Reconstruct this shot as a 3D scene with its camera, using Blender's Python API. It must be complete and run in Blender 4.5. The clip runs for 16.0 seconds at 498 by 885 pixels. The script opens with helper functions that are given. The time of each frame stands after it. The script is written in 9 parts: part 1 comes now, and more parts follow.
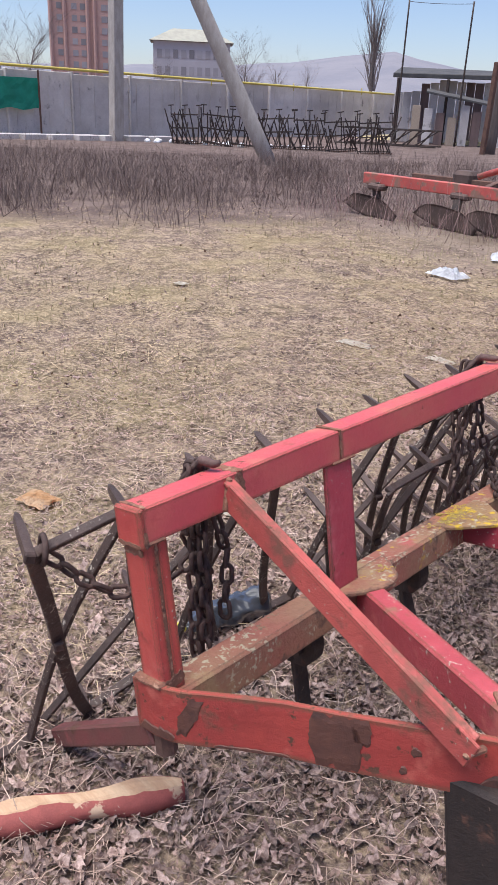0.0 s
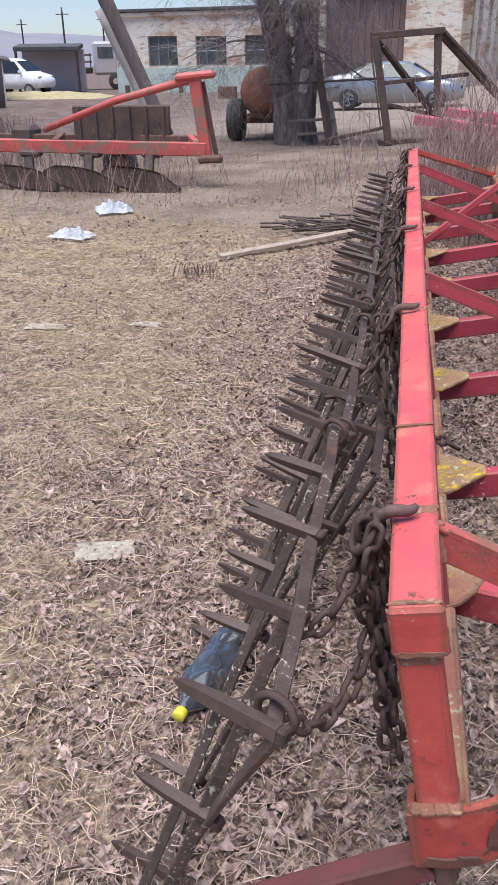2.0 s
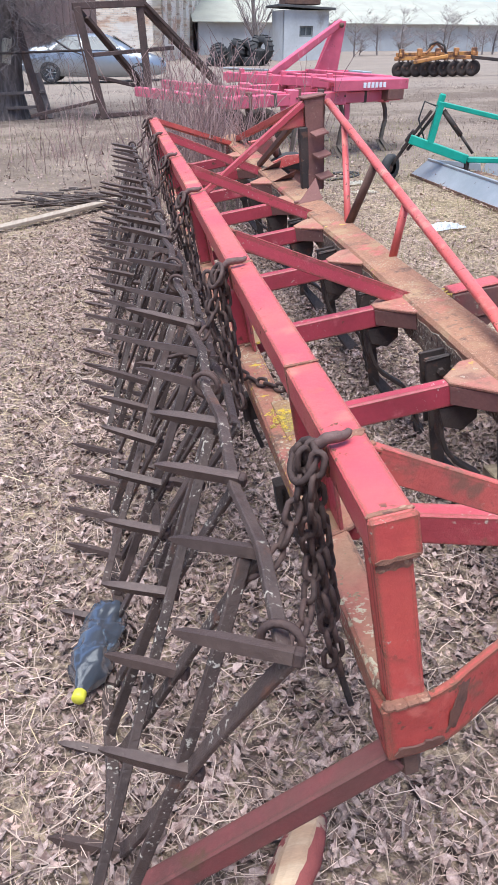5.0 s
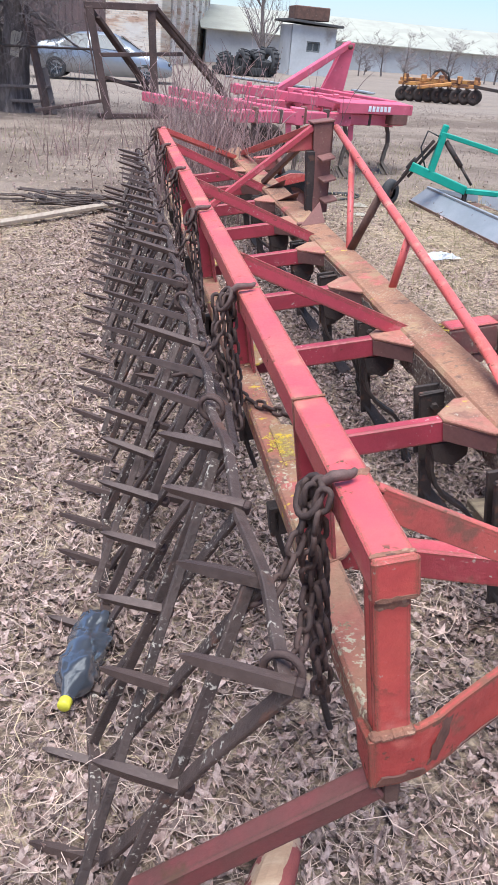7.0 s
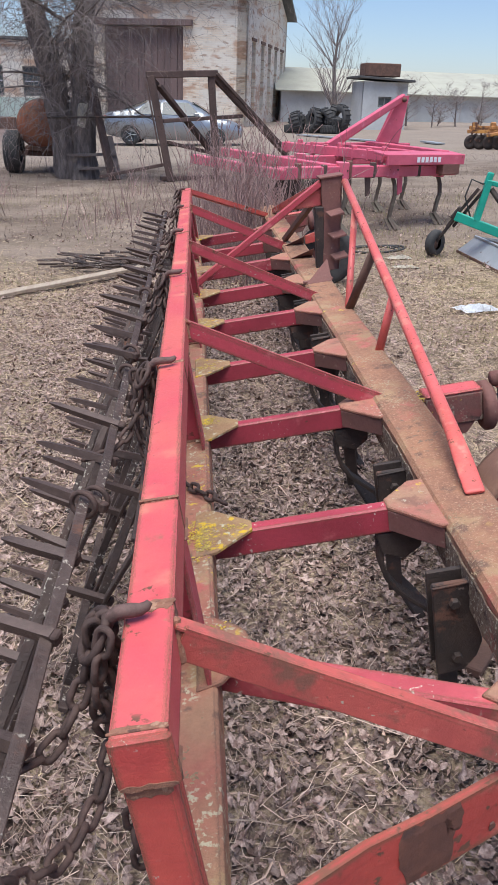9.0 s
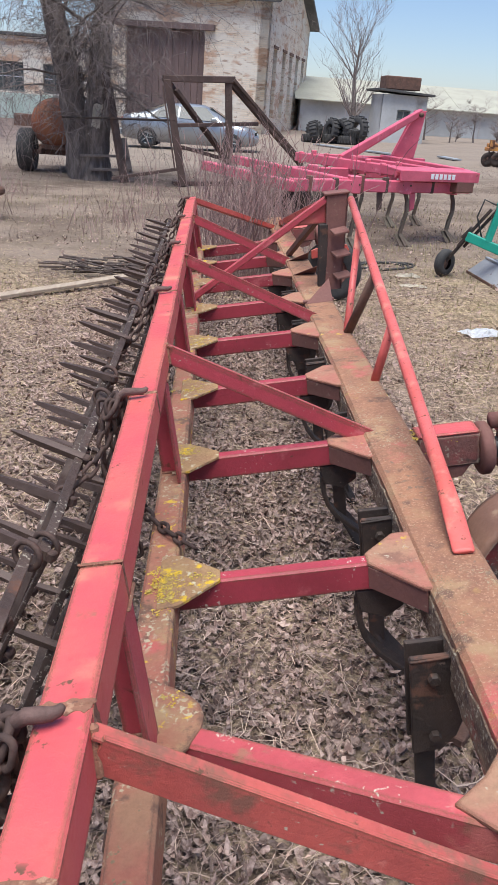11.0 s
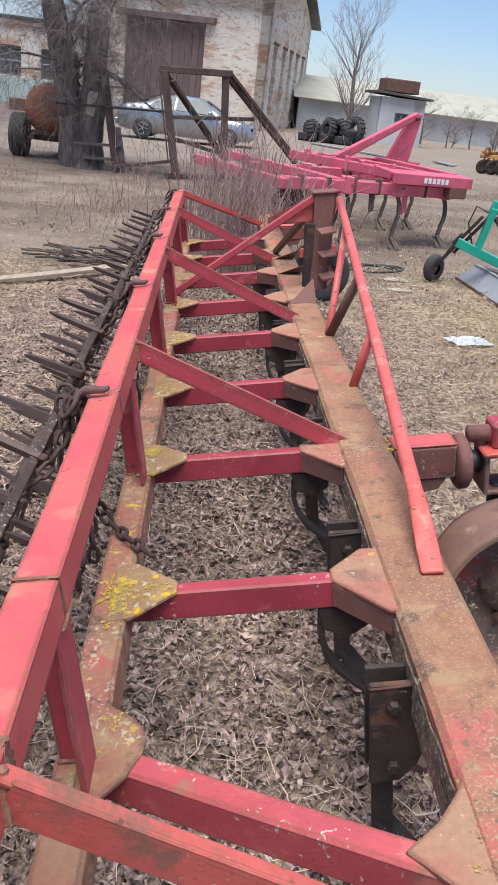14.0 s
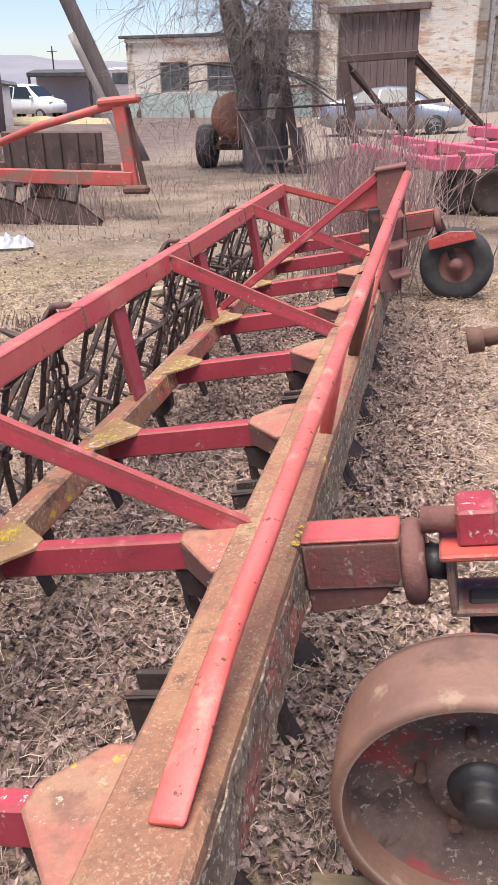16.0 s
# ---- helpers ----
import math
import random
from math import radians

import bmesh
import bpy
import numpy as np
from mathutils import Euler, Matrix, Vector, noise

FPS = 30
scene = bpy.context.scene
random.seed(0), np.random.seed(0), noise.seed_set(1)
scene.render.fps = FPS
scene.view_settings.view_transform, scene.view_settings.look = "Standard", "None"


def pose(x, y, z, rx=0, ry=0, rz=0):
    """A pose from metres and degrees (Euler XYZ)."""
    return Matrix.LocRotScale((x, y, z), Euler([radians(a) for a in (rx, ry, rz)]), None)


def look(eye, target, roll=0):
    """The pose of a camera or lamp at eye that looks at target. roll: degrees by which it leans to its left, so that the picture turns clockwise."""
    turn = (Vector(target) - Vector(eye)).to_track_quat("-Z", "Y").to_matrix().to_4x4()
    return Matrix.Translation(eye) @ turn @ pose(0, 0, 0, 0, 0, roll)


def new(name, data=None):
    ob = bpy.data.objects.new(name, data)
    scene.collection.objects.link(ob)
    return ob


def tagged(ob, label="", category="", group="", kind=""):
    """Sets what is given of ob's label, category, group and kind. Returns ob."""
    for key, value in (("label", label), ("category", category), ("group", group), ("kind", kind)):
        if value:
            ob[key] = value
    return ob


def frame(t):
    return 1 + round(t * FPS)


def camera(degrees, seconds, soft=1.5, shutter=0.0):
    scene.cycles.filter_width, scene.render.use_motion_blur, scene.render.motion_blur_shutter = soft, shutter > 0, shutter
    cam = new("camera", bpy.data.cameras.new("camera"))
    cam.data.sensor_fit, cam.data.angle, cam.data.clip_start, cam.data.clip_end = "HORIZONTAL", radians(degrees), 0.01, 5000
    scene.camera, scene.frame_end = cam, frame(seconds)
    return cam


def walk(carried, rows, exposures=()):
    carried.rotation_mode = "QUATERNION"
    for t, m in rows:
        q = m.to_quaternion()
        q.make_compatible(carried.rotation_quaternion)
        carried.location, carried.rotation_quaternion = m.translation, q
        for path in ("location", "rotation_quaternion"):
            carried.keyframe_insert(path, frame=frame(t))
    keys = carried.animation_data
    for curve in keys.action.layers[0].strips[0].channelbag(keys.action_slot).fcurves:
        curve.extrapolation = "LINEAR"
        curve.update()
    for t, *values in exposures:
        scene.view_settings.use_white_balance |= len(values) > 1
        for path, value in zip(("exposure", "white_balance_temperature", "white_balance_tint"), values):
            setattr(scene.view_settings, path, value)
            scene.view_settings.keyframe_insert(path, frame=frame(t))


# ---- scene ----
cam = camera(34.9, 16.0)
PATH = [
    (0, (0.851, -0.760, 1.524), (-0.410, 0.577, 0.736), 2.4),
    (0.5, (0.590, -0.840, 1.505), (-0.529, 0.608, 0.699), 1.8),
    (1, (0.275, -0.815, 1.451), (-0.654, 0.748, 0.618), 0.8),
    (1.5, (0.040, -0.838, 1.458), (-0.533, 0.882, 0.614), 1.3),
    (2, (-0.205, -0.835, 1.483), (-0.547, 0.934, 0.616), -0.9),
    (2.5, (-0.307, -0.734, 1.459), (-0.484, 1.057, 0.588), 1.3),
    (3, (-0.427, -0.778, 1.462), (-0.313, 1.023, 0.599), 1.9),
    (3.5, (-0.521, -0.854, 1.447), (-0.298, 0.935, 0.581), 1.9),
    (4, (-0.550, -0.870, 1.437), (-0.316, 0.911, 0.557), 1.5),
    (4.5, (-0.530, -0.884, 1.432), (-0.272, 0.882, 0.530), 0.7),
    (5, (-0.503, -0.868, 1.437), (-0.205, 0.885, 0.522), 0.6),
    (5.2, (-0.490, -0.852, 1.433), (-0.186, 0.898, 0.514), 0.2),
    (7.3, (-0.571, -0.888, 1.498), (-0.224, 0.870, 0.609), 6.4),
    (7.5, (-0.572, -0.874, 1.488), (-0.237, 0.890, 0.608), 6.9),
    (8, (-0.507, -0.817, 1.495), (-0.297, 0.976, 0.635), 5.8),
    (8.5, (-0.286, -0.744, 1.511), (-0.190, 1.079, 0.693), 3.9),
    (9, (-0.096, -0.680, 1.507), (0.045, 1.150, 0.713), 2.0),
    (9.2, (-0.044, -0.583, 1.487), (0.164, 1.244, 0.700), 2.5),
    (11.3, (-0.014, -0.504, 1.534), (0.098, 1.334, 0.752), 5.0),
    (11.5, (-0.048, -0.512, 1.535), (0.063, 1.326, 0.754), 5.6),
    (12, (-0.072, -0.524, 1.545), (0.048, 1.312, 0.761), 6.7),
    (12.5, (-0.074, -0.507, 1.542), (0.080, 1.327, 0.759), 7.4),
    (13, (-0.077, -0.495, 1.545), (0.094, 1.338, 0.763), 8.1),
    (13.5, (-0.068, -0.464, 1.539), (0.109, 1.368, 0.757), 8.0),
    (14, (0.037, -0.413, 1.520), (0.204, 1.418, 0.734), 7.3),
    (14.5, (0.341, -0.335, 1.509), (0.330, 1.500, 0.714), 2.6),
    (15, (0.530, -0.172, 1.492), (0.465, 1.663, 0.698), -1.6),
    (15.5, (0.669, 0.134, 1.492), (0.558, 1.967, 0.699), -1.2),
    (16, (0.869, 0.397, 1.441), (0.454, 2.175, 0.624), -0.8),
]
EXPOSURE = [(0.0, 0.62, 6000, 8), (1.0, 0.51, 6150, 10), (1.5, 0.58, 6000, 8), (3.5, 0.75, 5600, 4), (5.0, 0.95, 5550, 3), (7.5, 0.92, 5600, 3), (8.0, 0.92, 5650, 3), (8.5, 0.52, 5750, 3), (9.0, 0.55, 5850, 3), (11.5, 0.61, 6000, 3), (13.5, 0.67, 5950, 2), (15.0, 0.56, 6000, 4), (15.5, 0.63, 6100, 5), (16.0, 0.98, 6450, 8)]
walk(cam, [(t, look(eye, target, roll)) for t, eye, target, roll in PATH], EXPOSURE)

# ---- sky and sun: a thin overcast, bright from high behind ----
SUN_EL, SUN_ROT = 75.0, 205.0
world = bpy.data.worlds.new("overcast_sky")
scene.world = world
world.use_nodes = True
wn, wl = world.node_tree.nodes, world.node_tree.links
sky = wn.new("ShaderNodeTexSky")
sky.sky_type = "NISHITA"
sky.sun_disc = False
sky.sun_elevation, sky.sun_rotation = radians(SUN_EL), radians(SUN_ROT)
sky.air_density, sky.dust_density, sky.ozone_density = 1.0, 0.5, 1.0
wn["Background"].inputs[1].default_value = 0.083
tint = wn.new("ShaderNodeMix")
tint.data_type, tint.blend_type = "RGBA", "MULTIPLY"
tint.inputs["Factor"].default_value = 1.0
tint.inputs["B"].default_value = (0.96, 0.93, 1.08, 1.0)
wl.new(sky.outputs[0], tint.inputs["A"])
wl.new(tint.outputs["Result"], wn["Background"].inputs[0])
sun = new("sun", bpy.data.lights.new("sun", "SUN"))
sun.data.energy, sun.data.angle, sun.data.color = 3.95, radians(52), (1.0, 0.915, 0.84)
a, e = radians(SUN_ROT), radians(SUN_EL)
sun.matrix_world = look((0, 0, 30), (0 - math.sin(a) * math.cos(e), 0 - math.cos(a) * math.cos(e), 30 - math.sin(e)))


# ---- mesh helpers ----
def zg(x, y):
    """Height of the ground: level on the fence side, rising gently towards the yard's other side."""
    v = 1.2 * math.log1p(math.exp(min(50, (x + 2.2) / 1.2))) - 2.2
    v = 14 - 2.5 * math.log1p(math.exp(min(50, (14 - v) / 2.5)))
    return 0.0437 * v


def on(x, y, h=0.0):
    return Vector((x, y, zg(x, y) + h))


def part(name, bm, material, parent=None, label="", smooth=False):
    me = bpy.data.meshes.new(name)
    bm.normal_update()
    bm.to_mesh(me)
    bm.free()
    return mesh_part(name, me, material, parent, label, smooth)


def mesh_part(name, me, material, parent=None, label="", smooth=False):
    if not me.materials:
        me.materials.append(material)
    if smooth:
        me.polygons.foreach_set("use_smooth", [True] * len(me.polygons))
    ob = new(name, me)
    ob.parent = parent
    if label:
        tagged(ob, label)
    return ob


def thing(name, m, label, category, group="", kind=""):
    ob = new(name)
    ob.empty_display_size = 0.1
    ob.matrix_world = m
    return tagged(ob, label, category, group, kind)


def bevel_all(bm, width, segments=1):
    if width > 0:
        bmesh.ops.bevel(bm, geom=list(bm.edges), offset=width, segments=segments, affect="EDGES", profile=0.6)
    return bm


def merge(bm, other):
    me = bpy.data.meshes.new("tmp")
    other.to_mesh(me)
    other.free()
    bm.from_mesh(me)
    bpy.data.meshes.remove(me)
    return bm


def box(lo, hi, ch=0.004, bm=None):
    b = bmesh.new()
    lo, hi = Vector(lo), Vector(hi)
    bmesh.ops.create_cube(b, size=1.0, matrix=Matrix.Translation((lo + hi) / 2) @ Matrix.Diagonal((*(hi - lo), 1)))
    bevel_all(b, ch)
    return merge(bm, b) if bm else b


def bar(p, q, w, h, up=(0, 0, 1), ch=0.004, bm=None, cuts=0, wob=0.0):
    """A rectangular bar from p to q, w wide and h high towards up."""
    p, q, up = Vector(p), Vector(q), Vector(up)
    d = q - p
    length = d.length
    d.normalize()
    s = d.cross(up).normalized()
    u = s.cross(d)
    m = Matrix((s, d, u)).transposed().to_4x4()
    m.translation = (p + q) / 2
    b = bmesh.new()
    bmesh.ops.create_cube(b, size=1.0, matrix=m @ Matrix.Diagonal((w, length, h, 1)))
    bevel_all(b, ch)
    if cuts:
        long_edges = [e for e in b.edges if abs((e.verts[0].co - e.verts[1].co).normalized().dot(d)) > 0.99 and e.calc_length() > length * 0.8]
        bmesh.ops.subdivide_edges(b, edges=long_edges, cuts=cuts, use_grid_fill=False)
        for v in b.verts:
            n = noise.noise_vector(v.co * 3.1)
            v.co += n * wob
    return merge(bm, b) if bm else b


def plate(points, thick, ch=0.002, bm=None):
    """A flat plate over the polygon's points, thick along the given vector."""
    b = bmesh.new()
    t = Vector(thick)
    lower = [b.verts.new(Vector(p)) for p in points]
    upper = [b.verts.new(Vector(p) + t) for p in points]
    n = len(points)
    b.faces.new(lower)
    b.faces.new(list(reversed(upper)))
    for i in range(n):
        b.faces.new((lower[i], upper[i], upper[(i + 1) % n], lower[(i + 1) % n]))
    bmesh.ops.recalc_face_normals(b, faces=b.faces)
    bevel_all(b, ch)
    return merge(bm, b) if bm else b


def strip(points, w, h, up, ch=0.0):
    """One continuous flat strip, w across and h towards up, along a bent line."""
    pts, up = [Vector(p) for p in points], Vector(up)
    b = bmesh.new()
    rows = []
    for i, p in enumerate(pts):
        d = (pts[min(i + 1, len(pts) - 1)] - pts[max(i - 1, 0)]).normalized()
        s = d.cross(up).normalized()
        u = s.cross(d)
        rows.append([b.verts.new(p + s * w / 2 * a + u * h / 2 * c) for a, c in ((-1, -1), (1, -1), (1, 1), (-1, 1))])
    for r0, r1 in zip(rows, rows[1:]):
        for j in range(4):
            b.faces.new((r0[j], r0[(j + 1) % 4], r1[(j + 1) % 4], r1[j]))
    b.faces.new(rows[0])
    b.faces.new(list(reversed(rows[-1])))
    bmesh.ops.recalc_face_normals(b, faces=b.faces)
    if ch:
        bevel_all(b, ch)
    return b


class Soup:
    """Collects many tubes and scraps into one mesh."""

    def __init__(self):
        self.v, self.f = [], []

    def tube(self, pts, radii, n=6, closed=False, caps=True):
        pts = [Vector(p) for p in pts]
        if not hasattr(radii, "__len__"):
            radii = [radii] * len(pts)
        base = len(self.v)
        k = len(pts)
        side = None
        for i, p in enumerate(pts):
            a = pts[(i - 1) % k] if closed or i else p
            b = pts[(i + 1) % k] if closed or i < k - 1 else p
            d = (b - a).normalized()
            if side is None:
                side = d.orthogonal().normalized()
            side = (side - d * side.dot(d)).normalized()
            o = d.cross(side)
            for j in range(n):
                w = 2 * math.pi * j / n
                self.v.append(p + (side * math.cos(w) + o * math.sin(w)) * radii[i])
        for i in range(k if closed else k - 1):
            r0, r1 = base + i * n, base + ((i + 1) % k) * n
            for j in range(n):
                self.f.append((r0 + j, r0 + (j + 1) % n, r1 + (j + 1) % n, r1 + j))
        if caps and not closed:
            self.f.append(tuple(base + j for j in reversed(range(n))))
            self.f.append(tuple(base + (k - 1) * n + j for j in range(n)))
        return self

    def lathe(self, profile, n=28, centre=(0, 0, 0), axis="y"):
        """Turns the profile, rows of (radius, along), round an axis."""
        base, c = len(self.v), Vector(centre)
        for r, a in profile:
            for j in range(n):
                w = 2 * math.pi * j / n
                x, z = r * math.cos(w), r * math.sin(w)
                self.v.append(c + Vector({"y": (x, a, z), "x": (a, x, z), "z": (x, z, a)}[axis]))
        for i in range(len(profile) - 1):
            for j in range(n):
                q = (base + i * n + j, base + i * n + (j + 1) % n, base + (i + 1) * n + (j + 1) % n, base + (i + 1) * n + j)
                self.f.append(q)
        return self

    def mesh(self, name):
        me = bpy.data.meshes.new(name)
        me.from_pydata([tuple(v) for v in self.v], [], self.f)
        me.update()
        b = bmesh.new()
        b.from_mesh(me)
        if len(b.faces) < 40000:
            bmesh.ops.recalc_face_normals(b, faces=b.faces)
        b.to_mesh(me)
        b.free()
        return me

    def part(self, name, material, parent=None, label="", smooth=True):
        return mesh_part(name, self.mesh(name), material, parent, label, smooth)


def raw_mesh(name, verts, tris, material, parent=None, label="", smooth=False):
    """A large mesh straight from arrays of vertices and triangles."""
    me = bpy.data.meshes.new(name)
    me.vertices.add(len(verts))
    me.vertices.foreach_set("co", np.asarray(verts, dtype=np.float32).ravel())
    me.loops.add(len(tris) * 3)
    me.loops.foreach_set("vertex_index", np.asarray(tris, dtype=np.int32).ravel())
    me.polygons.add(len(tris))
    me.polygons.foreach_set("loop_start", np.arange(0, len(tris) * 3, 3, dtype=np.int32))
    me.polygons.foreach_set("loop_total", np.full(len(tris), 3, dtype=np.int32))
    me.update(calc_edges=True)
    return mesh_part(name, me, material, parent, label, smooth)


# ---- materials ----
def material(name, base, second, rough=0.7, metal=0.0, scale=6.0, fine=80.0, spots=(), bump=0.25, bump_scale=90.0, vary=0.0, island=0.0, spec=0.5, coat=0.0, grain=0.35, stretch=None, edge=None):
    """A weathered surface: two tones over coarse noise, fine grain, spots of (colour, scale, from, to, roughness[, (scale, from, to) of the patches
    they gather in]), and edge: (colour, width, amount) of rust where the paint has worn off the edges."""
    m = bpy.data.materials.new(name)
    m.use_nodes = True
    nodes, links = m.node_tree.nodes, m.node_tree.links
    bsdf = nodes["Principled BSDF"]
    co = nodes.new("ShaderNodeTexCoord").outputs["Object"]
    if stretch:
        mp = nodes.new("ShaderNodeMapping")
        mp.inputs["Scale"].default_value = stretch
        links.new(co, mp.inputs["Vector"])
        co = mp.outputs["Vector"]
    if vary or island:
        info = nodes.new("ShaderNodeObjectInfo").outputs["Random"] if vary else nodes.new("ShaderNodeNewGeometry").outputs["Random Per Island"]

    def noise_node(s, detail=5.0, rough_=0.6, off=0.0):
        n = nodes.new("ShaderNodeTexNoise")
        n.inputs["Scale"].default_value = s
        n.inputs["Detail"].default_value = detail
        n.inputs["Roughness"].default_value = rough_
        src = co
        if off:
            ad = nodes.new("ShaderNodeVectorMath")
            ad.inputs[1].default_value = (off, off * 0.7, off * 1.3)
            links.new(co, ad.inputs[0])
            src = ad.outputs[0]
        links.new(src, n.inputs["Vector"])
        return n.outputs["Fac"]

    def ramp(value, lo, hi):
        r = nodes.new("ShaderNodeMapRange")
        r.inputs["From Min"].default_value, r.inputs["From Max"].default_value = lo, hi
        r.interpolation_type = "SMOOTHSTEP"
        links.new(value, r.inputs["Value"])
        return r.outputs["Result"]

    def mix(fac, a, b, mode="MIX"):
        n = nodes.new("ShaderNodeMix")
        n.data_type, n.blend_type = "RGBA", mode
        for value, slot in ((fac, n.inputs["Factor"]), (a, n.inputs["A"]), (b, n.inputs["B"])):
            if isinstance(value, (int, float)):
                slot.default_value = value
            elif isinstance(value, tuple):
                slot.default_value = (*value, 1.0)
            else:
                links.new(value, slot)
        return n.outputs["Result"]

    def math_(op, a, b):
        n = nodes.new("ShaderNodeMath")
        n.operation = op
        for value, slot in ((a, n.inputs[0]), (b, n.inputs[1])):
            if isinstance(value, (int, float)):
                slot.default_value = value
            else:
                links.new(value, slot)
        return n.outputs[0]

    col = mix(ramp(noise_node(scale), 0.35, 0.65), base, second)
    g = nodes.new("ShaderNodeMapRange")
    g.inputs["To Min"].default_value, g.inputs["To Max"].default_value = 1.0 - grain, 1.0 + grain
    links.new(noise_node(fine, 6.0, 0.7, 3.1), g.inputs["Value"])
    col = mix(1.0, col, g.outputs["Result"], "MULTIPLY")
    if vary or island:
        amount = vary or island
        r = nodes.new("ShaderNodeMapRange")
        r.inputs["To Min"].default_value, r.inputs["To Max"].default_value = 1.0 - amount, 1.0 + amount
        links.new(info, r.inputs["Value"])
        col = mix(1.0, col, r.outputs["Result"], "MULTIPLY")
    rgh = rough
    layers = []
    for i, (c, s, lo, hi, rr, *patch) in enumerate(spots):
        f = ramp(noise_node(s, 6.0, 0.62, 11.7 * (i + 1)), lo, hi)
        if patch:
            f = math_("MULTIPLY", f, ramp(noise_node(patch[0][0], 3.0, 0.55, 5.3 * (i + 1)), patch[0][1], patch[0][2]))
        layers.append((f, c, rr))
    if edge:
        bev, geo, dot = nodes.new("ShaderNodeBevel"), nodes.new("ShaderNodeNewGeometry"), nodes.new("ShaderNodeVectorMath")
        bev.samples, dot.operation = 6, "DOT_PRODUCT"
        bev.inputs["Radius"].default_value = edge[1]
        links.new(bev.outputs["Normal"], dot.inputs[0])
        links.new(geo.outputs["Normal"], dot.inputs[1])
        near = ramp(math_("SUBTRACT", 1.0, dot.outputs["Value"]), 0.004, 0.09)
        worn = math_("ADD", math_("MULTIPLY", near, edge[2]), noise_node(26.0, 6.0, 0.7, 31.0))
        layers.append((math_("MULTIPLY", ramp(worn, 0.62 + 0.3 * edge[2], 0.74 + 0.3 * edge[2]), 0.92), edge[0], 0.9))
    for f, c, rr in layers:
        col = mix(f, col, c)
        v = nodes.new("ShaderNodeMix")
        links.new(f, v.inputs["Factor"])
        if isinstance(rgh, float):
            v.inputs["A"].default_value = rgh
        else:
            links.new(rgh, v.inputs["A"])
        v.inputs["B"].default_value = rr
        rgh = v.outputs["Result"]
    links.new(col, bsdf.inputs["Base Color"])
    if isinstance(rgh, float):
        bsdf.inputs["Roughness"].default_value = rgh
    else:
        links.new(rgh, bsdf.inputs["Roughness"])
    bsdf.inputs["Metallic"].default_value = metal
    bsdf.inputs["Specular IOR Level"].default_value = spec
    bsdf.inputs["Coat Weight"].default_value = coat
    if bump:
        b = nodes.new("ShaderNodeBump")
        b.inputs["Strength"].default_value = bump
        b.inputs["Distance"].default_value = 0.01
        links.new(noise_node(bump_scale, 6.0, 0.7, 7.7), b.inputs["Height"])
        links.new(b.outputs["Normal"], bsdf.inputs["Normal"])
    return m


RUST = (0.13, 0.062, 0.038)
EDGE_RUST = (0.17, 0.078, 0.045)
M_RED = material("faded_red_paint", (0.57, 0.085, 0.098), (0.60, 0.130, 0.108), 0.40, scale=2.6, fine=35, grain=0.12,
                 spots=[((0.62, 0.20, 0.14), 5, 0.55, 0.70, 0.6), ((0.44, 0.15, 0.105), 55, 0.64, 0.74, 0.75), ((0.47, 0.055, 0.065), 7, 0.58, 0.74, 0.5), (RUST, 36, 0.62, 0.67, 0.85, (5, 0.52, 0.60)), ((0.33, 0.12, 0.08), 14, 0.58, 0.70, 0.75, (3.2, 0.52, 0.60))], bump=0.22, edge=(EDGE_RUST, 0.018, 0.42))
M_RED_WORN = material("worn_red_paint", (0.55, 0.092, 0.070), (0.47, 0.066, 0.060), 0.45, scale=4, fine=50, grain=0.20,
                      spots=[((0.56, 0.15, 0.12), 8, 0.56, 0.68, 0.6), (RUST, 18, 0.58, 0.64, 0.85, (4, 0.50, 0.58)), ((0.50, 0.42, 0.34), 85, 0.62, 0.66, 0.9, (6, 0.52, 0.60))], bump=0.25, edge=(EDGE_RUST, 0.018, 0.5))
M_STRUT = material("scuffed_rusting_red_paint", (0.52, 0.105, 0.085), (0.40, 0.080, 0.070), 0.55, scale=5, fine=45, grain=0.25,
                   spots=[((0.24, 0.10, 0.07), 9, 0.54, 0.66, 0.85), ((0.60, 0.19, 0.15), 12, 0.57, 0.68, 0.6), (RUST, 24, 0.62, 0.68, 0.9), ((0.50, 0.42, 0.32), 80, 0.63, 0.68, 0.9, (7, 0.5, 0.58))], bump=0.3, edge=(EDGE_RUST, 0.006, 0.4))
M_CRIMSON = material("faded_crimson_paint", (0.50, 0.068, 0.092), (0.43, 0.056, 0.078), 0.45, scale=4, fine=50, grain=0.20,
                     spots=[((0.58, 0.15, 0.16), 8, 0.56, 0.68, 0.6), (RUST, 18, 0.60, 0.66, 0.85, (4, 0.52, 0.60)), ((0.50, 0.42, 0.34), 85, 0.62, 0.66, 0.9, (6, 0.52, 0.60))], bump=0.25, edge=(EDGE_RUST, 0.018, 0.45))
M_WELD = material("brown_orange_rust", (0.29, 0.135, 0.085), (0.20, 0.092, 0.060), 0.9, scale=22, fine=120, grain=0.4, spots=[((0.40, 0.23, 0.15), 60, 0.56, 0.64, 0.95), ((0.12, 0.06, 0.045), 45, 0.58, 0.66, 0.95)], bump=0.6)
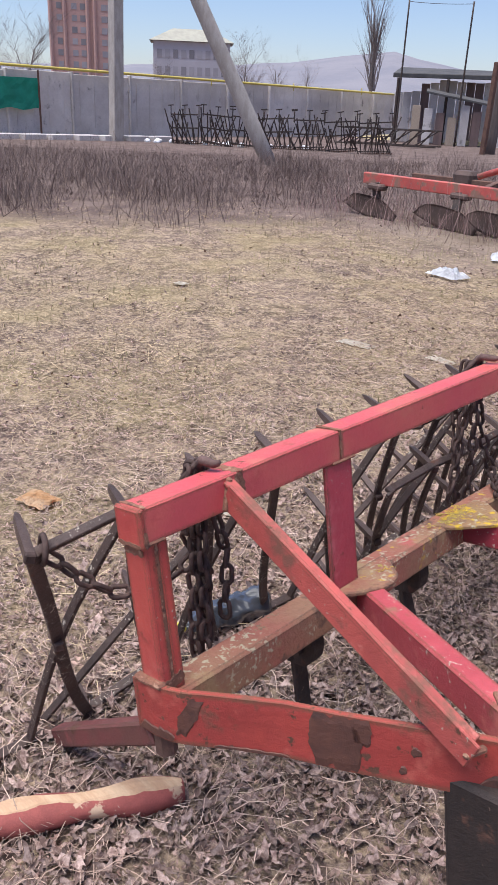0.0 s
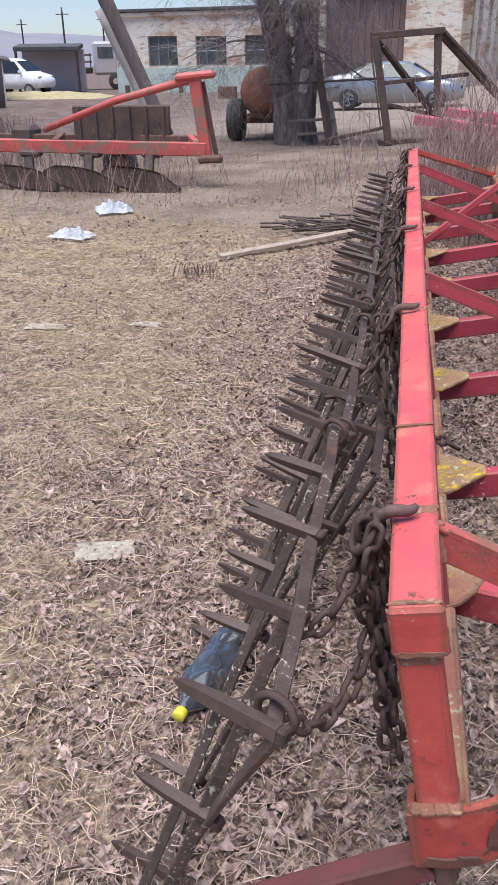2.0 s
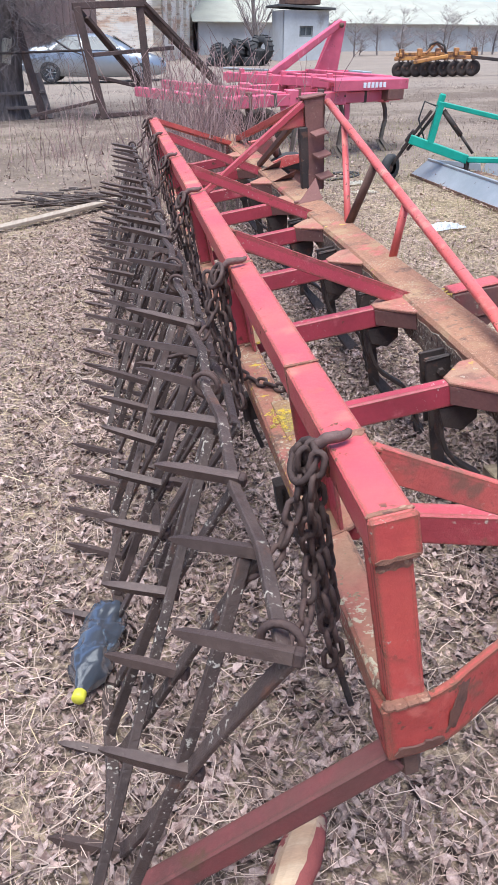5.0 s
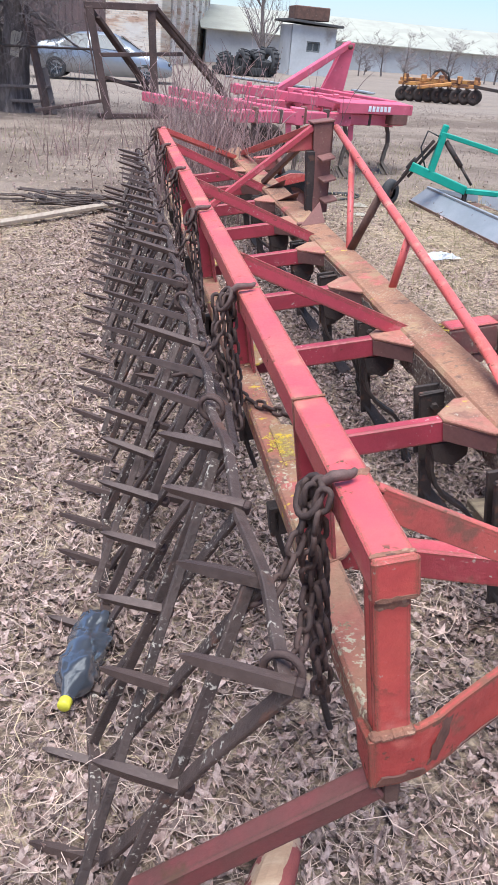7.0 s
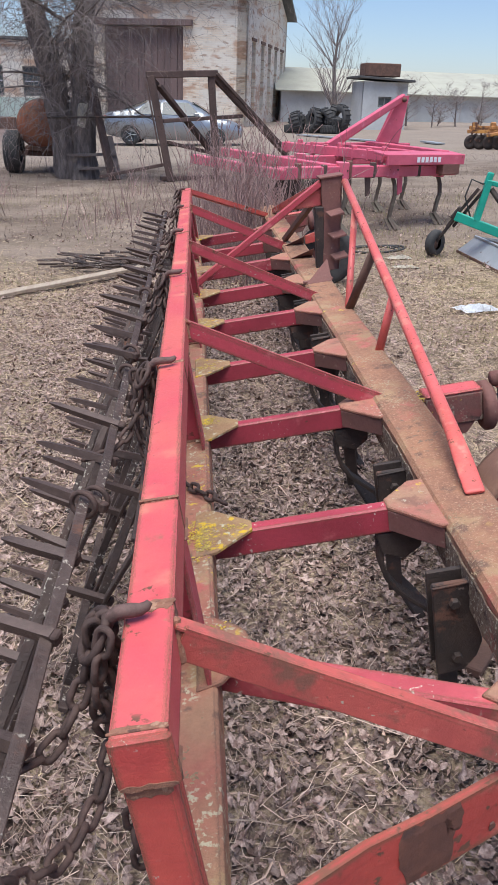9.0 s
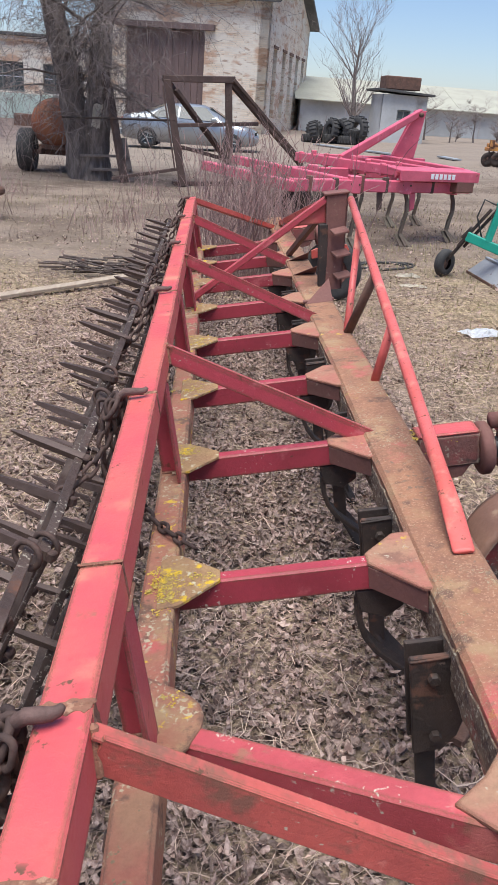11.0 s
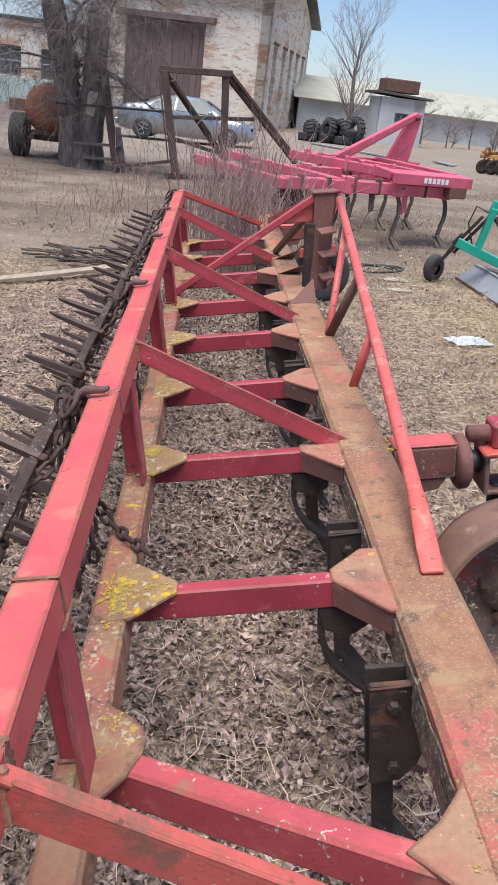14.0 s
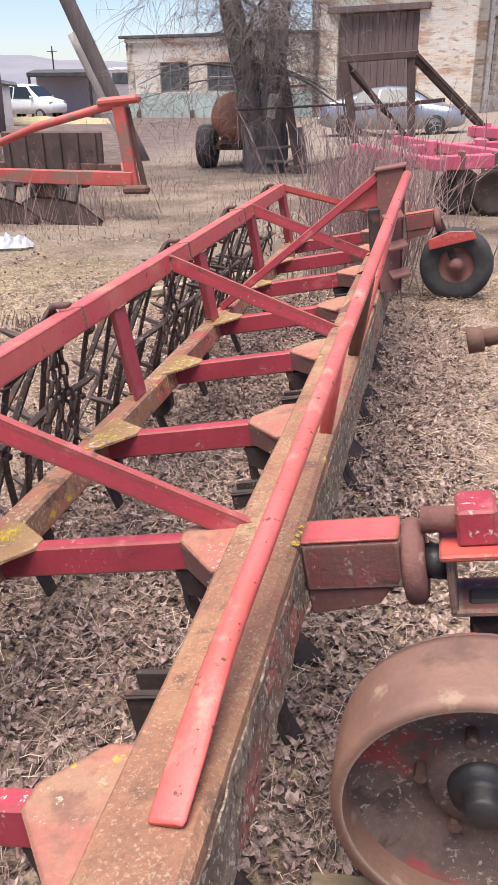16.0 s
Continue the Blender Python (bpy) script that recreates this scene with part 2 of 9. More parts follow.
M_END = material("brick_red_bar_paint", (0.44, 0.064, 0.050), (0.36, 0.052, 0.044), 0.5, scale=5, fine=45, grain=0.22,
                 spots=[((0.52, 0.12, 0.09), 8, 0.56, 0.68, 0.6), ((0.20, 0.07, 0.045), 9, 0.56, 0.64, 0.85), (RUST, 30, 0.60, 0.66, 0.9)], bump=0.3, edge=(EDGE_RUST, 0.021, 0.6))
M_BARE = material("bare_brown_steel", (0.115, 0.052, 0.040), (0.165, 0.072, 0.050), 0.6, metal=0.15, scale=14, fine=60, grain=0.3, spots=[((0.075, 0.04, 0.034), 9, 0.54, 0.66, 0.8)], bump=0.3)
M_CORNER = material("pinkish_red_bar_paint", (0.47, 0.078, 0.092), (0.39, 0.06, 0.07), 0.5, scale=5, fine=45, grain=0.22,
                    spots=[((0.30, 0.12, 0.085), 9, 0.56, 0.66, 0.85), ((0.56, 0.50, 0.40), 60, 0.60, 0.65, 0.95, (7, 0.50, 0.58)), ((0.60, 0.18, 0.16), 6, 0.56, 0.68, 0.6)], bump=0.3, edge=(EDGE_RUST, 0.019, 0.5))
M_DARK_RED = material("grimy_dark_red_paint", (0.40, 0.050, 0.072), (0.31, 0.040, 0.056), 0.45, scale=5, grain=0.22,
                      spots=[((0.50, 0.12, 0.13), 8, 0.57, 0.70, 0.6), (RUST, 20, 0.60, 0.66, 0.85, (4, 0.5, 0.58)), ((0.56, 0.48, 0.40), 80, 0.61, 0.65, 0.9, (8, 0.52, 0.60))], bump=0.22, edge=(EDGE_RUST, 0.018, 0.5))
M_DRAG = material("brown_red_bar_paint", (0.20, 0.050, 0.048), (0.15, 0.055, 0.046), 0.65, scale=6, grain=0.28, spots=[(RUST, 9, 0.54, 0.64, 0.85), ((0.27, 0.075, 0.07), 6, 0.56, 0.66, 0.6)], bump=0.3, edge=((0.10, 0.055, 0.04), 0.019, 0.5))
M_BEAM_REAR = material("dusty_red_beam_paint", (0.33, 0.175, 0.105), (0.37, 0.135, 0.092), 0.85, scale=6, grain=0.35,
                       spots=[((0.47, 0.115, 0.095), 3.6, 0.53, 0.62, 0.65), ((0.40, 0.255, 0.135), 7, 0.52, 0.64, 0.9), ((0.17, 0.095, 0.065), 13, 0.57, 0.66, 0.9), ((0.50, 0.43, 0.29), 75, 0.53, 0.60, 0.95, (7, 0.44, 0.54)), ((0.62, 0.41, 0.05), 30, 0.58, 0.63, 0.95, (5, 0.55, 0.62))], bump=0.55, edge=((0.15, 0.08, 0.055), 0.019, 0.45))
M_BEAM_MAIN = material("rust_and_lichen_beam", (0.335, 0.165, 0.095), (0.26, 0.125, 0.078), 0.88, scale=9, grain=0.42,
                       spots=[((0.46, 0.115, 0.095), 2.6, 0.55, 0.64, 0.6), ((0.36, 0.225, 0.125), 6, 0.52, 0.66, 0.95), ((0.17, 0.095, 0.065), 13, 0.55, 0.66, 0.95), ((0.38, 0.31, 0.20), 130, 0.54, 0.62, 0.95, (4.5, 0.47, 0.60)), ((0.43, 0.25, 0.16), 170, 0.54, 0.66, 0.95), ((0.20, 0.13, 0.09), 42, 0.58, 0.64, 0.95, (5.5, 0.50, 0.60)), ((0.58, 0.42, 0.08), 28, 0.60, 0.65, 0.95, (4, 0.57, 0.64))], bump=0.6)
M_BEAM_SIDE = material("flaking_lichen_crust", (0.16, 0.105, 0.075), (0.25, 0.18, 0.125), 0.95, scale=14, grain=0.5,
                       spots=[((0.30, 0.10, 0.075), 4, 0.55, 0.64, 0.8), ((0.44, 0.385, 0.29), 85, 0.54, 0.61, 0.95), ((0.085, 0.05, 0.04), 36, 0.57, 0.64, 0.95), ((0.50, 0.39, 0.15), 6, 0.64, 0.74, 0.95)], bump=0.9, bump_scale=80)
M_GUSSET = material("lichen_covered_plate", (0.37, 0.235, 0.11), (0.32, 0.18, 0.095), 0.9, scale=9, grain=0.38,
                    spots=[((0.24, 0.14, 0.09), 16, 0.57, 0.66, 0.9), ((0.55, 0.49, 0.34), 46, 0.55, 0.61, 0.95, (8, 0.46, 0.56)), ((0.66, 0.43, 0.03), 34, 0.52, 0.60, 0.95, (9, 0.49, 0.58))], bump=0.6)
M_GUSSET_DULL = material("dusty_rust_plate", (0.36, 0.205, 0.128), (0.37, 0.142, 0.105), 0.85, scale=7, grain=0.32,
                         spots=[((0.24, 0.12, 0.085), 9, 0.57, 0.67, 0.9), ((0.46, 0.38, 0.28), 75, 0.60, 0.66, 0.95, (7, 0.50, 0.60)), ((0.58, 0.39, 0.06), 24, 0.60, 0.66, 0.95, (5, 0.55, 0.62))], bump=0.5, edge=(EDGE_RUST, 0.015, 0.4))
M_LICHEN_PALE = material("pale_lichen", (0.32, 0.225, 0.14), (0.27, 0.19, 0.11), 0.95, scale=40, grain=0.3, bump=0.5, island=0.3)
M_LICHEN = material("yellow_lichen", (0.60, 0.40, 0.04), (0.48, 0.36, 0.10), 0.95, scale=40, grain=0.3, bump=0.5, island=0.25)
M_HARROW = material("dark_rusty_harrow_iron", (0.058, 0.038, 0.032), (0.090, 0.060, 0.050), 0.55, metal=0.15, scale=10, grain=0.38,
                    spots=[((0.075, 0.045, 0.038), 14, 0.56, 0.68, 0.8), ((0.155, 0.075, 0.05), 9, 0.60, 0.70, 0.85), ((0.46, 0.41, 0.34), 95, 0.57, 0.62, 0.95, (9, 0.47, 0.56))], bump=0.5, vary=0.2)
M_TOOTH = material("rusty_tooth_iron", (0.074, 0.047, 0.039), (0.108, 0.072, 0.059), 0.5, metal=0.2, scale=12, grain=0.3, bump=0.35, vary=0.15)
M_CHAIN = material("brown_chain_rust", (0.054, 0.032, 0.027), (0.090, 0.053, 0.043), 0.75, metal=0.15, scale=25, grain=0.4, bump=0.4, vary=0.2)
M_HOOK = material("pinkish_brown_rust", (0.15, 0.088, 0.076), (0.10, 0.058, 0.048), 0.75, metal=0.1, scale=30, grain=0.4, bump=0.4)
M_BLACK_IRON = material("blackened_tine_iron", (0.034, 0.025, 0.022), (0.06, 0.040, 0.033), 0.7, metal=0.1, scale=8, grain=0.35, spots=[((0.13, 0.065, 0.045), 14, 0.58, 0.68, 0.9), ((0.20, 0.14, 0.11), 50, 0.66, 0.70, 0.9)], bump=0.4)
M_TOWER = material("brown_rust_plate", (0.16, 0.075, 0.06), (0.21, 0.09, 0.075), 0.8, scale=6, grain=0.3, spots=[((0.30, 0.20, 0.15), 30, 0.62, 0.7, 0.9)], bump=0.4)
M_TUBE = material("pink_red_tube_paint", (0.66, 0.135, 0.125), (0.58, 0.11, 0.09), 0.42, scale=5, grain=0.15,
                  spots=[((0.70, 0.27, 0.20), 8, 0.55, 0.70, 0.6), ((0.42, 0.20, 0.12), 12, 0.58, 0.68, 0.8, (3, 0.48, 0.58)), (RUST, 50, 0.62, 0.66, 0.9)], bump=0.2)
M_DRUM = material("rusty_drum_steel", (0.26, 0.145, 0.105), (0.205, 0.112, 0.085), 0.65, metal=0.15, scale=5, grain=0.22, spots=[((0.15, 0.085, 0.065), 5, 0.58, 0.70, 0.85), ((0.34, 0.23, 0.16), 14, 0.60, 0.7, 0.8)], bump=0.3, edge=((0.38, 0.31, 0.23), 0.012, 0.5))
M_DISC = material("dusty_wheel_disc", (0.105, 0.070, 0.058), (0.15, 0.10, 0.08), 0.85, scale=9, grain=0.4, spots=[((0.27, 0.045, 0.042), 5, 0.50, 0.60, 0.7), ((0.07, 0.045, 0.038), 12, 0.56, 0.64, 0.85), ((0.30, 0.26, 0.215), 90, 0.57, 0.64, 0.95, (6, 0.43, 0.54))], bump=0.4)
M_GREASE = material("greasy_black_hub", (0.025, 0.022, 0.024), (0.04, 0.033, 0.033), 0.45, grain=0.2, bump=0.2)
M_WOOD = material("weathered_board_wood", (0.42, 0.34, 0.26), (0.34, 0.26, 0.20), 0.85, scale=3, fine=40, grain=0.35, stretch=(14, 1.2, 14), bump=0.4)
M_SPLIT_WOOD = material("freshly_split_wood", (0.62, 0.44, 0.28), (0.52, 0.33, 0.20), 0.8, scale=3, fine=30, grain=0.25, stretch=(2, 10, 10), bump=0.3)
M_RED_WOOD = material("red_painted_wood", (0.33, 0.085, 0.07), (0.27, 0.07, 0.06), 0.75, scale=8, grain=0.3, spots=[((0.55, 0.38, 0.26), 6, 0.57, 0.62, 0.85)], stretch=(3, 3, 3), bump=0.35)
M_PINK = material("bright_pink_red_paint", (0.63, 0.12, 0.185), (0.53, 0.095, 0.15), 0.45, scale=4, grain=0.15, spots=[((0.68, 0.24, 0.30), 7, 0.58, 0.72, 0.6), ((0.28, 0.10, 0.09), 12, 0.63, 0.70, 0.8)], bump=0.1)
M_SHANK = material("dull_tine_steel", (0.13, 0.11, 0.085), (0.10, 0.07, 0.055), 0.65, metal=0.3, scale=5, grain=0.3, bump=0.2)
M_GREEN = material("teal_green_paint", (0.03, 0.34, 0.24), (0.02, 0.27, 0.19), 0.45, scale=5, grain=0.15, spots=[(RUST, 14, 0.66, 0.71, 0.85)], bump=0.1)
M_RUBBER = material("dusty_rubber", (0.035, 0.033, 0.034), (0.06, 0.055, 0.052), 0.85, scale=8, grain=0.3, bump=0.3)
M_SHEET = material("pale_sheet_metal", (0.36, 0.375, 0.39), (0.44, 0.45, 0.46), 0.5, metal=0.4, scale=3, grain=0.12, spots=[(RUST, 9, 0.66, 0.72, 0.8)], bump=0.1)
M_FOIL = material("white_plastic_film", (0.84, 0.85, 0.87), (0.74, 0.74, 0.76), 0.45, scale=8, grain=0.1, bump=0.3, bump_scale=30)
M_PAPER = material("damp_cardboard", (0.70, 0.64, 0.54), (0.58, 0.52, 0.43), 0.9, scale=10, grain=0.2, bump=0.2)
M_CARD = material("orange_cardboard", (0.62, 0.36, 0.17), (0.70, 0.50, 0.32), 0.85, scale=7, grain=0.2, bump=0.3)
M_PLOUGH_RED = material("orange_red_paint", (0.54, 0.105, 0.085), (0.44, 0.085, 0.07), 0.55, scale=4, grain=0.2, spots=[((0.26, 0.15, 0.11), 4, 0.50, 0.60, 0.85), ((0.55, 0.22, 0.18), 9, 0.62, 0.7, 0.7)], bump=0.2)
M_RUST = material("deep_rust", (0.16, 0.085, 0.06), (0.11, 0.06, 0.045), 0.85, scale=5, grain=0.35, spots=[((0.25, 0.19, 0.15), 22, 0.63, 0.7, 0.95)], bump=0.4)
M_TANK = material("orange_rust_tank", (0.34, 0.135, 0.07), (0.26, 0.09, 0.05), 0.85, scale=2.5, grain=0.3, spots=[((0.15, 0.06, 0.04), 4, 0.56, 0.66, 0.9)], bump=0.3)
M_BARK = material("grey_brown_bark", (0.115, 0.092, 0.083), (0.21, 0.172, 0.155), 0.95, scale=5, fine=30, grain=0.45, stretch=(3, 3, 0.7), bump=0.9, bump_scale=25)
M_TWIG = material("bare_twig_bark", (0.18, 0.148, 0.138), (0.27, 0.222, 0.205), 0.95, scale=3, grain=0.3, bump=0.0, island=0.3)
M_PALE_TWIG = material("pale_dry_stems", (0.33, 0.225, 0.20), (0.25, 0.155, 0.145), 0.95, scale=3, grain=0.3, bump=0.0, island=0.3)
M_CONCRETE = material("weathered_concrete", (0.60, 0.555, 0.535), (0.50, 0.455, 0.435), 0.92, scale=0.9, fine=14, grain=0.2, spots=[((0.24, 0.215, 0.205), 1.4, 0.60, 0.72, 0.95)], bump=0.4, bump_scale=20, vary=0.14)
M_POLE = material("grey_concrete_pole", (0.44, 0.395, 0.36), (0.35, 0.31, 0.28), 0.9, scale=2, fine=20, grain=0.3, stretch=(3, 3, 1), bump=0.4)
M_DARK_POLE = material("tarred_pole_wood", (0.13, 0.105, 0.10), (0.17, 0.135, 0.12), 0.9, scale=2, fine=20, grain=0.3, stretch=(6, 6, 0.6), bump=0.4)
M_GAS = material("yellow_pipe_paint", (0.62, 0.50, 0.10), (0.55, 0.43, 0.10), 0.5, grain=0.15, bump=0.1)
M_BOARD = material("mouldy_board_wood", (0.38, 0.29, 0.18), (0.28, 0.205, 0.13), 0.9, scale=4, fine=40, grain=0.4, stretch=(2, 12, 12), bump=0.5)
M_ARM = material("weathered_arm_paint", (0.17, 0.075, 0.062), (0.26, 0.062, 0.058), 0.7, scale=9, grain=0.35, spots=[((0.065, 0.045, 0.040), 8, 0.52, 0.62, 0.85), ((0.32, 0.25, 0.19), 60, 0.58, 0.66, 0.95, (9, 0.46, 0.56)), ((0.62, 0.43, 0.05), 16, 0.66, 0.70, 0.95)], bump=0.45, edge=((0.30, 0.22, 0.16), 0.019, 0.45))
M_RACK = material("grimy_brown_steel", (0.075, 0.048, 0.041), (0.115, 0.072, 0.06), 0.8, scale=4, grain=0.35, spots=[((0.19, 0.135, 0.11), 12, 0.62, 0.70, 0.9), ((0.05, 0.034, 0.03), 5, 0.6, 0.7, 0.85)], bump=0.4)
M_ROOF = material("grey_asbestos_roof", (0.40, 0.385, 0.31), (0.34, 0.325, 0.27), 0.9, scale=0.7, fine=12, grain=0.15, bump=0.3, bump_scale=14)
M_ROOF_DARK = material("dark_tar_roof", (0.06, 0.058, 0.06), (0.09, 0.085, 0.083), 0.85, scale=1.5, grain=0.25, bump=0.3)
M_WHITE_WALL = material("limewashed_wall", (0.56, 0.56, 0.55), (0.46, 0.455, 0.44), 0.92, scale=0.6, fine=9, grain=0.12, spots=[((0.36, 0.33, 0.30), 0.8, 0.60, 0.75, 0.95)], bump=0.3, bump_scale=12)
M_MINT = material("mint_plaster_plinth", (0.40, 0.49, 0.43), (0.47, 0.53, 0.48), 0.9, scale=0.8, fine=9, grain=0.12, spots=[((0.36, 0.34, 0.31), 1.2, 0.6, 0.72, 0.95)], bump=0.3, bump_scale=12)
M_GATE = material("brown_rust_gate", (0.13, 0.09, 0.085), (0.18, 0.12, 0.11), 0.85, scale=1.2, fine=14, grain=0.2, stretch=(4, 4, 0.5), bump=0.3)
M_GLASS_DARK = material("grimy_window_pane", (0.055, 0.062, 0.065), (0.085, 0.092, 0.095), 0.25, scale=2, grain=0.2, bump=0.05, vary=0.2)
M_FRAME = material("flaking_window_frame", (0.22, 0.22, 0.205), (0.15, 0.15, 0.14), 0.85, scale=5, grain=0.2, bump=0.2)
M_CAR = material("silver_car_paint", (0.37, 0.39, 0.42), (0.35, 0.37, 0.40), 0.28, metal=0.6, grain=0.03, bump=0.0, coat=0.5)
M_CAR_GLASS = material("tinted_car_glass", (0.02, 0.026, 0.030), (0.025, 0.03, 0.035), 0.06, grain=0.03, bump=0.0)
M_LAMP_RED = material("red_tail_lamp", (0.5, 0.03, 0.03), (0.45, 0.02, 0.02), 0.2, grain=0.05, bump=0.0)
M_ORANGE = material("orange_yellow_paint", (0.52, 0.25, 0.06), (0.40, 0.17, 0.06), 0.7, scale=5, grain=0.25, spots=[(RUST, 4, 0.46, 0.58, 0.9)], bump=0.2)
# far brick, pale walls and windows: distance haze is mixed into their colours
M_TOWER_BRICK = material("haze_paled_brick", (0.54, 0.345, 0.30), (0.49, 0.30, 0.26), 0.9, scale=0.08, fine=1.2, grain=0.12, bump=0.0)
M_FAR_PALE = material("haze_paled_plain", (0.50, 0.46, 0.48), (0.44, 0.405, 0.42), 0.9, scale=0.08, fine=1.0, grain=0.1, bump=0.0)
M_FAR_WINDOW = material("haze_paled_window", (0.28, 0.255, 0.265), (0.33, 0.30, 0.31), 0.5, scale=0.3, grain=0.1, bump=0.0, vary=0.3)
# grey-violet stands in for the air's haze over the hills
M_HILL = material("haze_tinted_hill", (0.20, 0.195, 0.225), (0.24, 0.228, 0.25), 1.0, scale=0.02, fine=0.5, grain=0.2, bump=0.0)
M_NET = material("green_netting", (0.05, 0.40, 0.30), (0.04, 0.32, 0.23), 0.8, scale=2, grain=0.25, bump=0.1)
M_BANK = material("pale_yellow_grass", (0.42, 0.355, 0.20), (0.33, 0.27, 0.15), 0.95, scale=3, fine=20, grain=0.25, bump=0.4, bump_scale=20)
M_LEAF = material("dead_leaf", (0.16, 0.102, 0.087), (0.42, 0.312, 0.272), 0.9, scale=45, fine=170, grain=0.5, bump=0.5, bump_scale=160, island=0.5, spec=0.2)
M_CRUMB = material("broken_leaf_litter", (0.19, 0.118, 0.098), (0.46, 0.328, 0.268), 0.9, scale=9, fine=120, grain=0.5, bump=0.0, island=0.6, spec=0.2)
M_STRAW = material("bleached_straw", (0.33, 0.232, 0.182), (0.51, 0.39, 0.315), 0.85, scale=5, fine=40, grain=0.25, bump=0.0, island=0.5, spec=0.25)
M_FIELD_STRAW = material("matted_field_straw", (0.33, 0.25, 0.155), (0.51, 0.395, 0.25), 0.85, scale=1.3, fine=40, grain=0.2, bump=0.0, island=0.5, spec=0.25)
M_GRASS = material("yellow_green_grass", (0.26, 0.24, 0.11), (0.36, 0.31, 0.17), 0.85, scale=4, grain=0.2, bump=0.0, island=0.35, spec=0.25)
M_WEED = material("purple_brown_dry_weed", (0.14, 0.102, 0.093), (0.22, 0.165, 0.146), 0.95, scale=2, grain=0.3, bump=0.0, island=0.35, spec=0.2)
M_CAP = material("yellow_plastic_cap", (0.66, 0.60, 0.05), (0.60, 0.54, 0.04), 0.4, grain=0.05, bump=0.0)


def brick_material(name, a, b, mortar, stain):
    m = bpy.data.materials.new(name)
    m.use_nodes = True
    nodes, links = m.node_tree.nodes, m.node_tree.links
    bsdf = nodes["Principled BSDF"]
    tc = nodes.new("ShaderNodeTexCoord")
    sep = nodes.new("ShaderNodeSeparateXYZ")
    links.new(tc.outputs["Object"], sep.inputs[0])
    add = nodes.new("ShaderNodeMath")
    links.new(sep.outputs["X"], add.inputs[0])
    links.new(sep.outputs["Y"], add.inputs[1])
    com = nodes.new("ShaderNodeCombineXYZ")
    links.new(add.outputs[0], com.inputs["X"])
    links.new(sep.outputs["Z"], com.inputs["Y"])
    br = nodes.new("ShaderNodeTexBrick")
    br.inputs["Color1"].default_value, br.inputs["Color2"].default_value, br.inputs["Mortar"].default_value = (*a, 1), (*b, 1), (*mortar, 1)
    br.inputs["Scale"].default_value = 1.0
    br.inputs["Brick Width"].default_value, br.inputs["Row Height"].default_value = 0.30, 0.105
    br.inputs["Mortar Size"].default_value, br.inputs["Mortar Smooth"].default_value, br.inputs["Bias"].default_value = 0.012, 0.3, -0.2
    links.new(com.outputs[0], br.inputs["Vector"])
    col = br.outputs["Color"]
    flat = nodes.new("ShaderNodeMapping")
    flat.inputs["Scale"].default_value = (0.7, 0.7, 2.0)
    links.new(tc.outputs["Object"], flat.inputs["Vector"])
    for s, lo, hi, c in ((0.5, 0.46, 0.60, stain), (1.1, 0.53, 0.62, (0.47, 0.27, 0.17)), (3.4, 0.57, 0.66, (0.33, 0.215, 0.15)), (0.9, 0.54, 0.64, (0.70, 0.65, 0.58))):
        n = nodes.new("ShaderNodeTexNoise")
        n.inputs["Scale"].default_value, n.inputs["Detail"].default_value = s, 7.0
        links.new(flat.outputs["Vector"], n.inputs["Vector"])
        r = nodes.new("ShaderNodeMapRange")
        r.inputs["From Min"].default_value, r.inputs["From Max"].default_value, r.inputs["To Max"].default_value = lo, hi, 0.75
        links.new(n.outputs["Fac"], r.inputs["Value"])
        x = nodes.new("ShaderNodeMix")
        x.data_type = "RGBA"
        links.new(r.outputs["Result"], x.inputs["Factor"])
        links.new(col, x.inputs["A"])
        x.inputs["B"].default_value = (*c, 1)
        col = x.outputs["Result"]
    links.new(col, bsdf.inputs["Base Color"])
    bsdf.inputs["Roughness"].default_value = 0.92
    bp = nodes.new("ShaderNodeBump")
    bp.inputs["Strength"].default_value, bp.inputs["Distance"].default_value = 0.5, 0.02
    links.new(br.outputs["Fac"], bp.inputs["Height"])
    bp.invert = True
    links.new(bp.outputs["Normal"], bsdf.inputs["Normal"])
    return m


M_BRICK = brick_material("limewashed_brick", (0.74, 0.63, 0.51), (0.60, 0.46, 0.34), (0.58, 0.52, 0.45), (0.74, 0.68, 0.60))


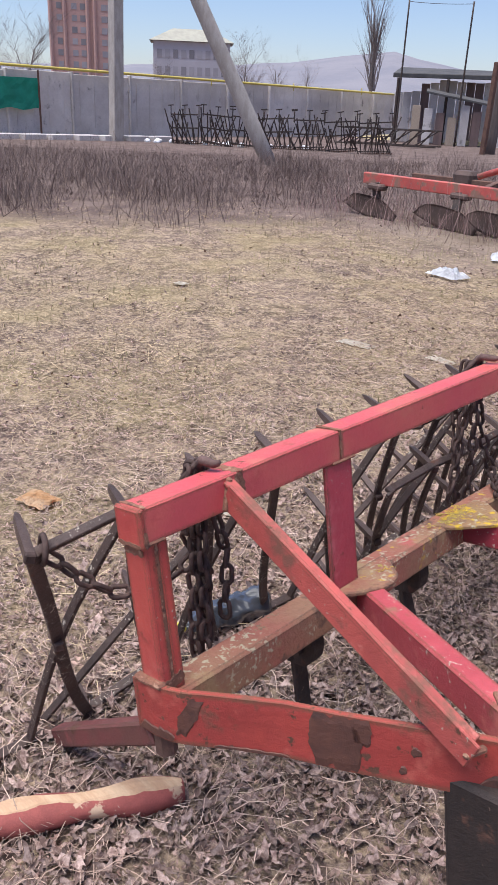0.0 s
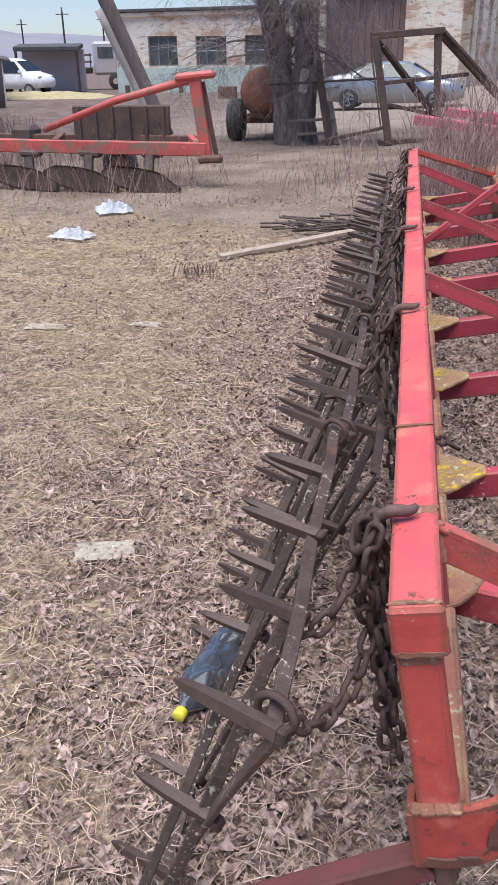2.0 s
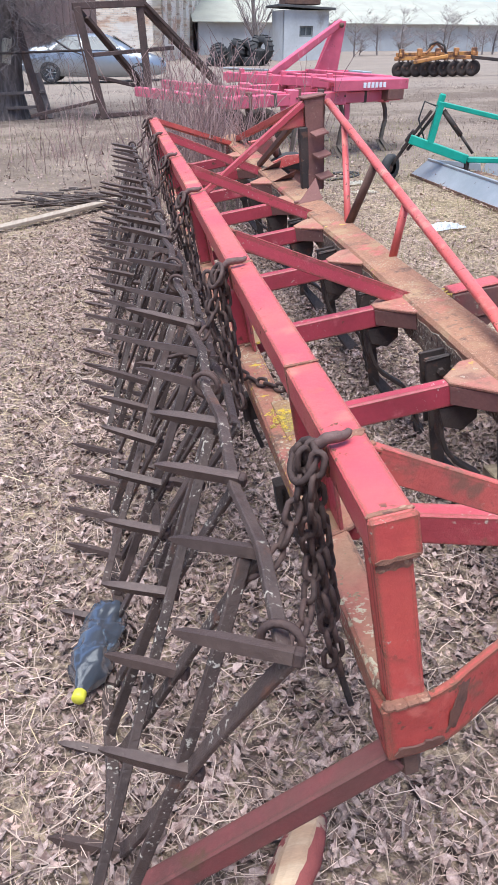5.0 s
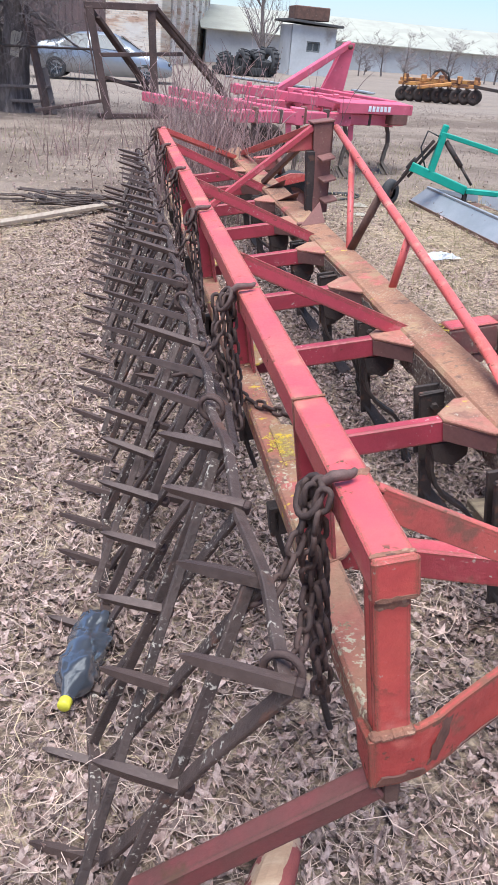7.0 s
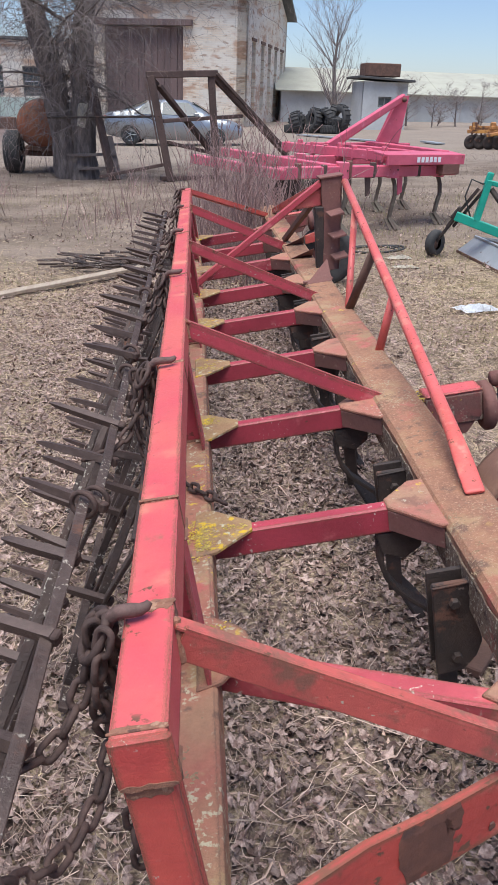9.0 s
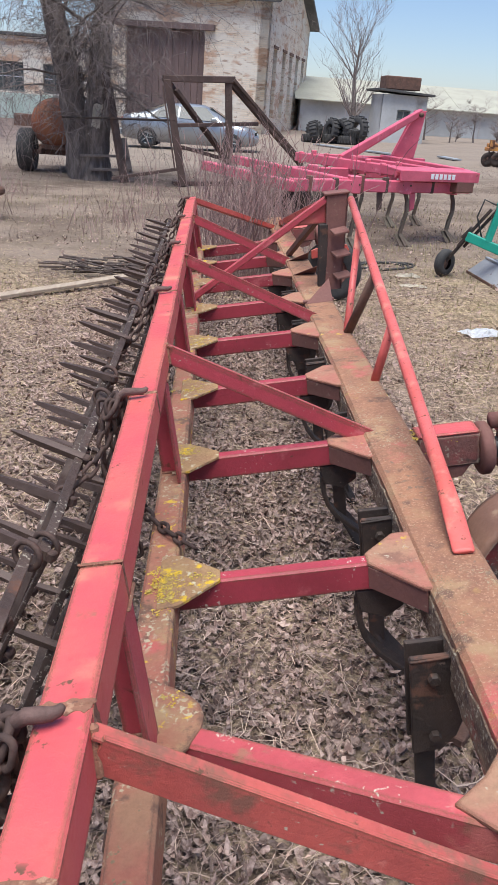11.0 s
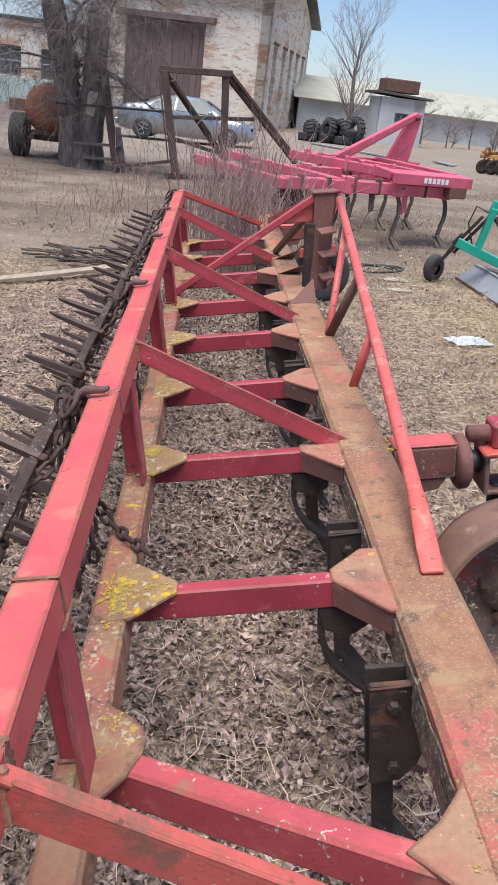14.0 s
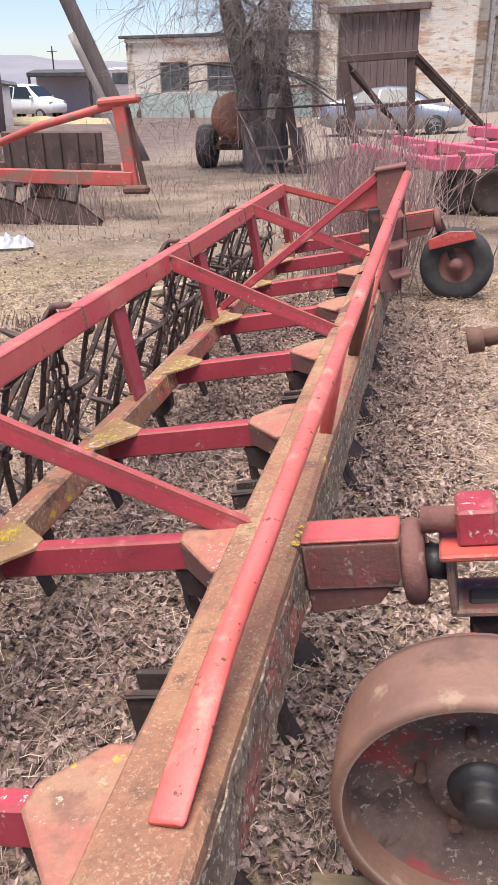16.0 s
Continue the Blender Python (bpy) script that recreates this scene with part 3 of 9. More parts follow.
def ground_material():
    """Bare soil with straw, a green tinge in the open field and darker mould further out."""
    m = bpy.data.materials.new("littered_soil")
    m.use_nodes = True
    nodes, links = m.node_tree.nodes, m.node_tree.links
    bsdf = nodes["Principled BSDF"]
    co = nodes.new("ShaderNodeTexCoord").outputs["Object"]

    def nz(s, detail=6.0, stretch=None):
        src = co
        if stretch:
            mp = nodes.new("ShaderNodeMapping")
            mp.inputs["Scale"].default_value = stretch
            links.new(co, mp.inputs["Vector"])
            src = mp.outputs["Vector"]
        n = nodes.new("ShaderNodeTexNoise")
        n.inputs["Scale"].default_value, n.inputs["Detail"].default_value, n.inputs["Roughness"].default_value = s, detail, 0.65
        links.new(src, n.inputs["Vector"])
        return n.outputs["Fac"]

    def ramp(v, lo, hi):
        r = nodes.new("ShaderNodeMapRange")
        r.interpolation_type = "SMOOTHSTEP"
        r.inputs["From Min"].default_value, r.inputs["From Max"].default_value = lo, hi
        links.new(v, r.inputs["Value"])
        return r.outputs["Result"]

    def mix(f, a, b, mode="MIX"):
        n = nodes.new("ShaderNodeMix")
        n.data_type, n.blend_type = "RGBA", mode
        for value, slot in ((f, n.inputs["Factor"]), (a, n.inputs["A"]), (b, n.inputs["B"])):
            if isinstance(value, (int, float)):
                slot.default_value = value
            elif isinstance(value, tuple):
                slot.default_value = (*value, 1.0)
            else:
                links.new(value, slot)
        return n.outputs["Result"]

    def math_(op, a, b):
        n = nodes.new("ShaderNodeMath")
        n.operation = op
        for value, slot in ((a, n.inputs[0]), (b, n.inputs[1])):
            if isinstance(value, (int, float)):
                slot.default_value = value
            else:
                links.new(value, slot)
        return n.outputs[0]

    sep = nodes.new("ShaderNodeSeparateXYZ")
    links.new(co, sep.inputs[0])
    x, y = sep.outputs["X"], sep.outputs["Y"]
    soil = mix(ramp(nz(2.2), 0.4, 0.62), (0.10, 0.070, 0.060), (0.17, 0.122, 0.102))
    straw = mix(ramp(nz(60, 4.0), 0.4, 0.6), (0.36, 0.265, 0.18), (0.52, 0.40, 0.285))
    col = mix(ramp(math_("ADD", math_("MULTIPLY", nz(7.0), 0.4), math_("MULTIPLY", nz(34.0, 4.0), 0.6)), 0.42, 0.60), soil, straw)
    green = math_("MULTIPLY", ramp(nz(0.9), 0.40, 0.66), 0.34)
    green = math_("MULTIPLY", green, ramp(math_("ABSOLUTE", math_("SUBTRACT", x, 0.2), 0.0), 0.9, 1.7))
    col = mix(green, col, (0.37, 0.31, 0.13))
    # the weedy strip towards the fence and the bare trodden yard beyond
    side = math_("ADD", math_("MULTIPLY", x, -0.72), math_("MULTIPLY", y, 0.69))
    wob = math_("MULTIPLY", math_("SUBTRACT", nz(0.35), 0.5), 7.0)
    inward = math_("ADD", math_("SUBTRACT", y, math_("MULTIPLY", math_("ABSOLUTE", x, 0.0), 0.35)), math_("MULTIPLY", wob, 0.6))
    yard = ramp(inward, 5.2, 8.2)
    col = mix(math_("MULTIPLY", yard, 0.88), col, mix(ramp(nz(0.7), 0.4, 0.6), (0.145, 0.108, 0.087), (0.25, 0.195, 0.155)))
    col = mix(math_("MULTIPLY", ramp(math_("ADD", y, math_("MULTIPLY", wob, 0.6)), 18.0, 21.0), 0.7), col, (0.28, 0.228, 0.186))
    weedy = math_("MULTIPLY", ramp(math_("ADD", side, math_("MULTIPLY", wob, 0.6)), 9.6, 11.2), 0.9)
    weedy = math_("MULTIPLY", weedy, ramp(math_("MULTIPLY", x, -1.0), 5.0, 8.0))
    col = mix(weedy, col, mix(ramp(nz(1.6), 0.4, 0.6), (0.115, 0.080, 0.073), (0.185, 0.135, 0.118)))
    fine = nodes.new("ShaderNodeMapRange")
    fine.inputs["To Min"].default_value, fine.inputs["To Max"].default_value = 0.62, 1.38
    links.new(nz(55, 8.0), fine.inputs["Value"])
    col = mix(1.0, col, fine.outputs["Result"], "MULTIPLY")
    links.new(col, bsdf.inputs["Base Color"])
    bsdf.inputs["Roughness"].default_value = 0.97
    bsdf.inputs["Specular IOR Level"].default_value = 0.2
    b = nodes.new("ShaderNodeBump")
    b.inputs["Strength"].default_value, b.inputs["Distance"].default_value = 0.8, 0.03
    links.new(nz(30, 8.0), b.inputs["Height"])
    links.new(b.outputs["Normal"], bsdf.inputs["Normal"])
    return m


M_GROUND = ground_material()

# ---- ground ----
def build_ground():
    rings = [0.0] + [0.35 * 1.085 ** k for k in range(0, 108)]
    spokes = 160
    v, f = [], []
    for r in rings:
        for j in range(spokes):
            w = 2 * math.pi * j / spokes
            x, y = r * math.cos(w), 3.0 + r * math.sin(w)
            fade = min(1.0, r / 3.0)
            z = zg(x, y) + 0.035 * fade * noise.noise(Vector((x * 0.35, y * 0.35, 2.0))) + 0.012 * noise.noise(Vector((x * 1.7, y * 1.7, 5.0))) - 0.006
            v.append((x, y, z))
    for i in range(len(rings) - 1):
        for j in range(spokes):
            a, b = i * spokes + j, i * spokes + (j + 1) % spokes
            f.append((a, b, b + spokes, a + spokes))
    me = bpy.data.meshes.new("ground")
    me.from_pydata(v, [], f)
    ob = mesh_part("ground", me, M_GROUND, smooth=True)
    return tagged(ob, "soil littered with dead leaves and straw", "ground", kind="structure")


build_ground()


# ---- brick building with its lower wing ----
def wall_quad(origin, along, length, height, openings, thick, material_, name, label, base=0.0, gable=0.0):
    """A wall with thickness along a direction, with real rectangular openings (s0, s1, z0, z1); gable: extra height at mid length."""
    along = Vector(along).normalized()
    inward = Vector((-along.y, along.x, 0)) * thick
    xs = sorted({0.0, length, *(o[0] for o in openings), *(o[1] for o in openings)} | ({length / 2} if gable else set()))
    zs = sorted({base, height, *(o[2] for o in openings), *(o[3] for o in openings)})
    b = bmesh.new()
    org = Vector(origin)

    def P(s, z, k):
        return org + along * s + Vector((0, 0, z)) + inward * k

    def solid(s0, s1, z0, z1):
        return not any(o[0] <= s0 and s1 <= o[1] and o[2] <= z0 and z1 <= o[3] for o in openings)

    cells = {(i, j): solid(xs[i], xs[i + 1], zs[j], zs[j + 1]) for i in range(len(xs) - 1) for j in range(len(zs) - 1)}
    for (i, j), keep in cells.items():
        if not keep:
            continue
        s0, s1, z0, z1 = xs[i], xs[i + 1], zs[j], zs[j + 1]
        for k, order in ((0, (0, 1, 2, 3)), (1, (3, 2, 1, 0))):
            q = [P(s0, z0, k), P(s1, z0, k), P(s1, z1, k), P(s0, z1, k)]
            b.faces.new([b.verts.new(q[o]) for o in order])
        for di, dj, (a, c) in ((-1, 0, ((s0, z0), (s0, z1))), (1, 0, ((s1, z0), (s1, z1))), (0, -1, ((s0, z0), (s1, z0))), (0, 1, ((s0, z1), (s1, z1)))):
            if not cells.get((i + di, j + dj), False):
                b.faces.new([b.verts.new(p) for p in (P(*a, 0), P(*c, 0), P(*c, 1), P(*a, 1))])
    if gable:
        for k in (0, 1):
            b.faces.new([b.verts.new(p) for p in (P(0, height, k), P(length, height, k), P(length / 2, height + gable, k))])
    bmesh.ops.remove_doubles(b, verts=b.verts, dist=0.001)
    bmesh.ops.recalc_face_normals(b, faces=b.faces)
    return part(name, b, material_, None, label)


def window_in(origin, along, s0, s1, z0, z1, parent, cols=2, rows=2, depth=0.12, pane_mat=None, name="window"):
    """A window set back in its opening: frame bars and separate panes."""
    along = Vector(along).normalized()
    inward = Vector((-along.y, along.x, 0))
    org = Vector(origin)

    def P(s, z, k=depth):
        return org + along * s + Vector((0, 0, z)) + inward * k

    b = bmesh.new()
    w = 0.07
    for p, q in ((P(s0, z0 + w / 2), P(s1, z0 + w / 2)), (P(s0, z1 - w / 2), P(s1, z1 - w / 2))):
        bar(p, q, 0.08, w, ch=0.006, bm=b)
    for s in (s0 + w / 2, s1 - w / 2, *(s0 + (s1 - s0) * i / cols for i in range(1, cols))):
        bar(P(s, z0 + w), P(s, z1 - w), w * 0.8, 0.07, up=inward, ch=0.006, bm=b)
    win = part(name, b, M_FRAME, parent, "flaking pale window frame")
    for i in range(cols):
        for j in range(rows):
            a0, a1 = s0 + (s1 - s0) * i / cols + 0.03, s0 + (s1 - s0) * (i + 1) / cols - 0.03
            b0, b1 = z0 + (z1 - z0) * j / rows + 0.02, z0 + (z1 - z0) * (j + 1) / rows - 0.02
            pb = plate([P(a0, b0, depth + 0.02), P(a1, b0, depth + 0.02), P(a1, b1, depth + 0.02), P(a0, b1, depth + 0.02)], inward * 0.01, ch=0)
            part("pane", pb, pane_mat or M_GLASS_DARK, win)
    return win


def brick_building():
    house = thing("brick_building", Matrix.Identity(4), "tall limewashed brick barn with a wide brown gate", "building")
    corner = Vector((2.62, 46.0, 0.05))
    side = Vector((3.55, 13.9, 0)).normalized()
    front = Vector((-side.y, side.x, 0))
    length, high = 14.4, 6.5
    # gable wall with tall windows
    slots = [(s * length - 0.55, s * length + 0.55, 0.9, 4.4) for s in (0.16, 0.36, 0.53, 0.70, 0.87)]
    ob = wall_quad(corner, side, length, high, slots, 0.5, M_BRICK, "wall", "limewashed brick gable wall with tall windows", base=-0.6, gable=2.4)
    ob.parent = house
    for s0, s1, z0, z1 in slots:
        window_in(corner, side, s0, s1, z0, z1, house, cols=2, rows=5, depth=0.22)
        part("lintel", bar(corner + side * (s0 - 0.15) + Vector((0, 0, z1 + 0.1)) + front * 0.05, corner + side * (s1 + 0.15) + Vector((0, 0, z1 + 0.1)) + front * 0.05, 0.2, 0.16, ch=0.01), M_RUST, house)
    # front wall with the gate
    run = 9.4
    org = corner + front * run
    gate = (run - 7.9, run - 3.45, -0.6, 4.95)
    ob = wall_quad(org, -front, run, high, [gate], 0.5, M_BRICK, "wall", "limewashed brick front wall", base=-0.6)
    ob.parent = house
    part("lintel", bar(org - front * (gate[0] - 0.5) + Vector((0, 0, 5.08)) - side * 0.05, org - front * (gate[1] + 0.55) + Vector((0, 0, 5.08)) - side * 0.05, 0.5, 0.3, ch=0.02), M_GATE, house, "dark beam over the gate")
    half = (gate[1] - gate[0]) / 2
    for k in range(2):
        leaf = None
        for i in range(6):
            s = gate[0] + k * half + half * (i + 0.5) / 6
            p = org - front * s + side * 0.25
            b = bar(p + Vector((0, 0, -0.2)), p + Vector((0, 0, 4.9)), half / 6 - 0.015, 0.05, up=side, ch=0.006)
            if leaf is None:
                leaf = part("gate_leaf", b, M_GATE, house, "brown sheet gate leaf")
            else:
                part("board", b, M_GATE, leaf)
    # roof of two slopes with its overhang
    ridge = high + 2.4
    up = Vector((0, 0, 1))
    a0 = corner - side * 0.5 - front * 0.6 + up * (high - 0.1)
    r0 = corner + side * (length / 2) - front * 0.6 + up * (ridge + 0.15)
    b0 = corner + side * (length + 0.5) - front * 0.6 + up * (high - 0.1)
    for p, q in ((a0, r0), (r0, b0)):
        part("roof_slope", plate([p, q, q + front * 10.6, p + front * 10.6], up * 0.2, ch=0.02), M_ROOF_DARK, house, "dark tarred roof slope")
    # back walls that close it
    ob = wall_quad(corner + side * length, front, run, high, [], 0.5, M_BRICK, "wall", base=-0.6, label="limewashed brick back wall")
    ob.parent = house
    ob = wall_quad(corner + front * run + side * length, -side, length, high, [], 0.5, M_BRICK, "wall", base=-0.6, label="limewashed brick end wall", gable=2.4)
    ob.parent = house
    return house


def low_wing():
    house = thing("low_building", Matrix.Identity(4), "low pale brick building with dark windows and a mint plinth", "building")
    org, along = Vector((-17.2, 48.2, -0.1)), Vector((1.0, -0.05, 0)).normalized()
    length, high = 10.9, 4.05
    wins = [(2.0, 3.75, 1.4, 2.95), (4.85, 6.65, 1.4, 2.9), (7.7, 9.4, 1.4, 2.9)]
    ob = wall_quad(org, along, length, high, wins, 0.45, M_BRICK, "wall", "pale brick wall", base=-0.5)
    ob.parent = house
    for s0, s1, z0, z1 in wins:
        window_in(org, along, s0, s1, z0, z1, house, cols=3, rows=2, depth=0.18)
    inward = Vector((-along.y, along.x, 0))
    part("plinth", plate([org - inward * 0.03 + along * s + Vector((0, 0, z)) for s, z in ((-0.02, -0.4), (length, -0.4), (length, 1.32), (-0.02, 1.32))], inward * 0.028, ch=0.004), M_MINT, house, "mint green plastered plinth")
    part("cornice", bar(org - inward * 0.06 + Vector((0, 0, high)), org - inward * 0.06 + along * length + Vector((0, 0, high)), 0.24, 0.22, ch=0.02), M_BRICK, house)
    for s in (0.6, 3.9, 8.2):
        p = org + along * s - inward * 0.12
        part("vent_stub", box(p + Vector((-0.12, -0.08, 0.0)), p + Vector((0.12, 0.08, 0.42)), 0.02), M_RUST, house)
    for o, a, l in ((org + along * length, inward, 9.0), (org + inward * 9.0, -inward, 9.0)):
        ob = wall_quad(o, a, l, high, [], 0.45, M_BRICK, "wall", "pale brick end wall", base=-0.5)
        ob.parent = house
    part("roof_slab", plate([org - inward * 0.3 - along * 0.3 + Vector((0, 0, high + 0.12)), org - inward * 0.3 + along * (length + 0.2) + Vector((0, 0, high + 0.12)), org + inward * 9.2 + along * (length + 0.2) + Vector((0, 0, high + 0.5)), org + inward * 9.2 - along * 0.3 + Vector((0, 0, high + 0.5))], (0, 0, 0.16), ch=0.02), M_ROOF_DARK, house)
    return house


def long_barn():
    house = thing("long_barn", Matrix.Identity(4), "long low white barn under a pale grey sheet roof", "building")
    org, along = Vector((5.5, 55.0, 0.2)), Vector((1.0, -0.03, 0)).normalized()
    inward = Vector((-along.y, along.x, 0))
    length, high = 62.0, 1.95
    wins = []
    ob = wall_quad(org, along, length, high, wins, 0.4, M_WHITE_WALL, "wall", "patchy limewashed wall", base=-0.6)
    ob.parent = house
    for s0, s1, z0, z1 in wins:
        window_in(org, along, s0, s1, z0, z1, house, cols=2, rows=1, depth=0.15)
    for k in range(12):
        s0, s1 = length * k / 12 - (0.4 if k == 0 else 0), length * (k + 1) / 12 - 0.012
        p = [org + along * s0 - inward * 0.5 + Vector((0, 0, high - 0.05)), org + along * s1 - inward * 0.5 + Vector((0, 0, high - 0.05)), org + along * s1 + inward * 6 + Vector((0, 0, high + 1.5)), org + along * s0 + inward * 6 + Vector((0, 0, high + 1.5))]
        part("roof_sheet", plate(p, (0, 0, 0.07), ch=0.01), M_ROOF, house)
    for k in range(1, 21):
        p = org + along * (length * k / 21) - inward * 0.02
        part("panel_joint", bar(p + Vector((0, 0, -0.5)), p + Vector((0, 0, high - 0.1)), 0.05, 0.03, up=inward, ch=0.004), M_CONCRETE, house)
    p = [org - inward * 0.0 + along * s + inward * 12 + Vector((0, 0, z)) for s, z in ((0, -0.5), (length, -0.5), (length, high), (0, high))]
    part("wall", plate(p, inward * 0.3, ch=0.01), M_WHITE_WALL, house)
    for s in (0, length - 0.3):
        p = [org + along * s + inward * k + Vector((0, 0, z)) for k, z in ((0.4, -0.5), (12, -0.5), (12, high), (6, high + 1.45), (0.4, high))]
        part("wall", plate(p, along * 0.3, ch=0.01), M_WHITE_WALL, house)
    p = [org + along * s + inward * k + Vector((0, 0, z)) for s, k, z in ((-0.4, 6, high + 1.5), (length, 6, high + 1.5), (length, 12.5, high), (-0.4, 12.5, high))]
    part("roof_slope", plate(p, (0, 0, 0.07), ch=0.01), M_ROOF, house)
    return house


def pump_shed():
    o = on(7.9, 40.0)
    house = thing("small_shed", Matrix.Translation(o), "small pale shed with a rusty tank box on its roof", "shed")
    wins = [(0.75, 1.4, 1.05, 1.5)]
    ob = wall_quad((0, 0, 0), (1, 0.05, 0), 2.15, 2.15, wins, 0.25, M_WHITE_WALL, "wall", "grey limewashed wall", base=-0.4)
    ob.parent = house
    window_in((0, 0, 0), (1, 0.05, 0), *wins[0], house, cols=2, rows=1, depth=0.1)
    for p, a, l in (((2.15, 0.1, 0), (-0.05, 1, 0), 2.4), ((-0.12, 2.4, 0), (0.05, -1, 0), 2.4), ((2.03, 2.5, 0), (-1, -0.05, 0), 2.15)):
        ob = wall_quad(p, a, l, 2.15, [], 0.25, M_WHITE_WALL, "wall", "grey limewashed wall", base=-0.4)
        ob.parent = house
    part("roof_slab", plate([(-0.3, -0.3, 2.28), (2.4, -0.2, 2.16), (2.3, 2.7, 2.16), (-0.4, 2.6, 2.28)], (0, 0, 0.1), ch=0.01), M_ROOF_DARK, house)
    part("tank_box", box((0.05, 0.2, 2.38), (1.75, 1.6, 2.95), 0.03), M_RUST, house, "rusty steel box")
    return house


brick_building()
low_wing()
long_barn()
pump_shed()


# ---- concrete fence, gas pipe, sheds behind it ----
def fence():
    f = thing("concrete_fence", Matrix.Identity(4), "grey concrete panel fence, stained", "fence", kind="structure")
    rng = random.Random(4)
    y = 8.0
    first = None
    while y < 44.5:
        w = 2.95
        lean = rng.uniform(-0.03, 0.03)
        b = bmesh.new()
        top = 2.36 + rng.uniform(-0.05, 0.05)
        plate([(-30.0, y, -0.5), (-30.0, y + w, -0.5), (-30.0 + lean, y + w, top), (-30.0 + lean, y, top)], (-0.14, 0, 0), ch=0.015, bm=b)
        for k in range(4):
            yy = y + 0.35 + k * 0.75
            plate([(-29.99, yy, 0.25), (-29.99, yy + 0.06, 0.25), (-29.99 + lean, yy + 0.06, 2.1), (-29.99 + lean, yy, 2.1)], (0.02, 0, 0), ch=0.004, bm=b)
        part("panel", b, M_CONCRETE, f)
        part("post", box((-30.1, y + w, -0.5), (-29.86, y + w + 0.1, 2.42), 0.015), M_CONCRETE, f)
        y += 3.05
    # gas pipe on brackets
    p = thing("gas_pipe", Matrix.Identity(4), "yellow gas pipe running along the top of the fence", "pipe")
    s = Soup()
    s.tube([(-29.75, yy, 2.6 - 0.008 * (yy - 8)) for yy in range(8, 45, 4)], 0.055, 8)
    s.part("pipe", M_GAS, p)
    for yy in range(10, 44, 6):
        part("bracket", bar((-29.75, yy, 2.2), (-29.75, yy, 2.55), 0.04, 0.04, up=(1, 0, 0)), M_GAS, p)
    n = thing("green_net_screen", Matrix.Identity(4), "teal green netting hung on the fence", "net")
    b = bmesh.new()
    nx = 16
    rows = [[b.verts.new((-29.72 + 0.05 * noise.noise(Vector((i, j, 0.5))), 14.2 + 4.2 * i / nx, 0.95 + 1.15 * j / 5 + 0.05 * math.sin(i * 1.3) * (1 - j / 5))) for i in range(nx + 1)] for j in range(6)]
    for j in range(5):
        for i in range(nx):
            b.faces.new((rows[j][i], rows[j][i + 1], rows[j + 1][i + 1], rows[j + 1][i]))
    bmesh.ops.solidify(b, geom=list(b.faces), thickness=0.012)
    part("net", b, M_NET, n)
    for yy in (14.2, 18.4):
        part("net_post", bar((-29.7, yy, -0.1), (-29.7, yy, 2.4), 0.06, 0.06, up=(1, 0, 0)), M_RUST, n)
    k = thing("concrete_kerb_blocks", Matrix.Identity(4), "pale concrete strip lying in front of the fence", "kerb", kind="structure")
    for i in range(7):
        part("block", box((-27.9 - 0.2 * i * 0 + 0.33 * i - 0.7, 15.4 + i * 1.0, -0.12), (-27.3 + 0.33 * i - 0.7, 16.35 + i * 1.0, 0.1), 0.02), M_CONCRETE, k)


fence()


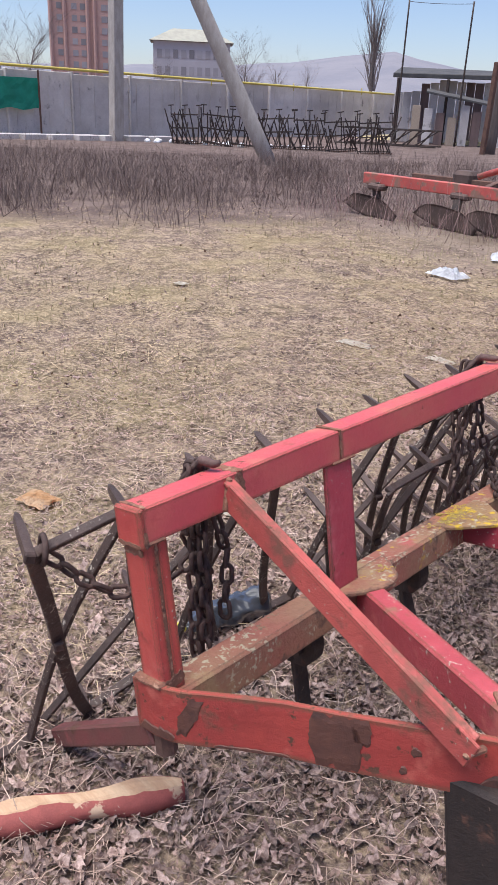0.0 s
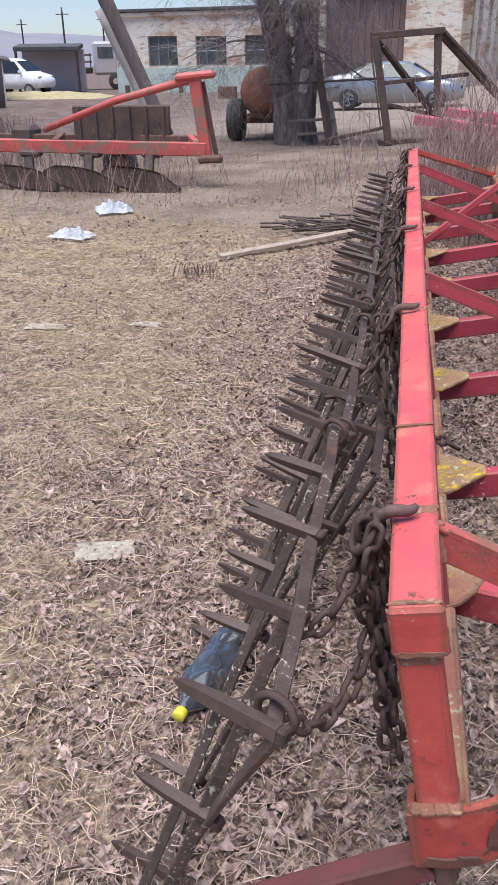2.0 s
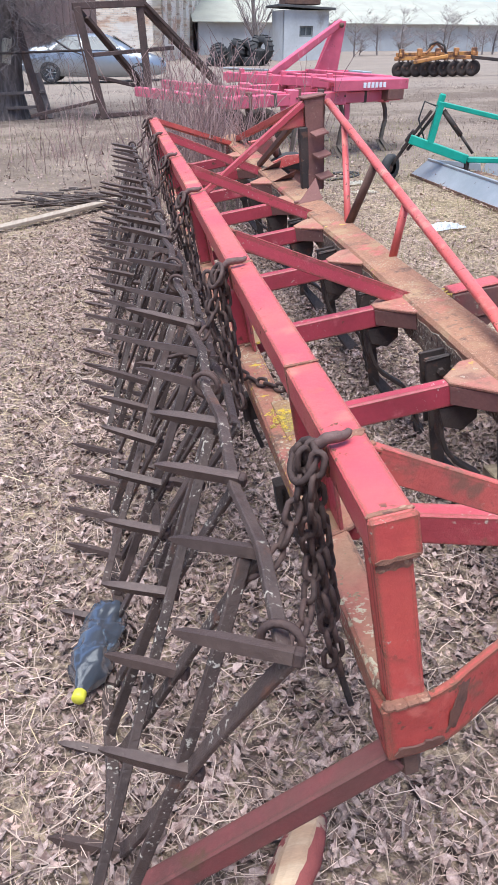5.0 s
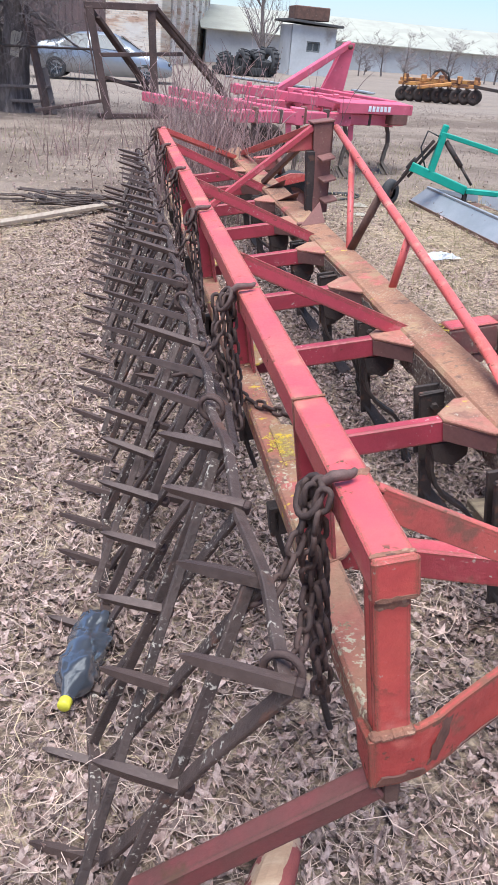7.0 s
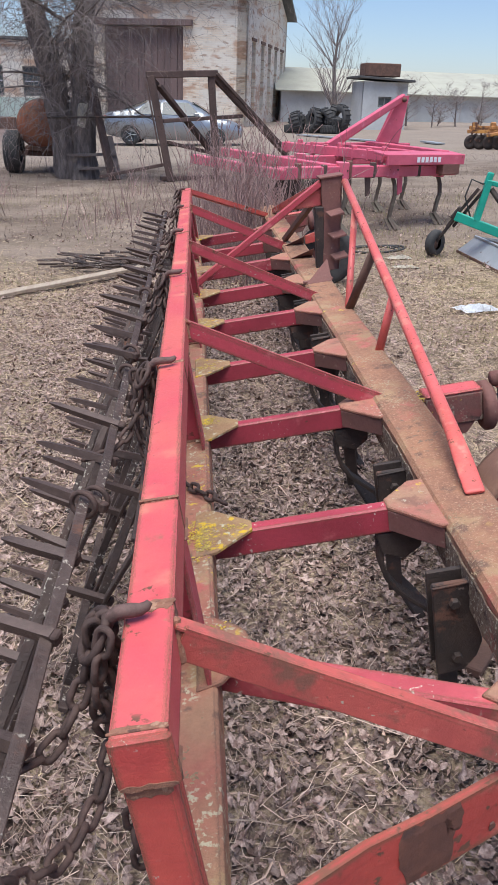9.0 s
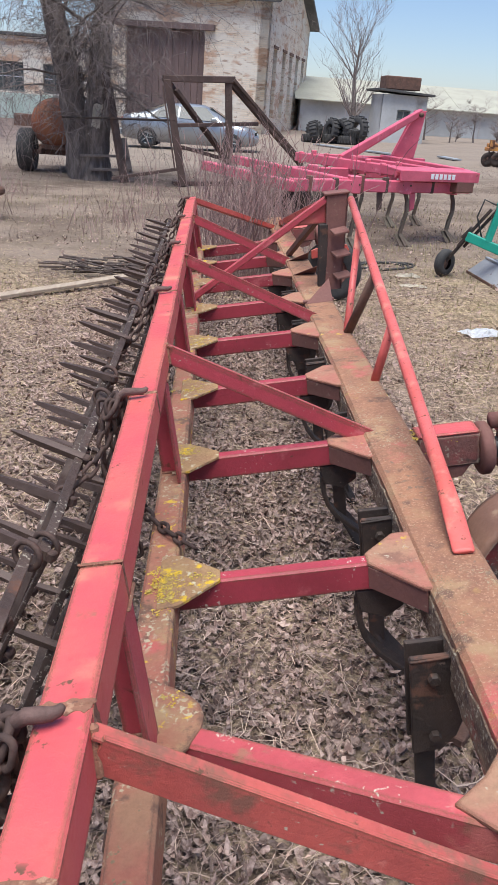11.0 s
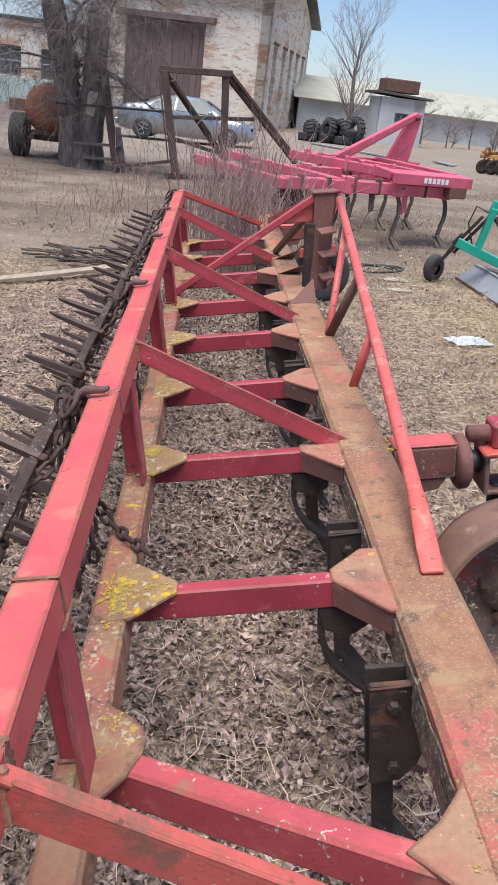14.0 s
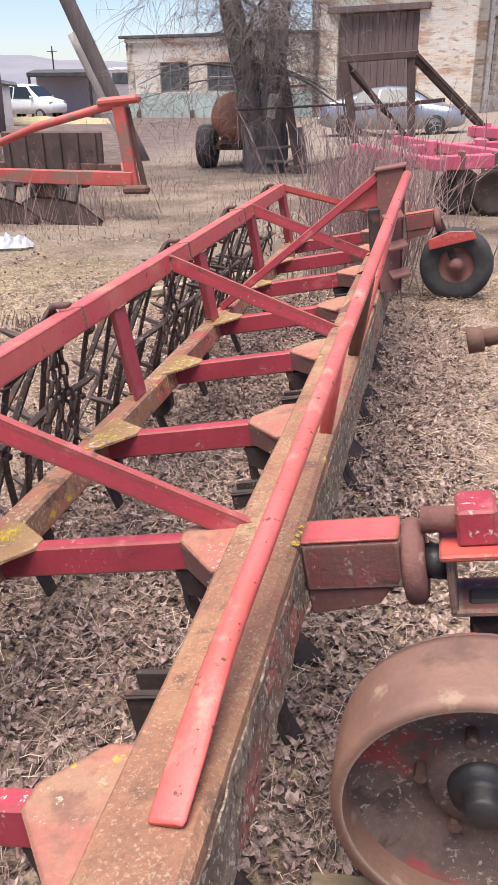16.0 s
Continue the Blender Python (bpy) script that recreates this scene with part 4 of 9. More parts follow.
def far_backdrop():
    # apartment tower
    d = 260.0

    def place(az, r):
        return Vector((math.sin(radians(az)) * r, math.cos(radians(az)) * r, 0))

    a, b_ = place(-57.0, d), place(-52.6, d)
    along = (b_ - a).normalized()
    w = (b_ - a).length
    inward = Vector((-along.y, along.x, 0))
    t = thing("apartment_tower", Matrix.Identity(4), "distant red brick apartment tower with columns of windows", "building")
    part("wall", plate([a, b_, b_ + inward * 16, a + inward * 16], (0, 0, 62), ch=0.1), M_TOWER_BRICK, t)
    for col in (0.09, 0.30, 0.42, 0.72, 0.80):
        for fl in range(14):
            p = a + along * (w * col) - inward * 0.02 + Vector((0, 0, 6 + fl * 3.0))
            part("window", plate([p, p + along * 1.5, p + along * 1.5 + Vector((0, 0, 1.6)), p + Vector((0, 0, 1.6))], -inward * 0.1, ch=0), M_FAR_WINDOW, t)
    for col in (0.0, 0.2, 0.52, 0.62, 0.9):
        p = a + along * (w * col) - inward * 0.6
        part("pilaster", box(p + Vector((-0.4, -0.4, 0)), p + Vector((0.4, 0.4, 62)), 0.1), M_TOWER_BRICK, t)
    # pale block with a hipped roof
    d = 230.0
    a, b_ = place(-50.6, d), place(-45.6, d)
    along = (b_ - a).normalized()
    w = (b_ - a).length
    inward = Vector((-along.y, along.x, 0))
    t = thing("school_building", Matrix.Identity(4), "distant pale three-storey building with a grey hipped roof", "building")
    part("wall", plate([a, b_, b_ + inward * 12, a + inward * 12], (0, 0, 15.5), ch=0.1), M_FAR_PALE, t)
    b = bmesh.new()
    v = [b.verts.new(p + Vector((0, 0, 15.5))) for p in (a - along - inward, b_ + along - inward, b_ + along + inward * 13, a - along + inward * 13)]
    r = [b.verts.new(p + inward * 6 + Vector((0, 0, 18.8))) for p in (a + along * 5, b_ - along * 5)]
    for q in ((v[0], v[1], r[1], r[0]), (v[1], v[2], r[1]), (v[2], v[3], r[0], r[1]), (v[3], v[0], r[0])):
        b.faces.new(q)
    part("roof", b, M_ROOF, t)
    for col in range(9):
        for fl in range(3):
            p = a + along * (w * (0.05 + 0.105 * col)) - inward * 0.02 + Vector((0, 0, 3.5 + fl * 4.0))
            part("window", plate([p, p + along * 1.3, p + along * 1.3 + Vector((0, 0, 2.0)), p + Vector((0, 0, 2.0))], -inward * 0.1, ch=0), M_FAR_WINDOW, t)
    # bare hills behind everything, haze put into their grey-violet colour
    v, f = [], []
    n = 90
    for j in range(5):
        for i in range(n + 1):
            az = -95 + 150 * i / n
            h = 2.0 + 0.5 * math.sin(az * 0.12) + 0.9 * math.exp(-((az + 35.5) / 4.5) ** 2) + 0.5 * math.exp(-((az + 66) / 8) ** 2) + 0.25 * noise.noise(Vector((az * 0.5, 3, 1)))
            h *= 1.0 if az < -15 else max(0.25, 1.0 - (az + 15) / 25)
            r = 520 + 110 * j
            v.append((math.sin(radians(az)) * r, math.cos(radians(az)) * r, -4 + (math.tan(radians(h)) * r + 4) * math.sin(j / 4 * math.pi / 2)))
    for j in range(4):
        for i in range(n):
            q = j * (n + 1) + i
            f.append((q, q + 1, q + n + 2, q + n + 1))
    me = bpy.data.meshes.new("hill")
    me.from_pydata(v, [], f)
    tagged(mesh_part("backdrop", me, M_HILL, smooth=True), "bare hills in the distance, coloured grey-violet for haze", "hill", kind="structure")


far_backdrop()

# ---- the red cultivator: its own level frame, which leans on the slope ----
LEAN = pose(0, 0, 0, 0, -10.3, 0)
WHERE = LEAN.copy()


def mf(x, y, z):
    return LEAN @ Vector((x, y, z))


def floor_m(x, y):
    """Height of the ground in the machine's own frame below x, y."""
    z = 0.0
    for _ in range(6):
        w = mf(x, y, z)
        z += (zg(w.x, w.y) - w.z) / math.cos(radians(10.3))
    return z


cult = thing("field_cultivator", LEAN, "long faded-red tractor cultivator frame, rusty and lichen-spotted, standing on dead leaves", "cultivator")

# top rail, two welded lengths, with a cap
END = 5.80
part("top_rail", bar((0, 0.004, 0.835), (0, 0.562, 0.835), 0.068, 0.07, ch=0.003, cuts=6, wob=0.0015), M_RED, cult)
part("top_rail", bar((0, 0.566, 0.835), (0, END, 0.835), 0.068, 0.07, ch=0.003, cuts=30, wob=0.0015), M_RED, cult)
part("weld_seam", bar((-0.036, 0.564, 0.8725), (0.036, 0.564, 0.871), 0.006, 0.005, ch=0.002, cuts=10, wob=0.0025), M_WELD, cult)
b = box((-0.037, -0.006, 0.795), (0.037, 0.006, 0.871), 0.004)
part("end_cap", b, M_RED_WORN, cult, "worn red end cap")
# uprights between the rails: a pair of angles back to back at the end, single angles open towards the end elsewhere
for k, y in enumerate((0.034, 0.56, 1.66, 2.78, 3.76, 4.80, END - 0.05)):
    z0, up = 0.489, (0, 0, 0.312)
    if k == 0:
        part("upright", plate([(x_, y_, z0) for x_, y_ in ((-0.034, 0.004), (0.022, 0.004), (0.026, 0.008), (0.026, 0.028), (-0.034, 0.028))], up, ch=0.0018), M_RED_WORN, cult)
        part("upright", plate([(x_, y_, z0) for x_, y_ in ((-0.030, 0.028), (0.021, 0.028), (0.021, 0.036), (0.026, 0.036), (0.026, 0.058), (-0.034, 0.058))], up, ch=0.0018), M_RED_WORN, cult)
        part("weld_seam", bar((0.0225, 0.032, z0), (0.0235, 0.032, z0 + 0.31), 0.010, 0.005, up=(1, 0, 0), ch=0.002, cuts=16, wob=0.002), M_WELD, cult, "rusty joint between two angles")
        for px_, py in ((-0.034, 0.0), (-0.02, -0.002), (0.0, 0.0), (0.018, 0.001)):
            part("weld_seam", bar((px_ - 0.012, py, 0.513), (px_ + 0.014, py + 0.002, 0.512), 0.022, 0.014, ch=0.005, cuts=6, wob=0.005), M_WELD, cult)
        continue
    prof = [(0.03, y - 0.050), (0.03, y + 0.045), (-0.030, y + 0.045), (-0.030, y + 0.036), (0.021, y + 0.036), (0.021, y - 0.050)]
    part("upright", plate([(x_, y_, z0) for x_, y_ in prof], up, ch=0.0018), M_CRIMSON, cult)
    part("weld_seam", bar((-0.034, y + 0.034, 0.492), (0.034, y + 0.034, 0.492), 0.010, 0.008, ch=0.003, cuts=12, wob=0.005), M_WELD, cult)

for y in (0.0, 0.56, 1.66, 2.78, 3.76):
    part("weld_seam", bar((0.035, max(0.004, y - 0.03), 0.80), (0.035, y + 0.05, 0.80), 0.007, 0.007, ch=0.003, cuts=6, wob=0.003), M_WELD, cult)
part("weld_seam", bar((-0.037, 0.008, 0.797), (0.037, 0.008, 0.797), 0.014, 0.004, ch=0.0015, cuts=8, wob=0.003), M_WELD, cult)
part("weld_seam", bar((-0.036, 0.009, 0.8705), (0.036, 0.009, 0.8705), 0.004, 0.003, ch=0.001, cuts=8, wob=0.002), M_WELD, cult)
# rear lower beam
part("rear_beam", bar((0, 0.03, 0.449), (0, END, 0.449), 0.08, 0.08, ch=0.007, cuts=40, wob=0.002), M_BEAM_REAR, cult, "dusty red rear beam speckled with lichen")
# heavy front beam, its rough side crust set on as thin flakes
b = bar((0.68, 0.285, 0.428), (0.68, 6.9, 0.428), 0.15, 0.144, ch=0.012, cuts=60, wob=0.004)
part("main_beam", b, M_BEAM_MAIN, cult, "heavy rusty main beam crusted with lichen")
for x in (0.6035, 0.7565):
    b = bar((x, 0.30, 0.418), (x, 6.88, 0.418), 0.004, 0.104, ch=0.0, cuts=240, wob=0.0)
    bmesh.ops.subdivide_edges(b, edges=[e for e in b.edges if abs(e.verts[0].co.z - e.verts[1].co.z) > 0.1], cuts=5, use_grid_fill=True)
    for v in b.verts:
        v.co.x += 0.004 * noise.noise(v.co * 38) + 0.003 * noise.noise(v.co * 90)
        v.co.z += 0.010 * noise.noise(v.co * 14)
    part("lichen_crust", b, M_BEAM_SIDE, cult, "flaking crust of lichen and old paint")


def gusset(points, material_, z=0.493):
    return part("gusset_plate", plate([(x, y, z) for x, y in points], (0, 0, -0.01), ch=0.002), material_, cult, "plate mottled with yellow lichen" if material_ is M_GUSSET else "dusty rusty plate")


# cross bars with flared plates at both ends
for k, y in enumerate((1.09, 1.79, 2.445, 3.12, 3.78, 4.47, 5.10, 5.75)):
    part("cross_bar", bar((0.035, y, 0.452), (0.612, y, 0.452), 0.042, 0.074, ch=0.005, cuts=4, wob=0.001), M_DARK_RED, cult, "dark red cross bar")
    gusset([(0.0, y - 0.115), (0.05, y - 0.105), (0.145, y - 0.021), (0.145, y + 0.021), (0.05, y + 0.105), (0.0, y + 0.115)], M_GUSSET)
    gusset([(0.625, y - 0.15), (0.595, y - 0.15), (0.49, y - 0.022), (0.49, y + 0.022), (0.57, y + 0.10), (0.625, y + 0.10)], M_GUSSET_DULL)
    # added dark strip standing in for the shadow below the plate's slanting edge
    part("gusset_flange", plate([(0.60, y - 0.148, 0.482), (0.49, y - 0.024, 0.482), (0.49, y - 0.024, 0.425), (0.60, y - 0.148, 0.425)], (0.006, 0.006, 0), ch=0.001), M_TOWER, cult)


def ragged(o, along, across, name, mat, seed, label, proud=0.0008, n=16, coarse=55.0):
    """A thin scab with torn edges: o is its middle, along and across its half sizes as vectors."""
    o, a, c = Vector(o), Vector(along), Vector(across)
    up = a.cross(c).normalized()
    b = bmesh.new()
    rows = []
    for k in range(n + 1):
        u = 2 * k / n - 1
        p = o + a * u
        lo = 1.0 - 0.75 * abs(noise.noise(p * coarse + Vector((seed, 0, 0)))) * 1.6
        hi = 1.0 - 0.75 * abs(noise.noise(p * coarse + Vector((0, seed, 7)))) * 1.6
        full = min(1.0, 2.5 * (1 - abs(u)) + 0.35)
        rows.append([b.verts.new(p + c * w + up * e) for w, e in ((-lo * full, -0.0006), (-lo * full * 0.93, proud), (hi * full * 0.93, proud), (hi * full, -0.0006))])
    for r0, r1 in zip(rows, rows[1:]):
        for q in range(3):
            b.faces.new((r0[q], r1[q], r1[q + 1], r0[q + 1]))
    bmesh.ops.recalc_face_normals(b, faces=b.faces)
    return part(name, b, mat, cult, label)


def lichen(cx, cy, z, rx, ry, count, seed, parent=cult, mat=None, small=0.0006, large=0.0030, label="patch of bright yellow lichen"):
    """Thin ragged crusts, gathered in rosettes within a patch."""
    rng = random.Random(seed)
    b = bmesh.new()
    left = 0
    for _ in range(count * 2):
        if not left:
            ox, oy, left, sd = cx + rng.gauss(0, rx), cy + rng.gauss(0, ry), rng.randint(5, 26), rng.uniform(0.003, 0.008)
        left -= 1
        x, y = ox + rng.gauss(0, sd), oy + rng.gauss(0, sd)
        r = rng.uniform(small, large)
        n = 6
        ring = [(x + r * rng.uniform(0.45, 1.3) * math.cos(6.283 * i / n), y + r * rng.uniform(0.5, 1.3) * math.sin(6.283 * i / n)) for i in range(n)]
        up = rng.uniform(0.0003, 0.0007)
        top = [b.verts.new((p * 0.75 + x * 0.25, q * 0.75 + y * 0.25, z + up)) for p, q in ring]
        low = [b.verts.new((p, q, z)) for p, q in ring]
        b.faces.new(top)
        for i in range(n):
            b.faces.new((low[i], low[(i + 1) % n], top[(i + 1) % n], top[i]))
    return tagged(part("lichen_patch", b, mat or M_LICHEN, parent), label, kind="stuff")


lichen(0.018, 1.055, 0.4945, 0.016, 0.040, 330, 1)
lichen(0.075, 1.10, 0.4945, 0.022, 0.022, 50, 2)
lichen(0.752, 1.735, 0.5005, 0.006, 0.018, 60, 8)
lichen(0.0, 1.10, 0.490, 0.018, 0.04, 90, 3)
lichen(0.045, 1.80, 0.494, 0.022, 0.035, 110, 4)
lichen(0.05, 2.46, 0.494, 0.025, 0.04, 110, 5)
lichen(0.05, 3.13, 0.494, 0.025, 0.04, 110, 6)
lichen(0.04, 0.66, 0.495, 0.015, 0.05, 30, 7)
lichen(0.63, 0.28, 0.497, 0.03, 0.03, 10, 9)

for k in range(9):
    yc = 0.45 + 0.62 * k
    lichen(0.625, yc, 0.499, 0.012, 0.22, 90, 30 + k, mat=M_LICHEN_PALE, small=0.0006, large=0.0019, label="specks of pale lichen")
    lichen(0.738, yc + 0.1, 0.499, 0.014, 0.22, 90, 50 + k, mat=M_LICHEN_PALE, small=0.0006, large=0.0019, label="specks of pale lichen")
    if k < 6:
        lichen(0.012, yc - 0.2, 0.4885, 0.016, 0.2, 70, 70 + k, mat=M_LICHEN_PALE, small=0.001, large=0.004, label="specks of pale lichen")

# rusty belts, seams and chips on the red rail
for k, (y, h) in enumerate(((0.246, 0.017), (0.565, 0.005), (1.356, 0.013), (2.51, 0.012), (3.59, 0.012), (4.60, 0.012))):
    ragged((0, y, 0.8702), (0.0335, 0, 0), (0, h, 0), "rust_belt", M_WELD, 3 + k, "scab of rust round the red rail")
    ragged((0.0342, y, 0.838), (0, 0, 0.031), (0, -h, 0), "rust_belt", M_WELD, 13 + k, "scab of rust round the red rail")
    ragged((-0.0342, y, 0.838), (0, 0, 0.031), (0, h, 0), "rust_belt", M_WELD, 23 + k, "scab of rust round the red rail")
ragged((0.0, 0.014, 0.8702), (0.0335, 0, 0), (0, 0.006, 0), "rust_belt", M_WELD, 41, "scab of rust at the rail's end")
ragged((0.0372, 0.004, 0.812), (0, 0, 0.016), (0, -0.0055, 0), "rust_belt", M_WELD, 42, "scab of rust at the rail's end")
ragged((0.0, -0.0062, 0.801), (0.034, 0, 0), (0, 0, 0.006), "rust_belt", M_WELD, 43, "scab of rust at the rail's end")
ragged((-0.004, 0.0036, 0.506), (0.028, 0, 0), (0, 0, 0.014), "rust_belt", M_WELD, 91, "scab of rust at the foot of the upright")
ragged((0.0264, 0.034, 0.51), (0, 0.024, 0), (0, 0, 0.02), "rust_belt", M_WELD, 92, "scab of rust at the foot of the upright")
ragged((-0.004, 0.0036, 0.783), (0.028, 0, 0), (0, 0, 0.010), "rust_belt", M_WELD, 93, "scab of rust under the rail")

# slanting end bars of the frame
END_LINE = [(-0.044, -0.009), (0.0, -0.008), (0.040, -0.003), (0.075, 0.010), (0.105, 0.027), (0.15, 0.051), (0.245, 0.098), (0.346, 0.132), (0.44, 0.170), (0.53, 0.206), (0.62, 0.240), (0.70, 0.262), (0.76, 0.270)]
b = strip([(x_, y_ + 0.007, 0.459) for x_, y_ in END_LINE], 0.014, 0.112, (0, 0, 1))
bmesh.ops.subdivide_edges(b, edges=[e for e in b.edges if abs(e.verts[0].co.z - e.verts[1].co.z) > 0.1], cuts=4, use_grid_fill=True)
for v in b.verts:
    v.co += noise.noise_vector(v.co * 16) * 0.0022
    if v.co.z < 0.46:
        v.co.z -= 0.5 * max(0.0, min(0.12, v.co.x - 0.57))
part("end_bar", b, M_END, cult, "bent flat red end bar with bare rusty patches")
# brown bare steel worn through on the end bar
def bare_patch(x0, x1, z0, z1, seed, mat, shear=0.0):
    b = bmesh.new()
    xs, ys = [p[0] for p in END_LINE], [p[1] for p in END_LINE]
    n, rows = 18, []
    for k in range(n + 1):
        u = k / n
        x_ = x0 + (x1 - x0) * u
        full = min(1.0, 9 * min(u, 1 - u) + 0.25)
        mid, h = (z0 + z1) / 2 + 0.004 * noise.noise(Vector((x_ * 60, seed, 0.5))), (z1 - z0) / 2 * full * (1 + 0.35 * noise.noise(Vector((x_ * 90, seed, 3.1))))
        lo, hi = max(0.405, mid - h), min(0.5135, mid + h)
        row = []
        for q in range(8):
            z_ = lo + (hi - lo) * q / 7
            xq = x_ + shear * (z_ - mid) + 0.007 * noise.noise(Vector((z_ * 70, seed, u * 2)))
            row.append(b.verts.new((xq, float(np.interp(xq, xs, ys)) - (0.001 if q in (0, 7) else 0.003), z_)))
        rows.append(row)
    for r0, r1 in zip(rows, rows[1:]):
        for q in range(7):
            b.faces.new((r0[q], r1[q], r1[q + 1], r0[q + 1]))
    part("bare_patch", b, mat, cult, "bare brown steel where the paint has gone")


bare_patch(0.291, 0.38, 0.402, 0.516, 1, M_BARE)
bare_patch(0.368, 0.397, 0.46, 0.516, 8, M_BARE)
bare_patch(0.066, 0.094, 0.424, 0.500, 2, M_BARE, 0.45)
bare_patch(-0.04, 0.05, 0.400, 0.424, 3, M_BARE)
bare_patch(0.56, 0.74, 0.398, 0.450, 4, M_BARE)
bare_patch(0.12, 0.25, 0.402, 0.412, 5, M_BARE)
bare_patch(0.46, 0.475, 0.46, 0.478, 6, M_BARE)
bare_patch(0.44, 0.452, 0.42, 0.436, 7, M_BARE)
part("end_bar_wrap", plate([(-0.051, -0.010, 0.514), (-0.051, -0.010, 0.402), (-0.051, 0.07, 0.41), (-0.051, 0.07, 0.49)], (0.012, 0, 0), ch=0.002), M_END, cult)
part("corner_bar", bar((0.015, 0.622, 0.449), (0.63, 0.318, 0.449), 0.05, 0.08, ch=0.005, cuts=5, wob=0.0015), M_CORNER, cult, "dark red corner bar")
part("gusset_plate", plate([(0.0, 0.50, 0.494), (0.05, 0.515, 0.494), (0.085, 0.555, 0.494), (0.108, 0.60, 0.494), (0.112, 0.63, 0.494), (0.104, 0.66, 0.494), (0.085, 0.685, 0.494), (0.055, 0.71, 0.494), (0.0, 0.75, 0.494)], (0, 0, -0.01), ch=0.002), M_BEAM_REAR, cult, "worn red rounded plate")
part("gusset_plate", plate([(0.64, 0.22, 0.495), (0.50, 0.375, 0.495), (0.56, 0.42, 0.495), (0.64, 0.52, 0.495)], (0, 0, -0.01), ch=0.002), M_GUSSET_DULL, cult, "dusty rusty plate")
part("bracket_leg", box((0.50, 0.20, floor_m(0.57, 0.2) + 0.0), (0.62, 0.27, 0.43), 0.008), M_BLACK_IRON, cult, "dark standing leg")

# slanting struts from the top rail down to the front beam
for k, (y, y2, za, zb) in enumerate(((0.205, 0.178, 0.862, 0.537), (1.78, 1.81, 0.866, 0.498), (3.32, 3.33, 0.866, 0.498), (4.78, 4.84, 0.866, 0.498))):
    b = bmesh.new()
    x2 = 0.572 if k == 0 else 0.64
    bar((0.036, y, za - 0.028), (x2, y2, zb - 0.028), 0.007, 0.056, ch=0.0015, bm=b, cuts=10, wob=0.0012)
    bar((0.036, y + 0.0095, za - 0.003), (x2, y2 + 0.0095, zb - 0.003), 0.026, 0.007, ch=0.0015, bm=b, cuts=10, wob=0.0012)
    part("strut", b, M_STRUT if k == 0 else M_CRIMSON, cult, "red angle-iron strut")
    part("weld_seam", bar((0.036, y - 0.008, za - 0.060), (0.036, y + 0.012, za + 0.004), 0.014, 0.012, up=(1, 0, 0), ch=0.004, cuts=8, wob=0.006), M_WELD, cult)
    part("weld_seam", bar((x2 - 0.01, y2 - 0.006, zb - 0.03), (x2 + 0.008, y2 + 0.03, zb - 0.026), 0.014, 0.012, ch=0.004, cuts=6, wob=0.005), M_WELD, cult)
part("strut", bar((0.02, END - 0.03, 0.845), (0.62, END + 0.5, 0.50), 0.045, 0.04, ch=0.003), M_RED_WORN, cult, "red angle-iron strut")

# hitch tower on the front beam: notched channel, gusset, stay rod, brace tube
TY = 3.95
b = bmesh.new()
plate([(0.755, TY - 0.05, 0.48), (0.845, TY - 0.05, 0.48), (0.92, TY - 0.03, 0.985), (0.80, TY - 0.03, 0.985)], (0, 0.012, 0), ch=0.002, bm=b)
plate([(0.845, TY - 0.05, 0.48), (0.92, TY - 0.03, 0.985), (0.92, TY + 0.07, 0.985), (0.845, TY + 0.07, 0.48)], (-0.012, 0, 0), ch=0.002, bm=b)
plate([(0.755, TY + 0.07, 0.48), (0.845, TY + 0.07, 0.48), (0.92, TY + 0.07, 0.985), (0.80, TY + 0.07, 0.985)], (0, 0.012, 0), ch=0.002, bm=b)
part("hitch_tower", b, M_TOWER, cult, "brown rusty hitch tower")
for z in (0.56, 0.68, 0.80):
    part("tower_lug", plate([(0.80, TY - 0.052, z), (0.885, TY - 0.052, z + 0.01), (0.90, TY - 0.11, z - 0.01), (0.82, TY - 0.11, z - 0.02)], (0, 0, 0.012), ch=0.002), M_TOWER, cult)
part("tower_cap", plate([(0.79, TY - 0.04, 0.985), (0.925, TY - 0.04, 0.985), (0.925, TY + 0.09, 0.985), (0.79, TY + 0.09, 0.985)], (0, 0, 0.012), ch=0.003), M_TOWER, cult)
part("tower_web", plate([(0.80, TY, 0.98), (0.79, TY, 0.84), (0.62, TY, 0.84), (0.60, TY, 0.87)], (0, 0.012, 0), ch=0.002), M_RED, cult, "bright red web plate")
part("stay_bar", bar((0.80, TY, 0.965), (0.0, TY + 0.03, 0.50), 0.05, 0.035, ch=0.004), M_CRIMSON, cult, "red stay bar")
part("tower_post", bar((0.74, TY - 0.02, 0.48), (0.77, TY - 0.02, 0.84), 0.05, 0.05, up=(0, 1, 0), ch=0.005), M_BLACK_IRON, cult)
s = Soup()
t0, t1 = Vector((0.715, 1.12, 0.545)), Vector((0.925, TY - 0.06, 0.955))
way = (t1 - t0).normalized()
side = way.cross(Vector((0, 0, 1))).normalized()
lift_ = side.cross(way)
